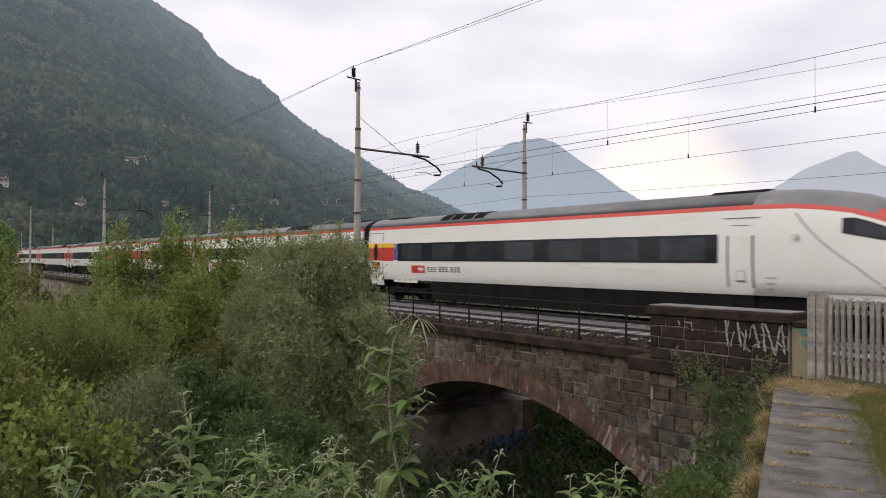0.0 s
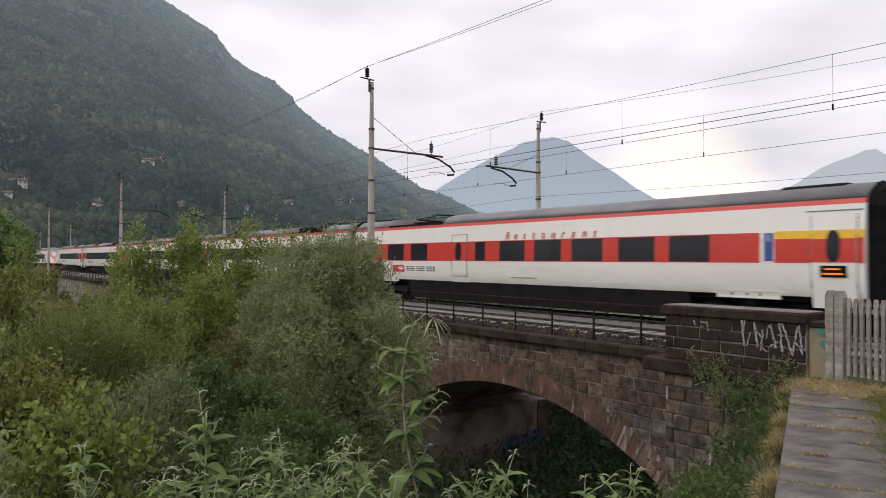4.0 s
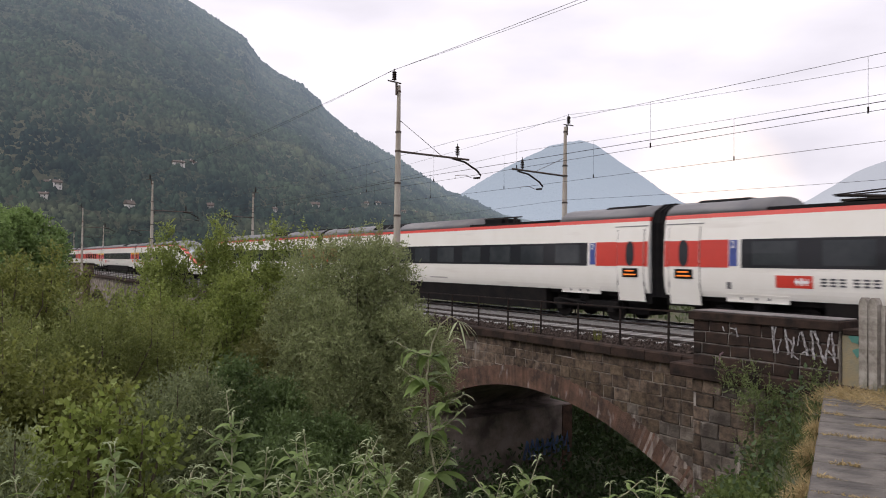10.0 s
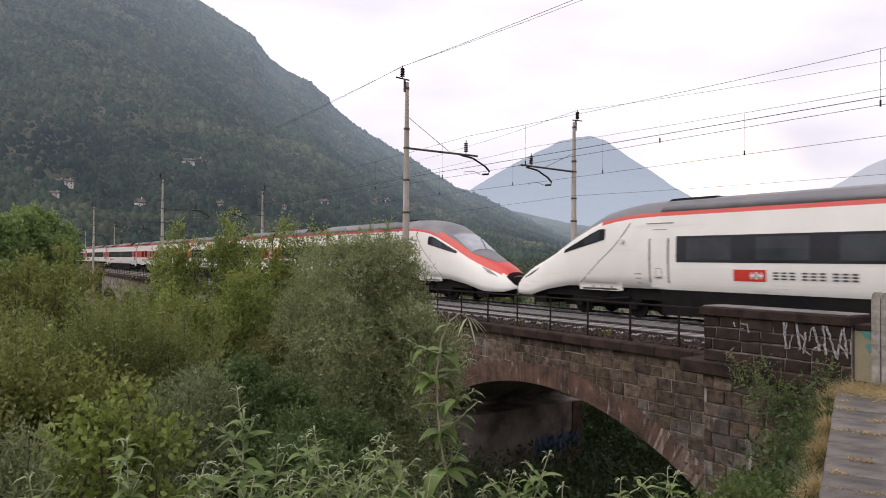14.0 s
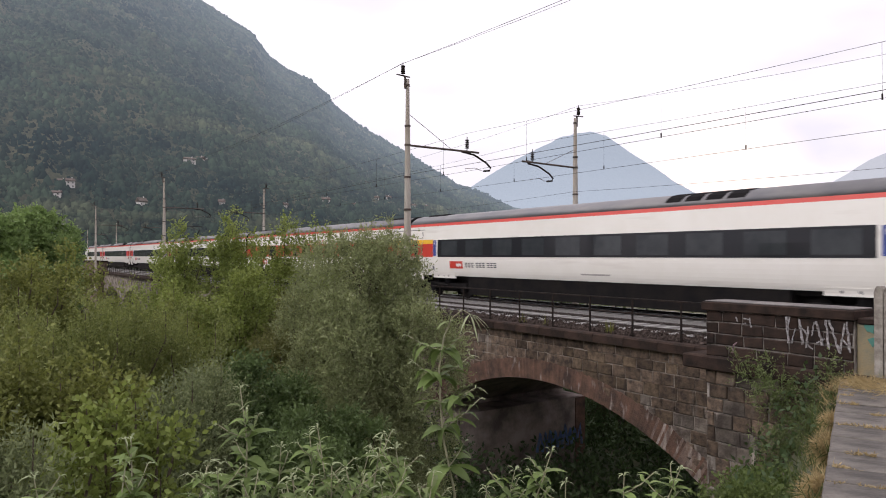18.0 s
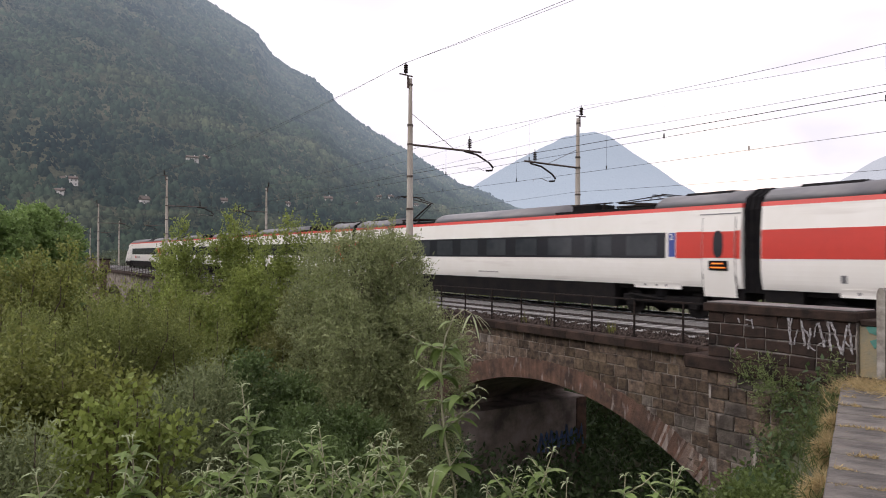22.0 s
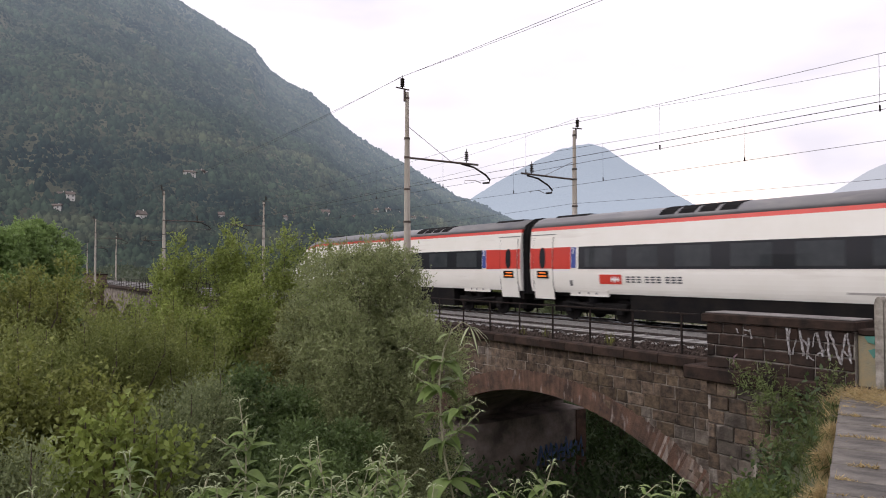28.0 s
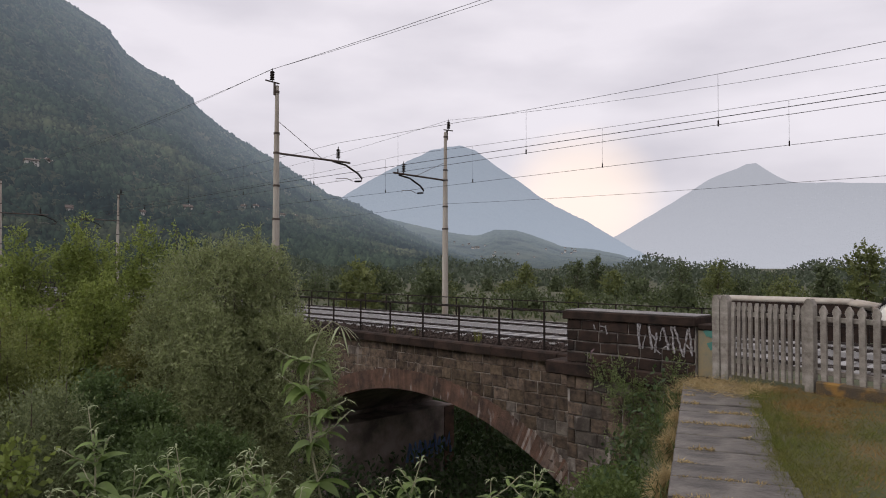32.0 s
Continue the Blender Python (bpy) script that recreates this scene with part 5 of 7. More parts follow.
    for x0, z0, x1, z1, w in ((-7.82, 0.9, -7.78, 0.3, 0.07), (-7.76, 0.86, -7.8, 0.55, 0.04), (-7.72, 0.3, -7.64, 0.62, 0.03), (-7.55, 0.82, -7.48, 0.3, 0.06), (-7.55, 0.7, -7.38, 0.5, 0.035), (-7.36, 0.68, -7.42, 0.24, 0.055), (-7.42, 0.34, -7.28, 0.22, 0.04),
                              (-7.25, 0.78, -7.3, 0.5, 0.025), (-7.2, 0.8, -7.08, 0.32, 0.05), (-7.2, 0.36, -7.04, 0.46, 0.03), (-7.02, 0.84, -6.96, 0.26, 0.055), (-6.95, 0.84, -6.76, 0.22, 0.05), (-6.74, 0.2, -6.66, 0.8, 0.045), (-6.72, 0.5, -6.58, 0.36, 0.035), (-6.62, 0.84, -6.56, 0.24, 0.05),
                              (-8.98, 0.76, -8.94, 0.66, 0.025), (-8.8, 0.74, -8.66, 0.72, 0.03), (-8.66, 0.76, -8.62, 0.56, 0.03), (-8.85, 0.6, -8.76, 0.64, 0.02)):
        scrawl(x0, z0, x1, z1, w)
    for px, pz, w in ((-6.2, 0.72, 0.16), (-6.12, 0.45, 0.14), (-6.05, 0.66, 0.1)):
        stroke([(px - 0.12, pz), (px - 0.04, pz + 0.05), (px + 0.06, pz - 0.02), (px + 0.1, pz + 0.03)], w, GRAF_T, PY + 0.076, "teal spray paint")
    b = empty("graffiti")
    tagged(b, "blue spray-painted scrawl on a pier under the arch", "graffiti")
    xw = FIRST - ARCH_HALF + 1.38
    for i in range(9):
        y = 20.2 + i * 0.3
        part("stroke", T([(xw, y, -6.35 + r.uniform(-.15, .1)), (xw, y + 0.2, -5.6 + r.uniform(-.15, .15)), (xw, y + 0.32, -6.3 + r.uniform(-.15, .1))], 0.075, 5), GRAF_B, b)


# ---- path, fence, lawn ----
def build_path():
    d = Vector((-0.4535, 1, 0)).normalized()
    s = Vector((d.y, -d.x, 0))
    top = empty("stone_path")
    tagged(top, "wet grey stone slab path with grass in its joints", "path", "", "structure")
    r = random.Random(2)
    q = -11.0
    joints = []
    o = Vector((-0.33, 0, -0.1))
    while q < 13.6:
        w = r.uniform(0.5, 0.85)
        joints.append(q)
        wd = 1.16 + r.uniform(-0.03, 0.05)
        bm = B(-w / 2 + 0.018, w / 2 - 0.018, -wd / 2, wd / 2, -0.22, 0.05 + r.uniform(-0.014, 0.012), 0.012)
        ob = part("slab", bm, SLAB, top)
        ob.matrix_basis = Matrix.Translation(o + d * (q + w / 2) + s * (wd / 2)) @ Matrix(((d.x, s.x, 0, 0), (d.y, s.y, 0, 0), (0, 0, 1, 0), (0, 0, 0, 1))) @ pose(0, 0, 0, r.uniform(-.4, .4), r.uniform(-.5, .5), r.uniform(-.8, .8))
        q += w
    wall = part("retaining_wall", B(-11.0, 13.4, 0.06, 0.5, -4.0, -0.13), MORTAR, top, "rough stone retaining wall")
    wall.matrix_basis = Matrix.Translation(o) @ Matrix(((d.x, s.x, 0, 0), (d.y, s.y, 0, 0), (0, 0, 1, 0), (0, 0, 0, 1)))
    # dry grass along the joints
    gr = random.Random(31)
    pts = []
    for q in joints:
        if q > 2.5:
            a, b = sorted((gr.uniform(0, 1.15), gr.uniform(0, 1.15)))
            if gr.random() < 0.5:
                a, b = 0.05, gr.uniform(0.7, 1.15)
            for k in range(int((b - a) * 34)):
                p = o + d * (q + gr.gauss(0, 0.018)) + s * (a + (b - a) * gr.random())
                pts.append((p.x, p.y, -0.062))
    tufts("joint_grass", "straw and tufts in the slab joints", pts, 9, 0.07, G_STRAW, 405, 0.022, 1.6)
    # lawn right of the path
    verts, faces = [], []
    n = 30
    for j in range(n + 1):
        y = -24 + 38.6 * j / n
        e = edge_x(y) + 0.9
        for i in range(n + 1):
            x = e + (26 - e) * (i / n) ** 1.5
            verts.append((x, y, -0.11 + 0.05 * noise.noise(Vector((x, y, 0))) + 0.03))
    for j in range(n):
        for i in range(n):
            k = j * (n + 1) + i
            faces.append((k, k + 1, k + n + 2, k + n + 1))
    tagged(raw("lawn", verts, faces, LAWN, None, True), "patchy lawn with dry straw spots", "lawn", "", "structure")


FENCE_A, FENCE_D = Vector((-5.87, 13.71, -0.1)), Vector((0.973, -0.23, 0))


def picket_mesh(h, w=0.085, t=0.05):
    tip = 0.08 if w > 0.08 else 0.3
    return finish(PR([(-w / 2, 0.12), (w / 2, 0.12), (w / 2, h - 0.17), (w * 0.68, h - 0.13), (w * 0.6, h - 0.08), (w * tip, h), (-w * tip, h), (-w * 0.6, h - 0.08), (-w * 0.68, h - 0.13), (-w / 2, h - 0.17)], "y", -t / 2, t / 2), "picket", FENCEM)


def build_fence():
    top = empty("picket_fence")
    top.matrix_basis = Matrix.Translation(FENCE_A) @ pose(0, 0, 0, 0, 0, math.degrees(math.atan2(FENCE_D.y, FENCE_D.x)))
    tagged(top, "weathered grey concrete picket fence beside the track", "fence")
    post = finish(PR([(-0.08, 0), (0.08, 0), (0.085, 1.55), (0.06, 1.63), (0.03, 1.67), (-0.03, 1.67), (-0.06, 1.63), (-0.085, 1.55)], "y", -0.07, 0.07), "fence_post", FENCEM)
    for x in (0.03, 0.22, 1.93, 3.88, 5.83, 7.78):
        share("fence_post", post, top, pose(x, 0, 0))
    pk, pk2 = picket_mesh(1.54, 0.066), picket_mesh(1.5, 0.1)
    n = 12
    for i in range(n):
        share("picket", pk, top, pose(0.37 + i * 1.44 / (n - 1), 0, 0, 0, random.uniform(-1, 1), 0))
    for k, a in enumerate((1.95, 3.9, 5.85)):
        for i in range(8):
            share("picket", pk2, top, pose(a + 0.22 + i * 0.216, 0, 0.06, 0, random.uniform(-0.6, 0.6), 0))
    for z in (0.34, 1.27):
        part("fence_bar", B(0.1, 7.8, 0.03, 0.09, z, z + 0.09, 0.01), FENCEM, top)
    part("kerb_wall", B(2.05, 7.9, -0.1, 0.1, -0.2, 0.24, 0.03), LICHEN, top, "ochre lichen-covered kerb")


# ---- vegetation ----
def leaves(name, parent, base, axis, length, width, material, fold=0.0, seed=0, tri=False):
    """Many small leaves: base points, directions, lengths (arrays); each a folded rhombus, or a pointed wedge where it is tiny."""
    n = len(base)
    r = np.random.default_rng(seed)
    axis = axis / (np.linalg.norm(axis, axis=1, keepdims=True) + 1e-9)
    side = np.cross(axis, r.normal(size=(n, 3)))
    side /= np.linalg.norm(side, axis=1, keepdims=True) + 1e-9
    L = np.asarray(length).reshape(-1, 1) * np.ones((n, 1))
    Wd = np.asarray(width).reshape(-1, 1) * np.ones((n, 1))
    nrm = np.cross(axis, side)
    if tri:
        q = 3
        v = np.stack([base + axis * L * 0.22 + side * Wd * 0.55, base + axis * L, base + axis * L * 0.22 - side * Wd * 0.55], 1).reshape(-1, 3)
    else:
        q = 4
        v = np.stack([base, base + axis * L * 0.45 + side * Wd * 0.5 + nrm * Wd * fold, base + axis * L, base + axis * L * 0.45 - side * Wd * 0.5 + nrm * Wd * fold], 1).reshape(-1, 3)
    me = bpy.data.meshes.new(name)
    me.vertices.add(q * n)
    me.vertices.foreach_set("co", v.astype(np.float32).ravel())
    me.loops.add(q * n)
    me.loops.foreach_set("vertex_index", np.arange(q * n, dtype=np.int32))
    me.polygons.add(n)
    me.polygons.foreach_set("loop_start", np.arange(n, dtype=np.int32) * q)
    me.update(calc_edges=True)
    me.materials.append(material)
    ob = new(name, me)
    ob.parent = parent
    return ob


def unit(r, n):
    v = r.normal(size=(n, 3))
    return v / np.linalg.norm(v, axis=1, keepdims=True)


def crown(name, parent, clumps, twigs, per, leaf, width, material, seed, up=0.5, twig_len=0.45, inner=0.45, droop=0.15, tri=False):
    """Leaves along twigs that spring from clumps (x, y, z, rx, ry, rz)."""
    r = np.random.default_rng(seed)
    vol = np.array([c[3] * c[4] + c[3] * c[5] for c in clumps])
    pick = r.choice(len(clumps), size=twigs, p=vol / vol.sum())
    cl = np.array(clumps)[pick]
    d = unit(r, twigs)
    rad = np.where(r.random(twigs) < inner, r.uniform(0.35, 0.9, twigs), r.uniform(0.85, 1.02, twigs))
    start = cl[:, :3] + d * cl[:, 3:] * rad[:, None]
    g = d * 0.8 + r.normal(size=(twigs, 3)) * 0.4 + np.array([0, 0, up])
    g /= np.linalg.norm(g, axis=1, keepdims=True)
    tl = twig_len * r.uniform(0.5, 1.3, twigs)
    k = (np.arange(per) + 0.5) / per
    pos = start[:, None, :] + g[:, None, :] * (tl[:, None] * k[None, :])[:, :, None]
    pos[:, :, 2] -= droop * (tl[:, None] * k[None, :] ** 2)
    ax = g[:, None, :] * 0.7 + r.normal(size=(twigs, per, 3)) * 0.6
    n = twigs * per
    return leaves(name, parent, pos.reshape(n, 3), ax.reshape(n, 3), leaf * r.uniform(0.6, 1.25, n), width * r.uniform(0.7, 1.2, n), material, 0.15, seed, tri)


def stems_to(t, x, y, zb, puffs, stems, thick, r):
    """Stems from the ground with limbs that reach into the leafy puffs."""
    for k in range(stems):
        bm = bmesh.new()
        a = r.uniform(0, 6.28)
        c = max(puffs[k::stems], key=lambda p: p[2])
        pts = [(x + math.cos(a) * 0.15, y + math.sin(a) * 0.15, zb - 0.3), (x + (c[0] - x) * 0.3, y + (c[1] - y) * 0.3, zb + (c[2] - zb) * 0.5), (c[0], c[1], c[2])]
        tube(bm, pts, thick, 7, 0.012)
        for q in puffs[k::stems][:26]:
            m = Vector(pts[1]).lerp(Vector(pts[2]), r.uniform(0, 0.7))
            tube(bm, [m, m.lerp(Vector(q[:3]), 0.5) + Vector((0, 0, 0.06)), q[:3]], 0.018, 5, 0.006)
        part("trunk", bm, BARK, t)


def leafy(name, label, x, y, top, rx, height, material, count, puffs=40, size=0.42, leaf=0.075, width=0.026, seed=1, up=0.45, twig=0.22,
          leaders=(), ry=None, shape=2.6, category="tree", group="riverside trees", stems=3, tri=True, core=0.7, wisp=0.16, low=0.35):
    """A tree or shrub whose outer crown is many leafy puffs of uneven size round a dense core; leaders: slim upright heads (dx, dy, top, length, radius)."""
    r, q = random.Random(seed), np.random.default_rng(seed)
    t = empty(name)
    tagged(t, label, category, group)
    ry = ry or rx * 0.85
    zm = top - height * 0.5
    P = []
    for i in range(puffs):
        h = 1 - 2 * (i + 0.5) / puffs                          # from the top down
        a = i * 2.39996 + r.uniform(-0.4, 0.4)
        w = (1 - abs(h) ** shape) ** (1 / shape) if h > -0.2 else 1 - (1 - low) * (-h - 0.2) / 0.8
        s = size * r.uniform(0.65, 1.3)
        k = r.uniform(0.5, 1.18)
        P.append((x + math.cos(a) * max(0.0, rx * w * k - s * 0.6), y + math.sin(a) * max(0.0, ry * w * k - s * 0.6), zm + (height * 0.5 - s * 0.7) * h * r.uniform(0.82, 1.07), s, s, s * r.uniform(0.8, 1.15)))
    main = list(P)
    for dx, dy, lt, ln, rad in leaders:
        n = max(3, int(ln / (rad * 0.8)))
        for i in range(n):
            v = (i + 0.5) / n                                   # 0 at the tip
            s = rad * (0.28 + 0.72 * v ** 0.7) * r.uniform(0.75, 1.2)
            P.append((x + dx + r.gauss(0, rad * 0.25), y + dy + r.gauss(0, rad * 0.25), lt - ln * v, s, s, s * 1.35))
    stems_to(t, x, y, ground_z(x, y), main, stems, 0.045 + 0.014 * rx, r)
    if leaders:
        bm = bmesh.new()
        for dx, dy, lt, ln, rad in leaders:
            tube(bm, [(x + dx * 0.4, y + dy * 0.4, lt - ln * 1.6), (x + dx, y + dy, lt - ln * 0.6), (x + dx, y + dy, lt)], 0.02, 5, 0.004)
        part("leader", bm, BARK, t)
    C = np.array(P)
    area = C[:, 3] * C[:, 5]
    per = 6
    n = count // per
    pick = q.choice(len(C), size=n, p=area / area.sum())
    cl = C[pick]
    out = cl[:, :3] - np.array([x, y, zm - height * 0.1])
    out /= np.linalg.norm(out, axis=1, keepdims=True) + 1e-6
    d = unit(q, n) + out * 0.55 + np.array([0, 0, 0.2])
    d /= np.linalg.norm(d, axis=1, keepdims=True)
    far = q.random(n) < wisp
    rad = np.where(far, q.uniform(0.9, 1.25, n), 0.35 + 0.6 * q.random(n) ** 0.6)
    start = cl[:, :3] + d * cl[:, 3:] * rad[:, None]
    g = d * 0.7 + q.normal(size=(n, 3)) * 0.45 + np.array([0, 0, up])
    g /= np.linalg.norm(g, axis=1, keepdims=True)
    tl = twig * q.uniform(0.5, 1.4, n)
    k = (np.arange(per) + 0.5) / per
    pos = start[:, None, :] + g[:, None, :] * (tl[:, None] * k[None])[:, :, None]
    ax = g[:, None, :] * 0.75 + q.normal(size=(n, per, 3)) * 0.6
    m = n * per
    leaves("crown", t, pos.reshape(m, 3), ax.reshape(m, 3), leaf * q.uniform(0.55, 1.3, m), width * q.uniform(0.7, 1.25, m), material, 0.18, seed, tri)
    m = max(300, int(count * 0.06))
    u = unit(q, m) * (q.random((m, 1)) ** 0.4) * core
    pos = np.array([x, y, zm]) + u * np.array([rx * 0.85, ry * 0.85, height * 0.47])
    leaves("inner_leaves", t, pos, q.normal(size=(m, 3)), leaf * 2.6, max(width * 2.4, leaf * 1.1), material, 0.1, seed + 1)
    return t


def plant(name, label, x, y, top, rx, height, material, twigs, per=9, leaf=0.07, width=0.02, seed=1, up=0.5, twig_len=0.45, lobes=9, category="tree", slim=1.0, group="riverside trees", stems=3, tri=False):
    """A further tree or shrub whose top is at height top and whose crown is height tall: stems, limbs, leafy lobes."""
    r = random.Random(seed)
    t = empty(name)
    tagged(t, label, category, group)
    ry = rx * 0.8
    clumps = []
    for i in range(lobes):
        a = i * 2.4 + r.uniform(-0.35, 0.35) + seed
        h = (i + 0.5) / lobes
        wid = (0.75 * math.sin(math.pi * (0.18 + 0.72 * h)) + 0.1) * slim
        rr = r.uniform(0.45, 0.85) * wid
        s = r.uniform(0.3, 0.5) * (1.1 - 0.45 * h)
        clumps.append((x + math.cos(a) * rr * rx, y + math.sin(a) * rr * ry, top - height + height * h * 0.97 - s * rx * 0.5, s * rx * 1.15, s * ry * 1.15, s * rx * 1.3))
    clumps.append((x, y, top - height * 0.55, rx * 0.5, ry * 0.5, height * 0.36))
    stems_to(t, x, y, ground_z(x, y), clumps, stems, 0.05 + 0.015 * rx, r)
    crown("crown", t, clumps, twigs, per, leaf, width, material, seed, up, twig_len, tri=tri)
    rr = np.random.default_rng(seed + 900)
    n = int(twigs * 1.2)
    cl = np.array(clumps)[rr.integers(0, len(clumps), n)]
    pos = cl[:, :3] + unit(rr, n) * cl[:, 3:] * (rr.random((n, 1)) ** 0.5 * 0.85)
    leaves("inner_leaves", t, pos, rr.normal(size=(n, 3)), leaf * 1.9, max(width * 1.8, leaf * 0.65), material, 0.1, seed)
    return t


def build_trees():
    leafy("willow_tree", "large grey-green willow in front of the viaduct", -13.05, 6.98, 2.45, 1.66, 6.2, L_WILLOW, 125000, 110, 0.5, 0.092, 0.03, 11, 0.4, 0.24, ry=1.75, low=0.85,
          leaders=((0.15, 0.45, 2.85, 0.7, 0.16), (-0.55, -0.35, 2.55, 0.6, 0.18), (0.5, 0.7, 2.45, 0.5, 0.2), (-0.2, 0.05, 2.75, 0.5, 0.14)))
    # young riverside trees with slim upright heads
    for x, y, z, w, h, n, sd, heads in (
            (-19.9, 4.85, 2.1, 0.95, 5.6, 21000, 21, ((0, 0, 2.9, 1.4, 0.38), (-0.5, -0.45, 2.25, 1.0, 0.36), (0.4, 0.35, 2.45, 0.9, 0.3))),
            (-19.6, 6.1, 2.35, 1.0, 6.0, 23000, 22, ((0, 0, 3.4, 1.6, 0.36), (-0.3, -0.45, 2.6, 1.0, 0.3), (0.3, 0.5, 2.7, 1.0, 0.3))),
            (-18.15, 7.1, 2.3, 1.0, 5.8, 22000, 23, ((0, 0, 3.2, 1.4, 0.38), (-0.4, -0.5, 2.5, 1.0, 0.3), (0.3, 0.5, 2.6, 0.9, 0.28))),
            (-16.95, 7.75, 1.75, 0.9, 5.2, 18000, 26, ((-0.35, -0.1, 3.2, 1.3, 0.1), (0.2, 0.05, 2.9, 1.0, 0.14), (0.1, 0.4, 2.3, 0.8, 0.22))),
            (-21.6, 4.6, 1.2, 0.85, 5.4, 15000, 27, ((0, 0, 2.1, 1.2, 0.36), (-0.4, -0.5, 1.1, 0.9, 0.3))),
            (-17.0, 5.6, 1.45, 1.25, 5.6, 22000, 24, ((0.2, 0.3, 1.8, 0.8, 0.3),)),
            (-17.2, 4.3, 1.1, 1.2, 5.2, 20000, 25, ((-0.2, -0.3, 1.5, 0.9, 0.3),))):
        leafy("young_poplar", "bright green young riverside tree with slim upright heads", x, y, z, w, h, L_GREEN, n, 46, 0.38, 0.078, 0.058, sd, 0.7, 0.26, heads, shape=2.0, low=0.8, wisp=0.22)
    for x, y, z, w, h, n, sd in ((-15.75, 6.4, 1.35, 1.15, 5.0, 20000, 28), (-14.9, 5.7, 0.5, 1.1, 4.4, 15000, 29)):
        leafy("brown_sapling", "olive-brown riverside sapling in the willow's shade", x, y, z, w, h, L_BROWN, n, 44, 0.36, 0.078, 0.05, sd, 0.6, 0.24, shape=2.2, low=0.8)
    # olive shrubs on the bank
    for x, y, z, w, h, n, sd in ((-16.9, 1.45, 2.0, 0.66, 4.8, 15000, 31), (-16.1, 0.75, 1.85, 1.1, 4.6, 18000, 32), (-17.3, 0.0, 1.85, 1.3, 4.8, 16000, 33), (-16.6, 2.3, 1.15, 1.1, 4.4, 17000, 34), (-15.8, 3.2, 0.75, 1.1, 4.2, 16000, 35), (-18.3, -1.2, 1.9, 1.5, 5.0, 14000, 36), (-10.5, 1.15, 0.5, 0.9, 3.0, 17000, 39), (-10.6, 0.3, 0.75, 0.95, 3.2, 16000, 40), (-14.2, -0.3, 1.4, 1.2, 4.2, 14000, 37), (-15.5, -1.5, 1.6, 1.4, 4.4, 12000, 38)):
        leafy("olive_shrub", "dense olive-green riverside shrub", x, y, z - 0.2, w, h, L_OLIVE, n, 44, 0.36, 0.08, 0.05, sd, 0.7, 0.28, ((0.1, 0.2, z + 0.2, 0.9, 0.3), (-0.3, -0.5, z, 0.9, 0.28), (0.3, 0.65, z - 0.15, 0.9, 0.26)), category="shrub", group="riverside shrubs", low=0.85, wisp=0.2)
    for x, y, z, w, h, n, sd in ((-13.8, 2.4, 1.05, 0.95, 3.9, 24000, 41), (-13.3, 1.5, 0.95, 1.0, 3.8, 22000, 42), (-12.9, 0.5, 0.9, 1.1, 3.8, 20000, 43), (-14.1, 3.4, 0.75, 0.95, 3.6, 18000, 44)):
        leafy("feathery_shrub", "soft mid-green feathery shrub on the bank", x, y, z - 0.25, w, h, L_SOFT, n, 44, 0.32, 0.085, 0.024, sd, 1.0, 0.32, ((0, 0.1, z + 0.3, 1.0, 0.3), (0.35, 0.55, z + 0.05, 0.9, 0.26), (-0.3, -0.45, z + 0.12, 0.9, 0.26), (0.45, -0.3, z - 0.1, 0.8, 0.24)), category="shrub", group="riverside shrubs", low=0.85, wisp=0.25)
    for x, y, z, w, h, n, sd in ((-10.25, 2.85, 0.4, 0.55, 2.8, 15000, 45), (-9.7, 2.3, 0.25, 0.55, 2.6, 14000, 46), (-6.5, 0.25, 0.5, 0.42, 2.0, 9000, 49), (-6.6, -0.1, 0.55, 0.45, 2.1, 8000, 50)):
        leafy("willow_shrub", "pale grey-green willow shrub on the bank", x, y, z, w, h, L_SAGE, n, 36, 0.27, 0.07, 0.022, sd, 0.9, 0.3, ((0.1, 0.15, z + 0.18, 0.5, 0.13), (-0.15, -0.2, z + 0.1, 0.45, 0.12)), category="shrub", group="riverside shrubs", low=0.85, wisp=0.3)
    for x, y, z, w, h, n, sd in ((-11.4, 3.8, 0.3, 0.85, 3.0, 17000, 55), (-11.6, 4.7, -0.05, 0.9, 2.9, 17000, 56), (-10.6, 5.3, -0.6, 0.9, 2.6, 14000, 57), (-10.0, 4.0, -0.35, 0.9, 2.6, 14000, 58), (-8.8, 3.6, -0.4, 0.8, 2.4, 12000, 59)):
        leafy("dark_shrub", "low blue-green shrub in the hollow", x, y, z, w, h, L_DEEP, n, 36, 0.3, 0.075, 0.045, sd, 0.3, 0.2, category="shrub", group="riverside shrubs", low=0.9)
    for x, y, z, w, h, n, sd in ((-7.5, 1.15, 0.56, 0.33, 2.4, 1700, 51), (-7.2, 0.72, 0.28, 0.34, 2.0, 1500, 52), (-7.35, 1.5, 0.34, 0.34, 2.2, 1600, 53)):
        leafy("bramble_bush", "yellow-green broad-leaved climber over the bank", x, y, z, w, h, L_YELLOW, n, 30, 0.17, 0.078, 0.064, sd, 0.5, 0.3, ((0.05, 0.2, z + 0.12, 0.5, 0.1), (-0.1, -0.22, z + 0.05, 0.5, 0.1), (0.1, 0.02, z + 0.16, 0.5, 0.08)), category="shrub", group="riverside shrubs", tri=False, low=0.95, wisp=0.5, core=0.35)
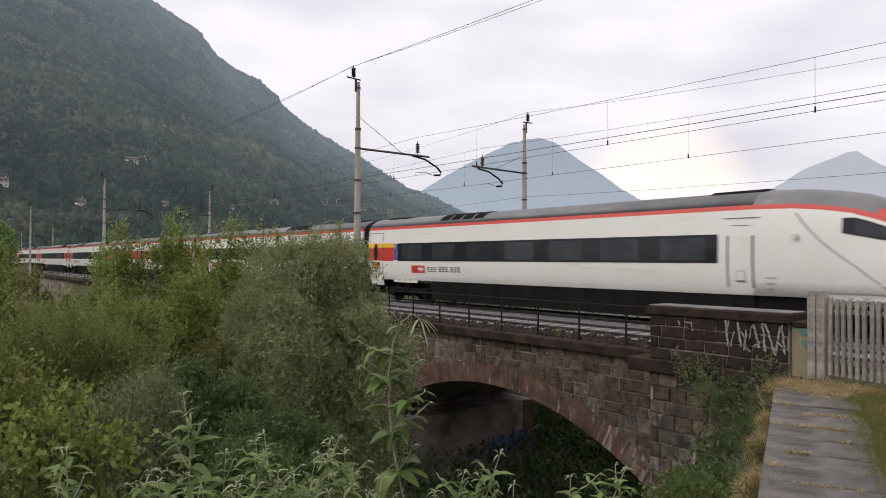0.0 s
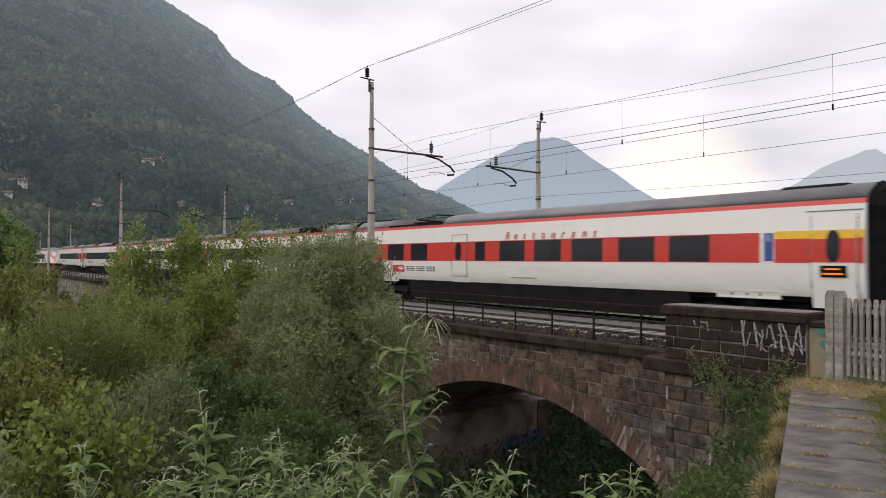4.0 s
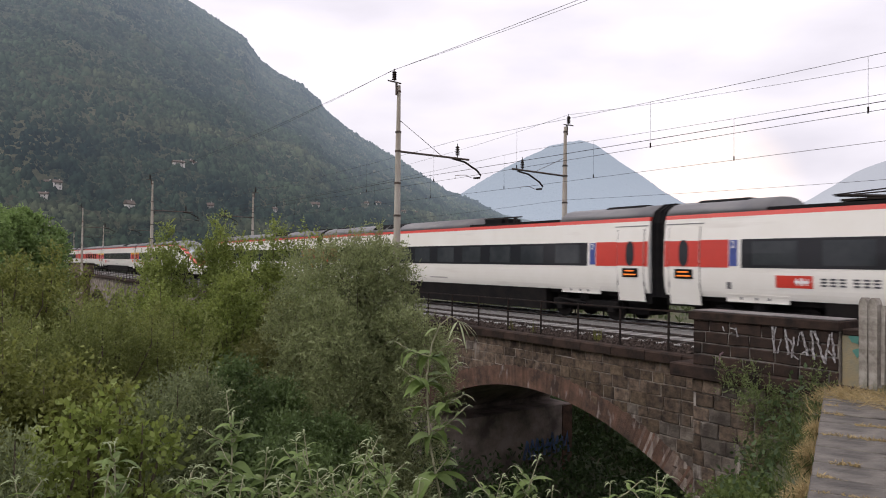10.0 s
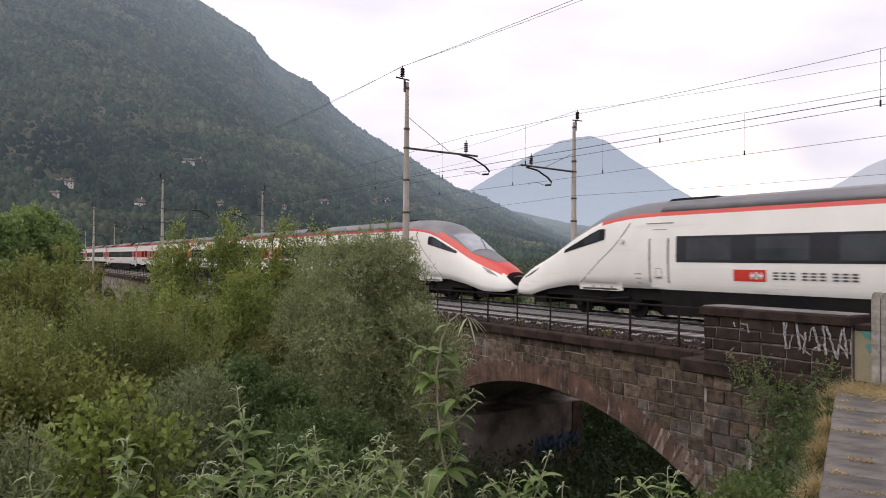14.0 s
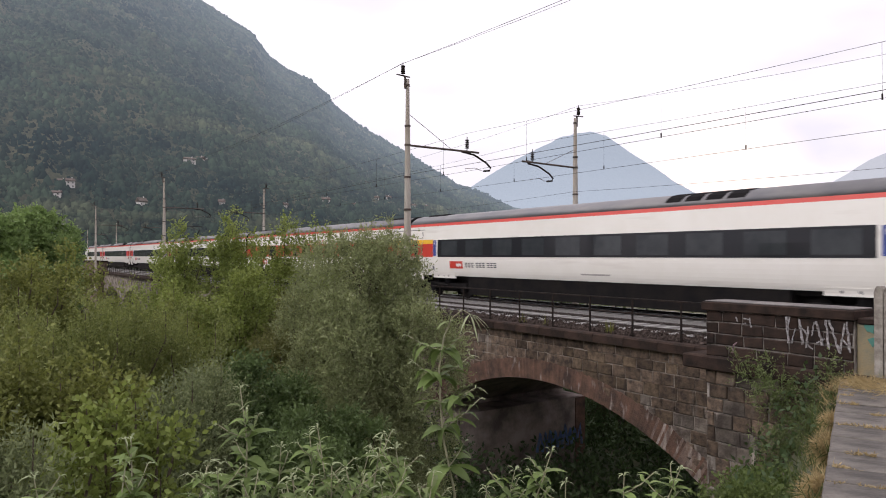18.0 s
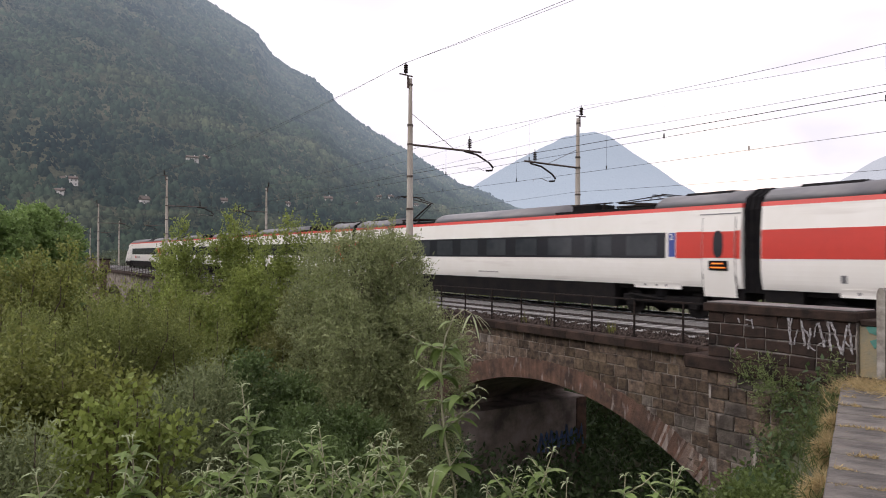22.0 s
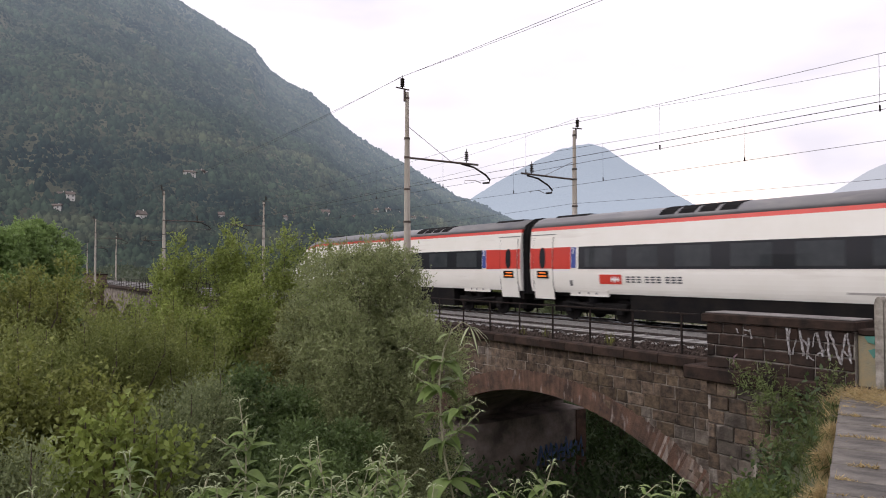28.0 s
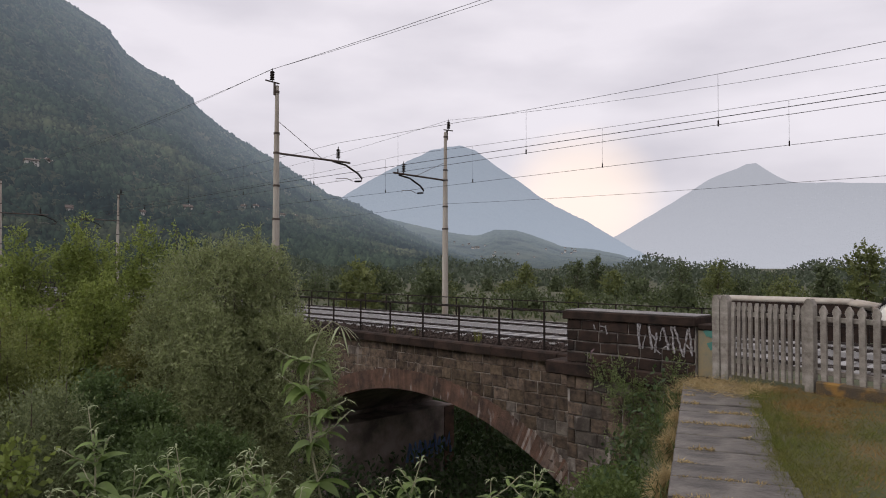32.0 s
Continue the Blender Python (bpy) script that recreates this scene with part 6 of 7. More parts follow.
    # foliage at the foot of the viaduct and under the arch
    for i, (x, y, z, w, n, sd) in enumerate(((-20.5, 13.6, -3.4, 1.9, 1200, 61), (-12.6, 12.6, -4.3, 1.5, 900, 62), (-17.0, 26.5, -3.0, 3.0, 1500, 63), (-24, 27.5, -2.4, 3.0, 1300, 64), (-11.5, 26, -3.6, 2.4, 1100, 65), (-15.5, 10.6, -4.2, 1.8, 1100, 66), (-11.2, 10.2, -3.4, 1.4, 900, 67), (-9.2, 11.6, -2.6, 1.2, 900, 68), (-14, 26.2, -1.0, 2.2, 2200, 69), (-19, 26.5, -0.8, 2.4, 2200, 70), (-24.5, 27, -0.6, 2.6, 2200, 701), (-30, 27, -0.6, 2.6, 2000, 702), (-10, 26.4, -1.0, 2.2, 2000, 703), (-19.5, 17.5, -5.6, 1.5, 900, 704), (-15, 18.5, -5.8, 1.5, 900, 705))):
        plant("undergrowth_bush", "dark green undergrowth below the arch", x, y, z, w, 3.4 if y < 24 else 6.5, L_DARK, n // 2, 9, 0.12, 0.07, sd, 0.5, 0.5, 9, category="shrub", group="undergrowth", slim=1.2, tri=True)
    # further trees along the viaduct
    for i, (x, y, z, w, h, n, sd) in enumerate(((-25, 8.2, 1.6, 1.6, 6.4, 1900, 71), (-30, 10.5, 0.6, 2.4, 7, 1700, 72), (-36, 9.0, 0.2, 2.4, 7, 1700, 73), (-28, 4.0, -0.6, 2.2, 6, 1600, 74), (-38, 4.0, -0.8, 2.8, 7, 1500, 75), (-48, 8.5, -1.0, 2.8, 6, 1300, 76), (-60, 9.5, -2.6, 3.0, 5, 1200, 77), (-50, 1.5, 0.4, 3.2, 7, 1300, 78), (-72, 10.5, -3.4, 3.2, 5, 1100, 79), (-24, -1.5, 1.6, 2.4, 6, 1500, 81), (-34, -3, 1.6, 3.0, 6, 1300, 82))):
        plant("riverside_tree", "green riverside tree along the viaduct", x, y, z, w, h, L_GREEN if i % 3 else L_OLIVE, n // 2, 9, 0.15, 0.1, sd, 0.6, 0.6, 14, slim=1.1, tri=True)
    for x, y, z, w, h, n, sd in ((-86, 5.4, 6.9, 4.2, 12, 26000, 91), (-80, 0.8, 6.4, 4.6, 12, 24000, 92), (-88, 8.2, 4.2, 2.0, 10, 13000, 93)):
        leafy("broad_tree", "dense mid-green broad-leaved tree beyond the bank", x, y, z, w, h, L_BROAD, n, 60, 1.25, 0.4, 0.3, sd, 0.2, 0.8, low=0.7, wisp=0.1)
    # beyond the line
    far = [(-47, 37, 3.0, 5, 9), (-41, 40, 2.4, 5, 8), (-53, 44, 2.6, 5, 8), (-67.8, 86.7, 2.9, 5, 9), (-61, 91, 3.6, 4.5, 10), (-60, 95, 4.4, 4, 11), (-51.4, 85.8, 2.2, 5, 9), (-46, 83, 1.6, 5, 8), (-52, 108, 3.8, 7, 11), (-46, 108, 3.6, 6, 11), (-44, 112, 1.4, 6, 8), (-36, 100, 1.2, 6, 8), (-16, 68, 4.6, 4.5, 11), (-12.5, 68, 5.2, 4.5, 12), (-21.7, 77, 2.8, 4, 9), (-30, 90, 1.3, 6, 8), (-70, 66, 1.4, 6, 8), (-76, 58, 1.6, 6, 8), (-60, 60, 1.6, 5, 8), (-90, 62, 1.6, 7, 8), (-140, 40, 2.6, 8, 9), (-150, 52, 3.0, 9, 10), (-125, 34, 1.8, 7, 8), (-8, 62, 3.4, 5, 9), (-2, 60, 4.2, 5, 10)]
    rr = random.Random(77)
    for k in range(30):
        a, d = radians(-60 + 54 * (k + rr.random() * 0.6) / 30), rr.uniform(75, 135)
        far.append((math.sin(a) * d, math.cos(a) * d, rr.uniform(-0.5, 0.9) * d / 100, rr.uniform(3.5, 6), rr.uniform(5, 7)))
    for i, (x, y, z, w, h) in enumerate(far):
        plant("valley_tree", "hazy green valley tree beyond the railway", x, y, z - 0.3, w * 0.5, h, L_FAR if i % 3 else L_FARL, 700, 8, 0.26, 0.2, 100 + i, 0.9, 0.7, 18, slim=1.1, group="valley trees", stems=2, tri=True)


def build_far_woods():
    """Low woods of the valley floor, past counting."""
    r = np.random.default_rng(17)
    n = 42000
    a = np.radians(r.uniform(-100, 20, n))
    d = r.uniform(150, 420, n)
    h = r.uniform(0, 1, n) ** 0.9 * (4.6 + 1.6 * np.sin(a * 23) + 1.2 * np.sin(a * 61))
    base = np.stack([np.sin(a) * d, np.cos(a) * d, -3 + h * 1.1 * (d / 240)], 1)
    keep = ~((base[:, 1] > 10) & (base[:, 1] < 30))
    base = base[keep]
    ob = leaves("valley_woods", None, base, r.normal(size=base.shape) + np.array([0, 0, 0.8]), 1.3, 0.95, L_HAZE, 0.1, 5)
    tagged(ob, "distant low woods on the valley floor", "woods", "", "stuff")


def build_scrub():
    """Low growth over the whole bank and valley floor, past counting."""
    r = np.random.default_rng(33)
    n = 75000
    x, y = r.uniform(-32, -2.5, n), r.uniform(-3, 44, n)
    k = np.array([edge_x(b) - a for a, b in zip(x, y)])
    k = (k > 0.3) & ((y < 15.5) | (y > 23.6) | ((x > -23.5) & (x < -11)))
    x, y = x[k], y[k]
    z = np.array([ground_z(a, b) for a, b in zip(x, y)]) + r.random(len(x)) ** 2 * 1.5
    base = np.stack([x, y, z], 1)
    far = np.clip(np.hypot(x, y) * 0.011, 0.05, 0.3)
    ob = leaves("bank_scrub", None, base, r.normal(size=base.shape) + np.array([0, 0, 0.5]), far, far * 0.45, L_DARK, 0.1, 34)
    tagged(ob, "dense dark scrub covering the bank", "scrub", "", "stuff")


def build_meadow():
    """Rough growth between the railway and the valley trees, past counting."""
    r = np.random.default_rng(44)
    n = 26000
    a, d = np.radians(r.uniform(-62, 8, n)), 27 + 75 * r.random(n) ** 1.4
    x, y = np.sin(a) * d * 1.1, np.cos(a) * d
    ok = y > 25.5
    x, y = x[ok], y[ok]
    z = np.array([ground_z(p, q) for p, q in zip(x, y)]) + r.random(len(x)) ** 2 * 1.6
    base = np.stack([x, y, z], 1)
    ob = leaves("meadow_scrub", None, base, r.normal(size=base.shape) + np.array([0, 0, 0.7]), 0.5, 0.28, L_MEADOW, 0.1, 45)
    tagged(ob, "rough green growth beyond the railway", "scrub", "", "stuff")


def butterfly_bush(path, seed, size=0.155, side=1.0, rise=0.9, gap=0.085, reach=0.14, face=None):
    """A thin stem through the points of path, whose uppermost rise metres bear pairs of arched leaves, side shoots and pale young tips; face: the heading about which all its leaf pairs open."""
    r = random.Random(seed)
    t = empty("butterfly_bush")
    tagged(t, "leafy butterfly-bush stem with pale young tips", "shrub", "butterfly bushes")
    big, mid = ([], [], []), ([], [], [])

    def put(to, p, d, l):
        to[0].append(p), to[1].append(d), to[2].append(l)

    def tuft(p, d, l, n):
        """Narrow young leaves that spring from one point."""
        verts, faces = [tuple(p)], []
        for i in range(n):
            a = i * 2.2 + r.uniform(-.5, .5)
            g = (d * 0.9 + Vector((math.cos(a), math.sin(a), r.uniform(-0.1, 0.4))) * (0.35 + 0.2 * i)).normalized()
            w = g.cross(Vector((0.3, 0.2, 1))).normalized()
            k, q = l * r.uniform(0.6, 1.25), len(verts)
            for u, b in ((0.35, 0.055), (0.7, 0.042), (1.0, 0.0)):
                c = Vector(p) + g * k * u - Vector((0, 0, 0.75 * k * u * u))
                verts += [tuple(c + w * k * b), tuple(c - w * k * b)] if b else [tuple(c)]
            faces += [(0, q, q + 1), (q, q + 2, q + 3, q + 1), (q + 2, q + 4, q + 3)]
        raw("shoot_tip", verts, faces, L_BUDTIP, t)

    def shoot(pts, gap, s, thick, deep):
        bm = tube(bmesh.new(), pts, thick, 6, 0.0022)
        part("stem", bm, L_STEM, t)
        P = [Vector(p) for p in pts]
        seg = [(b - a).length for a, b in zip(P, P[1:])]
        total = sum(seg)
        z, n = min(total, rise) if deep else total, 0
        while z > gap * 0.35:
            at, left = total - z, total - z
            for i, l in enumerate(seg):
                if left <= l or i == len(seg) - 1:
                    p, d = P[i].lerp(P[i + 1], min(1, left / l)), (P[i + 1] - P[i]).normalized()
                    break
                left -= l
            k = 1 - z / (min(total, rise) if deep else total)
            turn = n * 1.57 + r.uniform(-.35, .35) + seed if face is None else face + r.choice((-0.5, 0.5)) + r.uniform(-.2, .2)
            for sg in (0, math.pi):
                o = Vector((math.cos(turn + sg), math.sin(turn + sg), 0))
                l = s * (1.12 - (0.6 if face is None else 0.78) * k) * r.uniform(0.7, 1.15)
                put(big if k < 0.72 else mid, p, o + Vector((0, 0, (r.uniform(0.15, 0.55) if face is None else r.uniform(-0.5, 0.2)) + 0.3 * k)), l)
                if deep and 0.15 < k < 0.85 and r.random() < 0.75 * side:
                    q = p + o * r.uniform(0.3, 1.0) * reach + Vector((0, 0, r.uniform(0.04, 0.12) * (1 if face is None else 1.1)))
                    shoot([tuple(p), tuple(p.lerp(q, 0.6) + Vector((0, 0, -0.01))), tuple(q)], 0.05, s * 0.62, 0.003, False)
            z -= gap * r.uniform(0.75, 1.2)
            n += 1
        tuft(P[-1], (P[-1] - P[-2]).normalized(), s * 0.45, 6 if deep else 4)

    shoot(path, gap, size, 0.0065, True)
    for to, kinds in ((big, BLADES[:4]), (mid, BLADES[4:])):
        for p, d, l in zip(*to):
            d = Vector(d).normalized()
            s = Vector((0, 0, 1)).cross(d).normalized()
            m = Matrix.Translation(p) @ Matrix((d, s, d.cross(s))).transposed().to_4x4() @ Matrix.Rotation(r.uniform(-0.45, 0.45), 4, "X") @ Matrix.Diagonal((l, l if face is None else l * 1.55, l, 1))
            share("leaf", r.choice(kinds), t, m)


BLADES = []


def build_blades():
    """Arched lance-shaped leaves one metre long, to be scaled down: a few bends and widths."""
    for k, (bend, ratio) in enumerate(((0.75, 0.32), (1.05, 0.3), (1.35, 0.34), (0.5, 0.28), (0.8, 0.22), (1.2, 0.2))):
        verts, faces = [], []
        n = 7
        for i in range(n + 1):
            u = i / n
            w = ratio * 0.5 * (math.sin(math.pi * min(1.0, 0.1 + u * 0.9)) ** 0.75) * (1.0 - 0.25 * u)
            a = bend * u * 1.5
            x, z = u * (1 - 0.22 * bend * u), 0.22 * math.sin(a * 0.5) - bend * 0.62 * u * u
            verts += [(x, w, z + w * 0.3), (x, 0, z), (x, -w, z + w * 0.3)]
        for i in range(n):
            b = i * 3
            faces += [(b, b + 1, b + 4, b + 3), (b + 1, b + 2, b + 5, b + 4)]
        me = bpy.data.meshes.new("leaf")
        me.from_pydata(verts, [], faces)
        me.materials.append(L_BUDBIG if k < 4 else L_BUDMID)
        me.polygons.foreach_set("use_smooth", [True] * len(faces))
        BLADES.append(me)


def build_butterfly_bushes():
    build_blades()
    def rooted(x, y, *rest):
        return [(x - 0.1, y - 0.06, ground_z(x, y) - 0.05), *rest]
    butterfly_bush(rooted(-2.6, 1.84, (-2.61, 1.85, 0.7), (-2.61, 1.85, 1.02), (-2.64, 1.81, 1.26), (-2.65, 1.8, 1.41), (-2.65, 1.79, 1.59), (-2.64, 1.81, 1.74), (-2.62, 1.84, 1.83), (-2.59, 1.88, 1.87), (-2.57, 1.91, 1.85)), 200, 0.2, 0.9, 0.98, 0.15, 0.19, math.atan2(0.82, 0.575))
    # where each further stem leans from and where its head is
    rows = ((-3.13, 1.04, -3.13, 1.04, 1.5), (-3.05, 0.53, -3.05, 0.55, 1.36), (-2.96, 0.49, -2.97, 0.45, 1.28), (-2.97, 1.43, -3.03, 1.31, 1.3), (-2.91, 1.56, -2.89, 1.59, 1.25),
            (-2.96, 1.68, -2.93, 1.72, 1.25), (-2.76, 1.63, -2.74, 1.66, 1.24), (-2.63, 1.64, -2.68, 1.55, 1.22), (-2.57, 2.22, -2.48, 2.32, 1.17), (-2.18, 2.47, -2.16, 2.49, 1.1),
            (-2.19, 2.73, -2.15, 2.76, 1.08), (-2.58, 2.06, -2.54, 2.11, 1.08), (-3.17, 1.23, -3.19, 1.19, 1.2), (-2.76, 1.17, -2.77, 1.14, 1.2), (-2.82, 1.29, -2.8, 1.33, 1.18), (-2.67, 1.38, -2.67, 1.37, 1.19),
            (-2.53, 1.61, -2.52, 1.63, 1.15), (-3.1, 0.81, -3.1, 0.79, 1.22), (-2.97, 0.88, -2.97, 0.87, 1.2), (-3.21, 1.4, -3.2, 1.41, 1.22), (-2.85, 1.05, -2.87, 1.02, 1.14), (-2.6, 1.5, -2.58, 1.46, 1.13),
            (-2.9, 1.2, -2.92, 1.17, 1.12), (-2.45, 1.85, -2.43, 1.88, 1.06), (-2.4, 2.3, -2.36, 2.33, 1.04), (-3.1, 0.25, -3.12, 0.22, 1.25), (-3.0, 1.55, -3.02, 1.52, 1.16))
    lean = random.Random(66)
    for i, (x, y, hx, hy, hz) in enumerate(rows):
        butterfly_bush(rooted(x, y, (x, y, hz - 0.5), ((x + hx) / 2 + 0.015, (y + hy) / 2, hz - 0.22), (hx + lean.uniform(-0.06, 0.06), hy + lean.uniform(-0.08, 0.08), hz)), 201 + i, 0.18 if i < 20 else 0.16, 0.9, 0.5)


def build_ivy():
    t = empty("ivy")
    tagged(t, "dark ivy and brambles climbing the stone pier", "climber")
    clumps = [(-7.45, 13.75, -0.9, 0.34, 0.2, 0.26), (-6.75, 13.6, -0.45, 0.26, 0.2, 0.36), (-7.2, 13.55, -1.4, 0.34, 0.25, 0.36), (-7.5, 13.7, -1.95, 0.28, 0.15, 0.3), (-6.6, 12.9, -1.2, 0.45, 0.4, 0.5), (-7.1, 13.1, -1.8, 0.5, 0.35, 0.45), (-6.35, 13.2, -0.55, 0.2, 0.3, 0.25)]
    crown("ivy_leaves", t, clumps, 800, 8, 0.055, 0.036, L_IVY, 301, 0.45, 0.34)
    w = empty("wall_shrub")
    tagged(w, "wild shrub with a faded flower spike rooted in the pier wall", "shrub")
    crown("crown", w, [(-8.7, 13.75, -0.25, 0.1, 0.12, 0.3), (-8.3, 13.75, -0.5, 0.3, 0.15, 0.2), (-8.05, 13.75, -0.2, 0.08, 0.1, 0.22), (-7.8, 13.7, -0.65, 0.28, 0.15, 0.25), (-8.0, 13.7, -0.95, 0.3, 0.15, 0.2), (-6.65, 13.55, -0.02, 0.12, 0.15, 0.2), (-7.8, 13.65, -1.75, 0.35, 0.15, 0.25)], 270, 8, 0.09, 0.024, L_BUDMID, 303, 0.75, 0.34)
    part("flower_spike", T([(-8.78, 13.65, 0.02), (-8.75, 13.63, 0.18), (-8.67, 13.62, 0.25)], 0.03, 6, 0.012), mat("faded_lilac_flower", (0.3, 0.2, 0.24), 0.9, alt=(0.2, 0.13, 0.14), scale=20), w, "faded lilac flower spike")
    u = empty("bank_bush")
    tagged(u, "green shrub at the foot of the pier", "shrub")
    crown("crown", u, [(-6.0, 10.2, -1.75, 0.5, 0.7, 0.35), (-5.6, 9.2, -1.65, 0.45, 0.7, 0.35), (-6.6, 11.0, -2.1, 0.45, 0.6, 0.4), (-5.0, 8.0, -1.25, 0.4, 0.7, 0.4)], 2600, 8, 0.055, 0.038, L_WEEDB, 302, 0.6, 0.3)
    rr = np.random.default_rng(3)
    b = np.array([(-6.0, 10.2, -1.65), (-5.6, 9.2, -1.55), (-6.5, 11.0, -1.85), (-5.0, 8.0, -1.35)])[rr.integers(0, 4, 1500)] + rr.normal(size=(1500, 3)) * np.array([0.3, 0.35, 0.22])
    leaves("inner_leaves", u, b, rr.normal(size=(1500, 3)), 0.09, 0.06, L_WEEDB, 0.1, 3)


def tufts(name, label, pts, blades, h, material, seed, spread=0.12, lean=0.35, wide=0.012):
    r = np.random.default_rng(seed)
    n = len(pts) * blades
    base = np.repeat(np.array(pts, float), blades, 0) + r.normal(size=(n, 3)) * np.array([spread, spread, 0])
    ax = r.normal(size=(n, 3)) * np.array([lean, lean, 0.15]) + np.array([0, 0, 1])
    ob = leaves(name, None, base, ax, h * r.uniform(0.4, 1.2, n), wide, material, 0.1, seed)
    return tagged(ob, label, "grass", "", "stuff")


def build_grass():
    r = random.Random(8)
    pts = []
    for yc in (4.6, 10.6, 12.2):
        for k in range(4):
            y = yc + r.gauss(0, 0.2)
            pts.append((edge_x(y) - 0.1 + r.gauss(0, 0.07), y, -0.22 + r.uniform(-0.15, 0.08)))
    tufts("straw_tufts", "dry straw-coloured grass hanging over the path edge", pts, 22, 0.24, G_STRAW, 401, 0.08, 0.8)
    q = np.random.default_rng(12)
    base, ax, ln = [], [], []
    for yc, s in ((9.0, 0.72), (7.35, 0.72), (10.3, 0.45), (5.6, 0.4)):
        d = unit(q, 2400)
        d[:, 0] = -abs(d[:, 0]) * 0.9 + 0.25
        d[:, 2] = d[:, 2] * 0.9 - 0.1
        base.append(np.array([edge_x(yc) - 0.02, yc, -0.34]) + d * np.array([0.5, 0.75, 0.5]) * s * q.uniform(0.1, 0.7, (2400, 1)))
        ax.append(d * 0.7 + q.normal(size=(2400, 3)) * 0.55 + np.array([-0.15, 0, -0.35]))
        ln.append(q.uniform(0.1, 0.24, 2400))
    tagged(leaves("straw_tussock", None, np.concatenate(base), np.concatenate(ax), np.concatenate(ln), 0.0075, G_STRAW, 0.1, 408), "rounded tussocks of dead straw hanging over the path edge", "grass", "", "stuff")
    pts = [(edge_x(y) - 0.12 + r.uniform(-0.2, 0.05), y, -0.35) for y in np.arange(3.0, 12.5, 0.25)]
    tufts("edge_grass", "green grass along the path edge", pts, 24, 0.24, G_WEED, 402, 0.12, 0.7)
    green, dry = [], []
    for i in range(1100):
        y = 13.3 * r.random() ** 0.8
        u = 4.8 * r.random() ** 1.3
        x = edge_x(y) + 1.25 + u
        k = noise.noise(Vector((x * 0.75, y * 0.75, 3.1))) + 0.22 * (u - 1.5) + 0.1 * (y - 8.5)
        (dry if k > 0.22 else green).append((x, y, -0.09))
    tufts("lawn_grass", "short patchy lawn grass", green, 60, 0.12, G_GREEN, 403, 0.17, 1.1, 0.0065)
    tufts("dry_lawn_grass", "withered orange-brown patches in the lawn", dry, 60, 0.1, G_DRY, 404, 0.17, 1.5, 0.0065)
    pts = [(edge_x(y) + 1.17 + abs(r.gauss(0, 0.09)), y, -0.09) for y in np.arange(2.5, 13.0, 0.055)]
    tufts("path_edge_grass", "green grass creeping over the path edge", pts, 34, 0.1, G_GREEN, 409, 0.07, 0.9, 0.007)
    pts = [(-5.75 + r.uniform(-0.1, 1.1), 12.35 + r.uniform(-0.7, 0.6), -0.06) for _ in range(42)]
    tufts("straw_patch", "flattened straw by the gate", pts, 46, 0.24, G_STRAW, 406, 0.13, 3.0, 0.008)
    pts = [(-14.3, 15.95, -0.24), (-14.5, 16.0, -0.24), (-14.4, 16.1, -0.24), (-18.3, 15.95, -0.24), (-17.2, 16.0, -0.24)]
    tufts("deck_weed", "weeds growing on the viaduct edge", pts, 16, 0.42, G_GREEN, 407, 0.08, 0.15)


def build_stones():
    """Loose ballast along the edge."""
    r = np.random.default_rng(5)
    verts, faces = [], []
    n = 4200
    for i in range(n):
        x, y = -8 - abs(r.normal()) * 8, r.uniform(15.98, 16.52)
        z = -0.22 + 0.11 * min(1.0, max(0.0, (y - 16.1) / 0.26))
        s = r.uniform(0.03, 0.07)
        k = len(verts)
        m = r.normal(size=(6, 3)) * 0.25
        for d, j in zip(((1, 0, 0), (-1, 0, 0), (0, 1, 0), (0, -1, 0), (0, 0, 1), (0, 0, -1)), m):
            verts.append((x + (d[0] + j[0]) * s, y + (d[1] + j[1]) * s, z + (d[2] + j[2]) * s))
        faces += [(k + a, k + b, k + c) for a, b, c in ((0, 2, 4), (2, 1, 4), (1, 3, 4), (3, 0, 4), (2, 0, 5), (1, 2, 5), (3, 1, 5), (0, 3, 5))]
    tagged(raw("loose_ballast", verts, faces, BALSTONE), "loose grey and brown ballast stones", "ballast", "", "stuff")


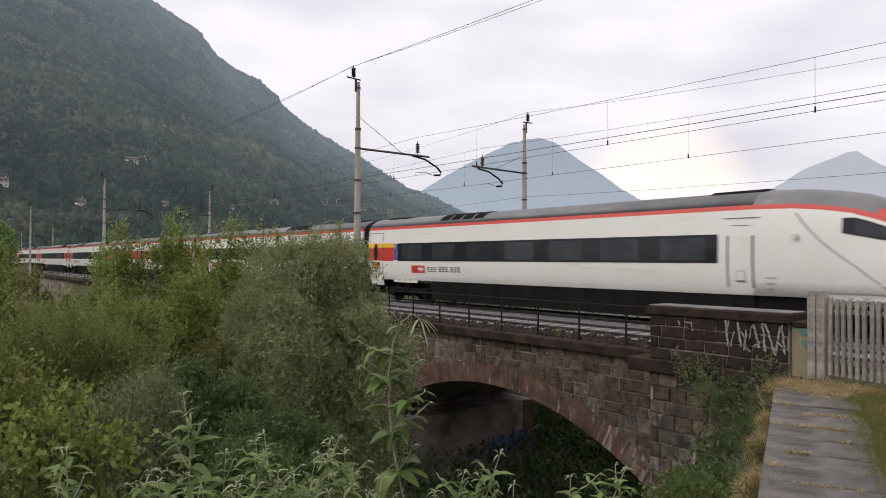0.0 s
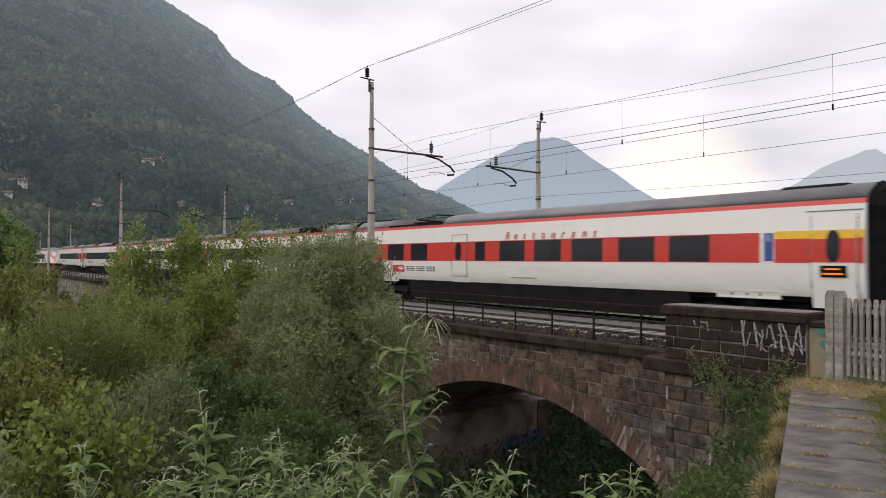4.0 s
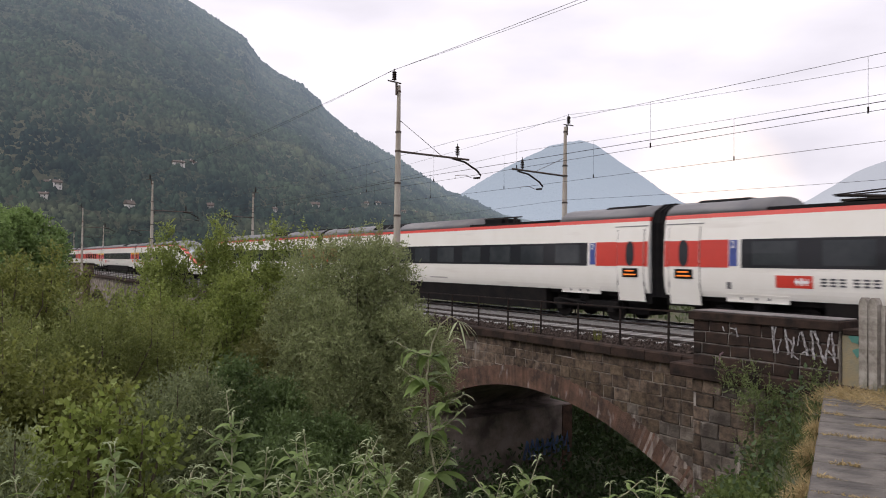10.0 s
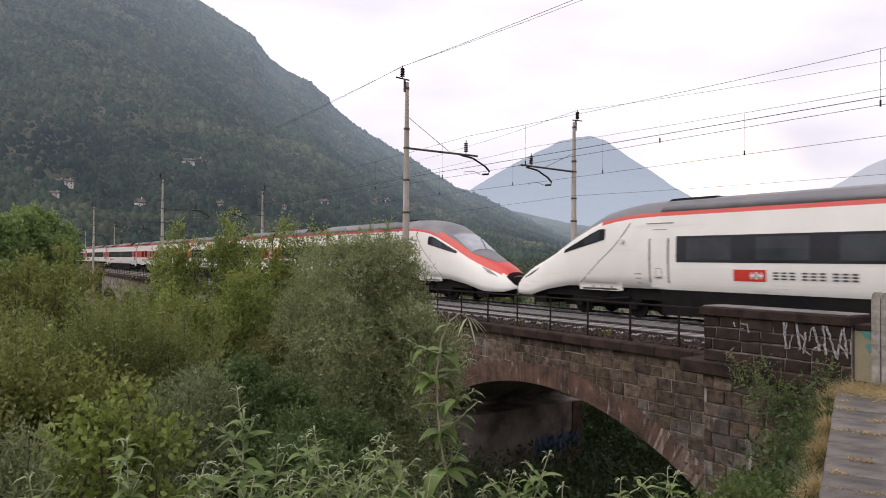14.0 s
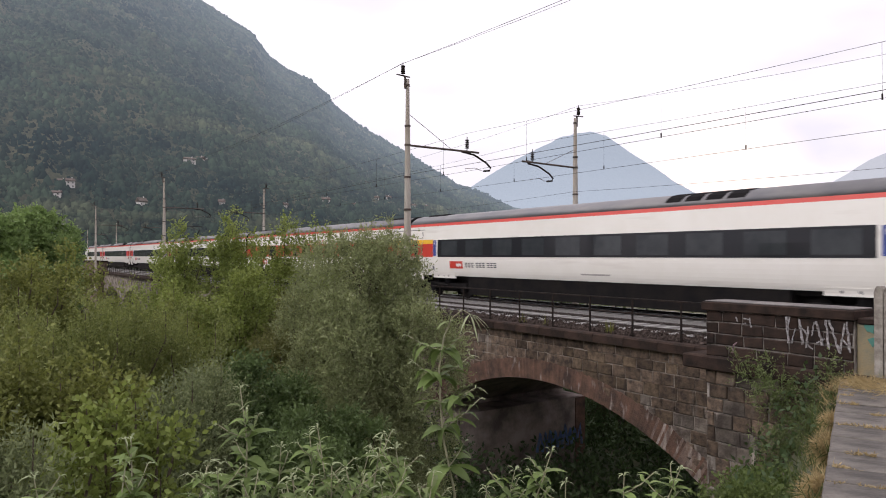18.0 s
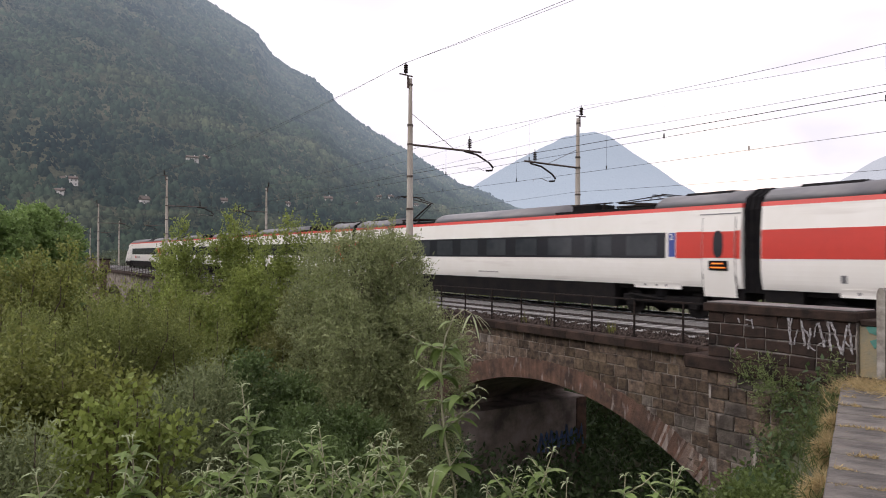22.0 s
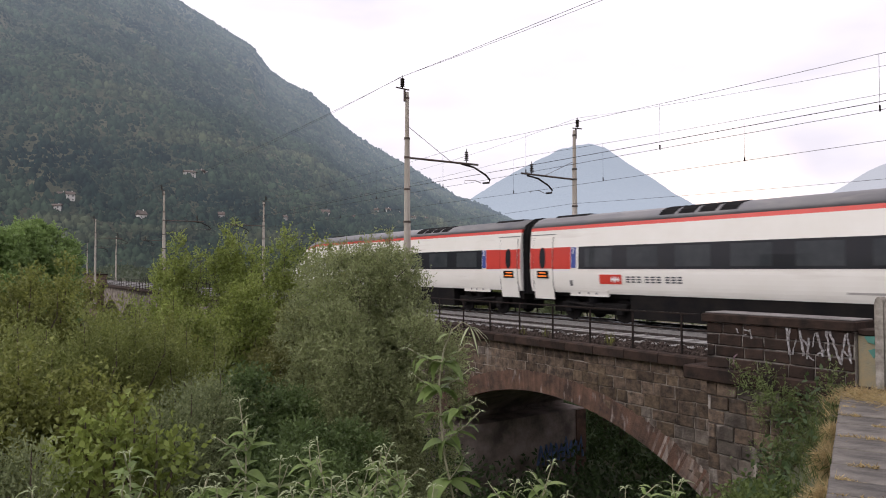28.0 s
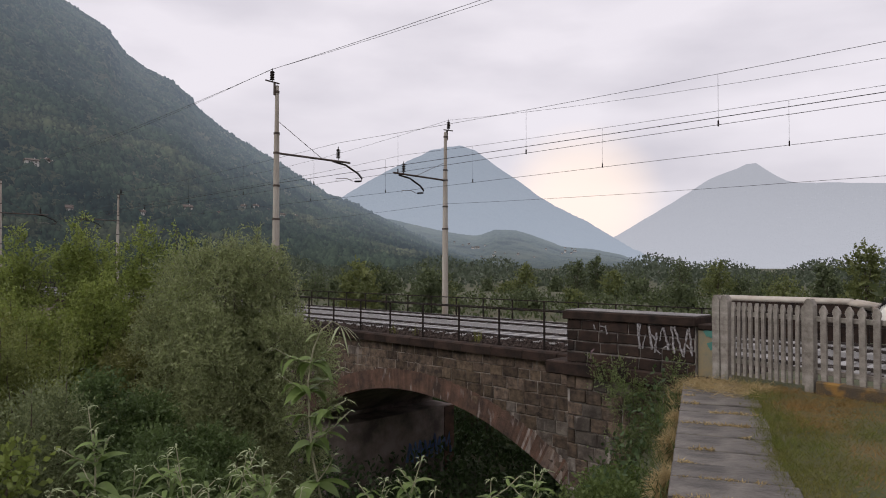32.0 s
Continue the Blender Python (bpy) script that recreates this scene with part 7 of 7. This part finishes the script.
def build_hillside_woods():
    """Tree crowns all over the near mountainside, past counting."""
    a0, a1, nu, m, verts = SLOPES["mountain_left"]
    r = np.random.default_rng(71)
    V = np.array([tuple(v) for v in verts]).reshape(nu, m, 3)
    n = 62000
    i, j = r.uniform(110, nu - 3, n), (m - 2) * r.random(n) ** 1.5
    bare = np.array([noise.noise(Vector((p * 0.11, q * 0.085, 9))) + 0.5 * noise.noise(Vector((p * 0.3, q * 0.3, 3))) for p, q in zip(i, j)])
    for p, q, wp, wq, up in ((277, 128, 16, 15, 0.8), (212, 14, 14, 4, 0.6), (326, 20, 16, 3, 0.5), (250, 24, 10, 3, 0.4)):     # crags below the crest, meadows by the hamlets
        bare += up * np.exp(-((i - p) / wp) ** 2 - ((j - q) / wq) ** 2)
    keep = bare < 0.4 + 0.8 * r.random(n)
    i, j = i[keep], j[keep]
    n = len(i)
    i0, j0 = i.astype(int), j.astype(int)
    fi, fj = (i - i0)[:, None], (j - j0)[:, None]
    c = V[i0, j0] * (1 - fi) * (1 - fj) + V[i0 + 1, j0] * fi * (1 - fj) + V[i0, j0 + 1] * (1 - fi) * fj + V[i0 + 1, j0 + 1] * fi * fj
    big = np.array([0.85 + 0.7 * noise.noise(Vector((p * 0.4, q * 0.35, 1))) for p, q in zip(i, j)])
    s = (1.5 + 3.2 * r.random(n) ** 2)[:, None, None] * (0.85 + j[:, None, None] / m * 0.15) * big[:, None, None]
    base = np.array([(math.cos(k * 1.2566), math.sin(k * 1.2566), -0.5) for k in range(5)] + [(0.62 * math.cos(k * 2.094 + 0.6), 0.62 * math.sin(k * 2.094 + 0.6), 0.55) for k in range(3)] + [(0, 0, 0.95)])
    v = c[:, None, :] + (base[None] * (1 + r.normal(size=(n, 9, 1)) * 0.22)) * s * np.array([1, 1, 1.2])
    tri = [(0, 1, 5), (1, 2, 6), (2, 3, 6), (3, 4, 7), (4, 0, 5), (5, 1, 6), (6, 3, 7), (7, 4, 5), (5, 6, 8), (6, 7, 8), (7, 5, 8)]
    f = (np.array(tri)[None] + (np.arange(n) * 9)[:, None, None]).reshape(-1, 3)
    me = bpy.data.meshes.new("hillside_woods")
    me.vertices.add(n * 9)
    me.vertices.foreach_set("co", v.astype(np.float32).ravel())
    me.loops.add(len(f) * 3)
    me.loops.foreach_set("vertex_index", f.astype(np.int32).ravel())
    me.polygons.add(len(f))
    me.polygons.foreach_set("loop_start", np.arange(len(f), dtype=np.int32) * 3)
    me.update(calc_edges=True)
    me.polygons.foreach_set("use_smooth", [True] * len(f))
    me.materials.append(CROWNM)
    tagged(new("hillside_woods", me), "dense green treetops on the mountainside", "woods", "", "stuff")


def house(slope, az, el, w, h, roof, turn=12, rows=2):
    """w and h are the front's width and the eaves' height."""
    r = (on_slope(slope, az, el) or 1500) - 2.5
    a = radians(az)
    t = empty("house", pose(math.sin(a) * r, math.cos(a) * r, EYE[2] + r * math.tan(radians(el)), 0, 0, -az + turn))
    tagged(t, "small pale house with a tiled roof on the wooded slope", "house", "hillside houses")
    w, h = w * 0.66, h * 0.95
    d = w * 0.34
    part("wall", B(-w / 2, w / 2, -d, d, -h * 0.55, h * 0.5), HOUSEW, t)
    part("roof", PR([(-d - 0.5, h * 0.42), (-d - 0.5, h * 0.5), (0, h * 0.86), (d + 0.5, h * 0.5), (d + 0.5, h * 0.42)], "x", -w * 0.55, w * 0.55), roof, t)
    part("chimney", B(w * 0.2, w * 0.26, -0.3, 0.3, h * 0.6, h * 0.98), HOUSEW, t)
    n = max(2, int(w / 4))
    for i in range(n):
        for k in range(rows):
            x, z = -w / 2 + w * (i + 0.5) / n, h * (0.22 - 0.5 * k)
            part("window", B(x - 0.35, x + 0.35, -d - 0.05, -d + 0.1, z - 0.5, z + 0.5), HOUSEG, t)


def build_houses():
    for i, (az, el, w, h) in enumerate(((-75.95, 7.35, 13, 4.5), (-75.2, 7.42, 11, 5), (-74.75, 7.35, 8, 4), (-84.76, 5.3, 7, 4), (-84.2, 5.25, 8, 5), (-85.05, 4.4, 9, 4), (-79.38, 3.78, 9, 7.5), (-73.54, 3.98, 7, 6), (-65.37, 4.38, 11, 6), (-61.14, 4.7, 7, 4.5), (-60.25, 4.74, 10, 4.5), (-57.14, 3.98, 9, 4.5), (-58.08, 4.1, 7, 4), (-61.71, 5.42, 5, 3.5), (-68.6, 4.0, 6, 4), (-59.3, 4.45, 6, 4), (-63.0, 4.1, 5, 4), (-55.9, 3.9, 7, 4))):
        house("mountain_left", az, el, w, h, HOUSER if i % 3 else HOUSEB, (14, -20, 35, 5)[i % 4])
    rr = random.Random(6)
    for i in range(34):
        k = i % 3
        az, el = ((-41.9, -34.5, -40.2)[k] + rr.gauss(0, (0.9, 0.5, 1.3)[k]), (1.7, 1.45, 0.85)[k] + rr.gauss(0, 0.2))
        house("foothill", az, max(0.35, el), rr.uniform(5, 9), rr.uniform(3.5, 5.5), HOUSEB if i % 2 else HOUSER, rr.uniform(-40, 40), 1)


build_houses()
build_hillside_woods()
build_far_woods()
build_trees()
build_scrub()
build_meadow()
build_butterfly_bushes()
build_ivy()
build_grass()
build_stones()
build_path()
build_fence()
build_masonry()
motions()
